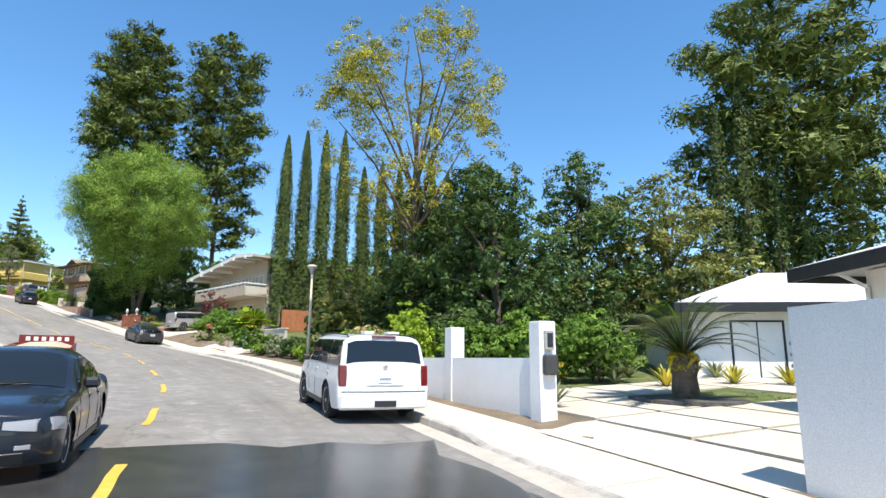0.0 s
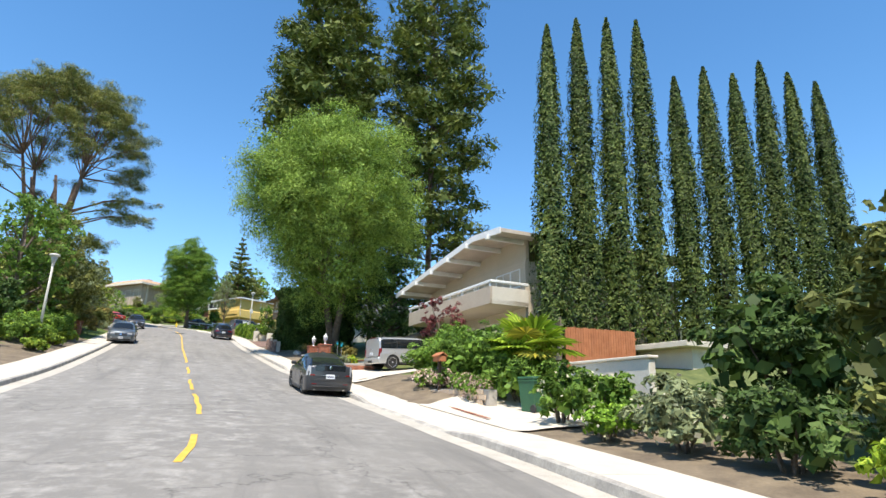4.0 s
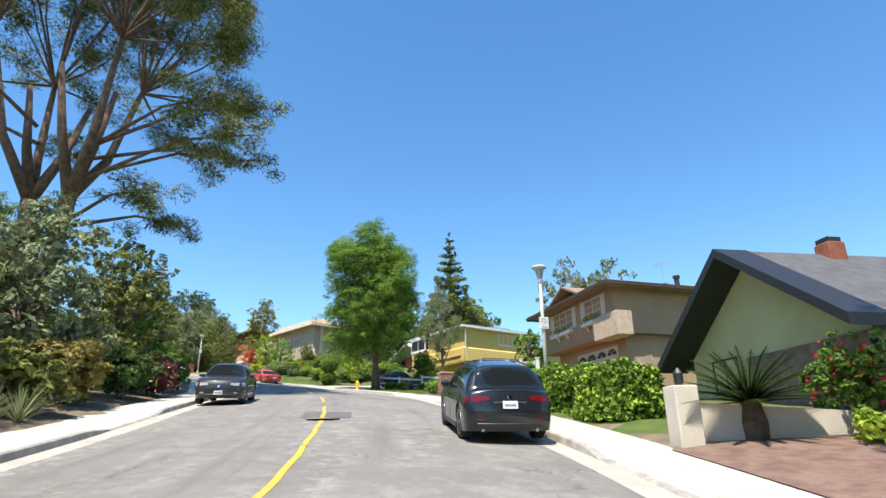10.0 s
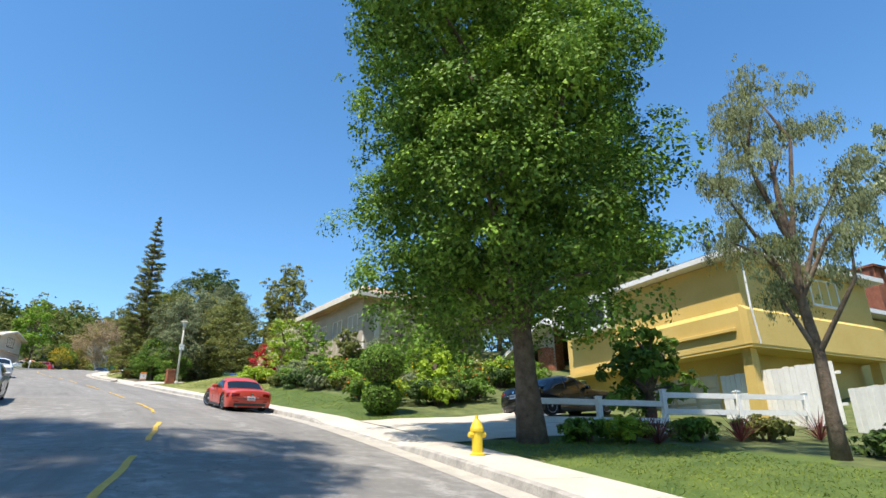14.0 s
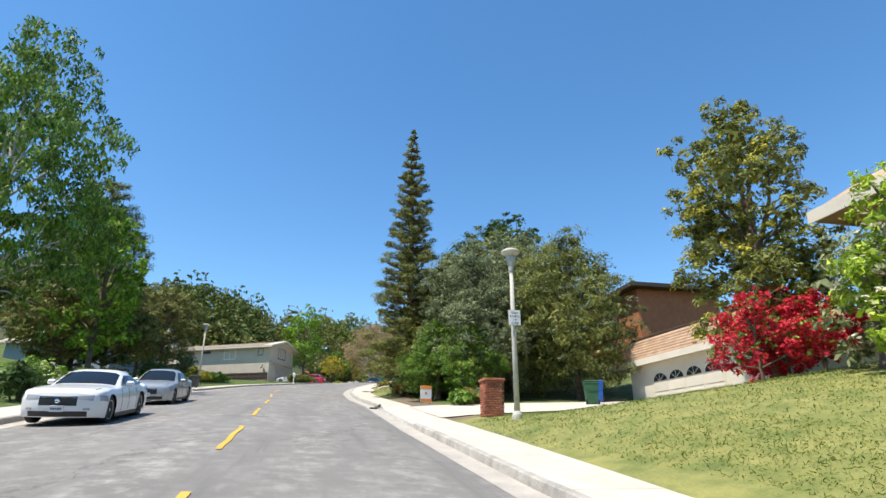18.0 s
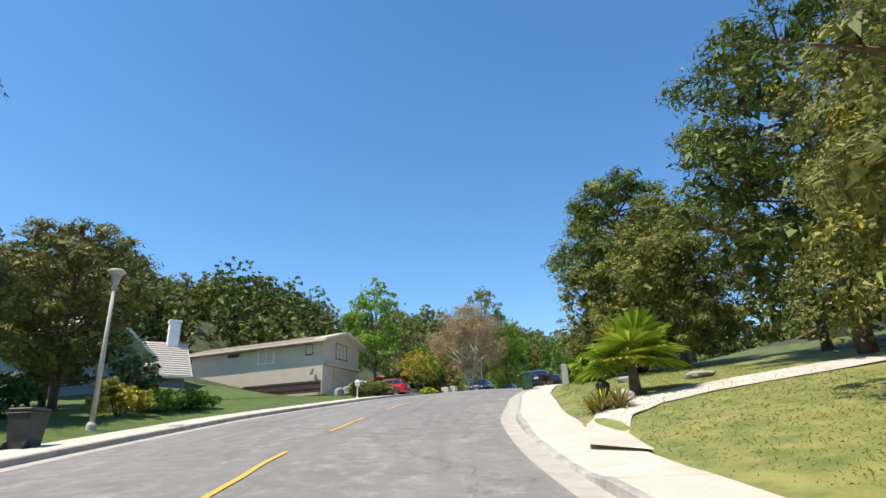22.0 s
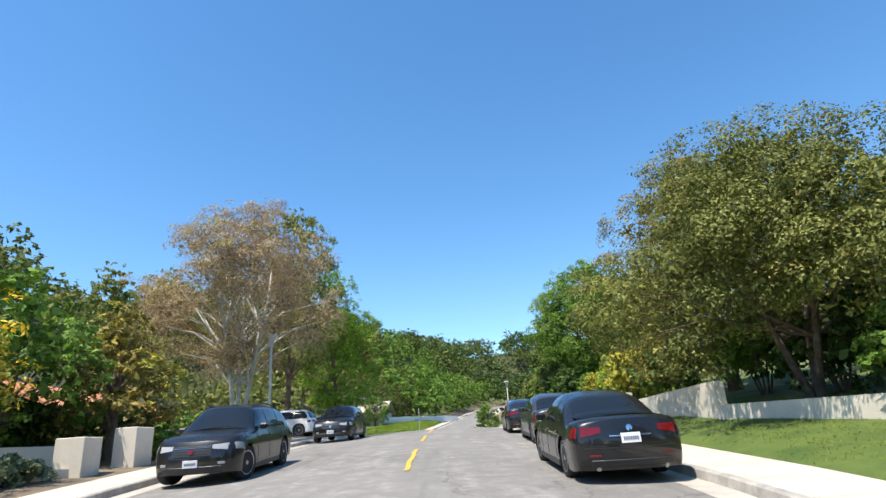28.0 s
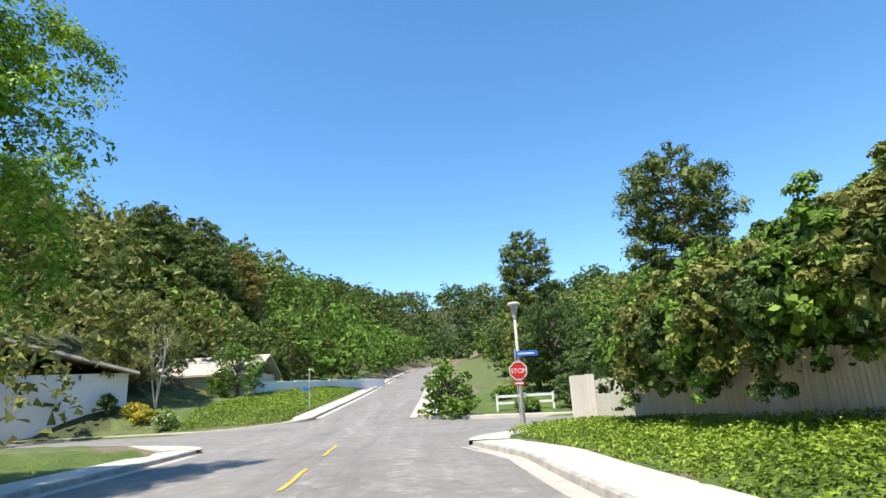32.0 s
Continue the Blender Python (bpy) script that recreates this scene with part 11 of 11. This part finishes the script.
for k in range(4):
    rosette(spot(93.5 + 0.8 * k, -8.4 - 0.3 * (k % 2)), "green strap-leaved grass tuft", 60, 1.2, 0.03, L_GREYGREEN, 430 + k, "grass_tuft", "grass tufts on the far side", "grass", 0.6)
lamp_post(spot(133.2, -9.1), "dark-stained street lamp at the bend", 5.4)
for k, (s, lat, hh) in enumerate(((119, -12, 4.6), (124, -13, 5.2), (129, -12.5, 4.2), (137, -13, 3.2), (143, -14, 4.2), (149, -15, 4.6), (155, -15, 4.8), (160, -16, 5.2), (165, -15, 4.2))):
    tree(spot(s, lat), "leafy far-side garden tree", hh, hh * 0.5, 0.3, 16, "dome", 4000, 0.2, 0.5, (L_GREEN, L_OLIVE, L_FRESH, L_GREYGREEN)[k % 4], seed=440 + k)
fp = thing("banana_palm", spot(110.5, -10.2), "broad-leaved banana palm in a garden", "palm tree")
part("trunk", Geo().tube([(0, 0, -0.2), (0, 0, 2.6)], [0.16, 0.12], 8), BARK, fp)
for k in range(9):
    g = Geo()
    frond(g, Vector((0, 0, 2.5)), k * 2.4, radians(70 - 8 * k), 2.0, 0.45, 6, curl=0.7)
    part("frond", g, L_FRESH, fp)
for k, (s, lat, hh, lf, fl) in enumerate(((181, -10.6, 1.0, L_GREEN, F_WHITE), (183.5, -10.9, 0.9, L_GREEN, F_PINK), (174, -10.2, 1.2, L_DARK, None), (169, -10.4, 1.3, L_DARK, None), (177.5, -11.2, 1.4, L_FRESH, F_WHITE), (205.6, -12.4, 1.25, L_YGREEN, None), (207.8, -12.2, 0.9, L_GREEN, None), (209.6, -11.8, 0.8, L_GREEN, None), (201, -14.5, 1.4, L_DARK, None), (204, -15.5, 1.6, L_DARK, None), (210.5, -16, 2.8, L_GREYGREEN, None), (196, -15, 1.0, L_BROWN, None), (213.5, -17.5, 2.4, L_DARK, None), (225.5, -9.6, 0.9, L_OLIVE, None), (227.6, -9.6, 1.0, L_OLIVE, None), (229.4, -9.5, 0.9, L_GREEN, None), (231.5, -10.5, 1.0, L_GREEN, None))):
    bush(spot(s, lat), "rounded garden shrub on the lawn", 1.5, 1.2, hh, 3000, 0.12, 0.5, lf, 9, 460 + k, group="shrubs on the upper lawns", second=(fl, 0.2, "blossom") if fl else None)
mb = thing("mailbox", spot(183.6, -9.6), "white mailbox on a post", "mailbox")
part("post", Geo().box(-0.05, 0.05, -0.05, 0.05, -0.3, 0.95), WHITEWOOD, mb)
part("box", Geo().box(-0.26, 0.26, -0.12, 0.12, 0.95, 1.2, 0.03), SIGNWHITE, mb)
bin_cart(spot(198.6, -9.9, 90), "dark grey ribbed bin at the kerb", DARKBIN)
lamp_post(spot(202.4, -11.0), "concrete street lamp on the lawn edge", 5.4)
lt = thing("lamp_mailbox", spot(223.0, -8.7), "small white lantern post at the lawn corner", "lantern")
part("post", Geo().lathe([(0.10, -0.2), (0.10, 0.08), (0.05, 0.14), (0.05, 0.85), (0.09, 0.9)], 10), WHITEWOOD, lt)
part("head", Geo().box(-0.13, 0.13, -0.13, 0.13, 0.9, 1.15, 0.02), WHITEWOOD, lt)
part("roof", Geo().lathe([(0.2, 1.15), (0.12, 1.25), (0.02, 1.34)], 8), WHITEWOOD, lt)
apron("driveway", "pale concrete driveway", 231.8, 242.2, -0.1, 10.0, -1, CONCRETE)
m, ln = between((243.4, -13.0), (249.2, -9.6))
wall_run(m, "low cream planter wall", ln, 0.55, 0.3, CREAM)
m, ln = between((244.4, -14.2), (250.6, -11.4))
wall_run(m, "cream rendered garden wall", ln, 1.1, 0.25, CREAM)
ob = thing("wall_pillar", spot(251.2, -9.7), "cream rendered pillar at a garden entrance", "pillar")
part("shaft", Geo().box(-0.5, 0.5, -0.35, 0.35, -0.3, 1.1, 0.02), CREAM, ob)
ob = thing("wall_pillar", spot(248.9, -9.9), "cream rendered block pillar in the garden", "pillar")
part("shaft", Geo().box(-0.4, 0.4, -0.4, 0.4, -0.3, 0.95, 0.02), CREAM, ob)
for k, (s, lat, hh, lf, fl) in enumerate(((244.5, -10.4, 0.8, L_BRIGHT, F_YELLOW), (247.0, -10.6, 0.6, L_GREYGREEN, None), (253.5, -9.8, 0.8, L_GREEN, None), (255.5, -10.0, 1.0, L_GREYGREEN, None), (258.4, -10.4, 1.5, L_FRESH, F_WHITE), (260.0, -10.9, 1.5, L_FRESH, F_WHITE), (264.0, -9.9, 1.0, L_GREEN, None), (257.0, -11.2, 1.4, L_GREEN, None), (277.0, -10.2, 0.9, L_GREEN, F_WHITE), (279.0, -10.6, 1.2, L_GREEN, F_WHITE), (275.0, -11.0, 1.2, L_BROWN, None), (320.8, -22.4, 1.2, L_YGREEN, F_YELLOW), (320.0, -21.2, 1.0, L_YGREEN, F_YELLOW), (317.6, -18.6, 1.3, L_GREEN, F_WHITE), (322.5, -26.0, 1.5, L_GREEN, None), (321.0, -24.6, 1.4, L_DARK, None), (321.5, -27.6, 1.5, L_DARK, None), (320.6, -29.4, 1.3, L_DARK, F_WHITE), (303.0, -24, 1.6, L_GREEN, F_WHITE))):
    bush(spot(s, lat), "garden shrub beside the upper pavement", 1.3, 1.0, hh, 2600, 0.13, 0.5, lf, 9, 490 + k, group="shrubs by the upper pavement", second=(fl, 0.25, "blossom") if fl else None)
hm, ln = between((246, -15.6), (258, -13.6))
hedge(hm, "tall dark hedge behind the garden walls", ln, 1.6, 2.4, 9000, 0.2, L_DARK, 21)
lamp_post(spot(261.9, -9.1), "concrete street lamp in front of the plane tree", 5.5)
apron("driveway", "pale concrete driveway", 264.0, 273.5, -0.1, 10.0, -1, CONCRETE)
apron("driveway", "shaded concrete driveway", 282.6, 287.6, -0.1, 12.0, -1, CONCRETE)
for k, (s, lat) in enumerate(((276.0, -10.8), (277.4, -11.6), (280.4, -11.4))):
    rosette(spot(s, lat), "tall bronze flax clump", 60, 1.9, 0.06, L_PLUM if k % 2 else L_BROWN, 520 + k, "flax", "bronze flax clumps", "plant", 0.55)
bin_cart(spot(281.6, -10.2, 90), "dark bin by the drive", DARKBIN)
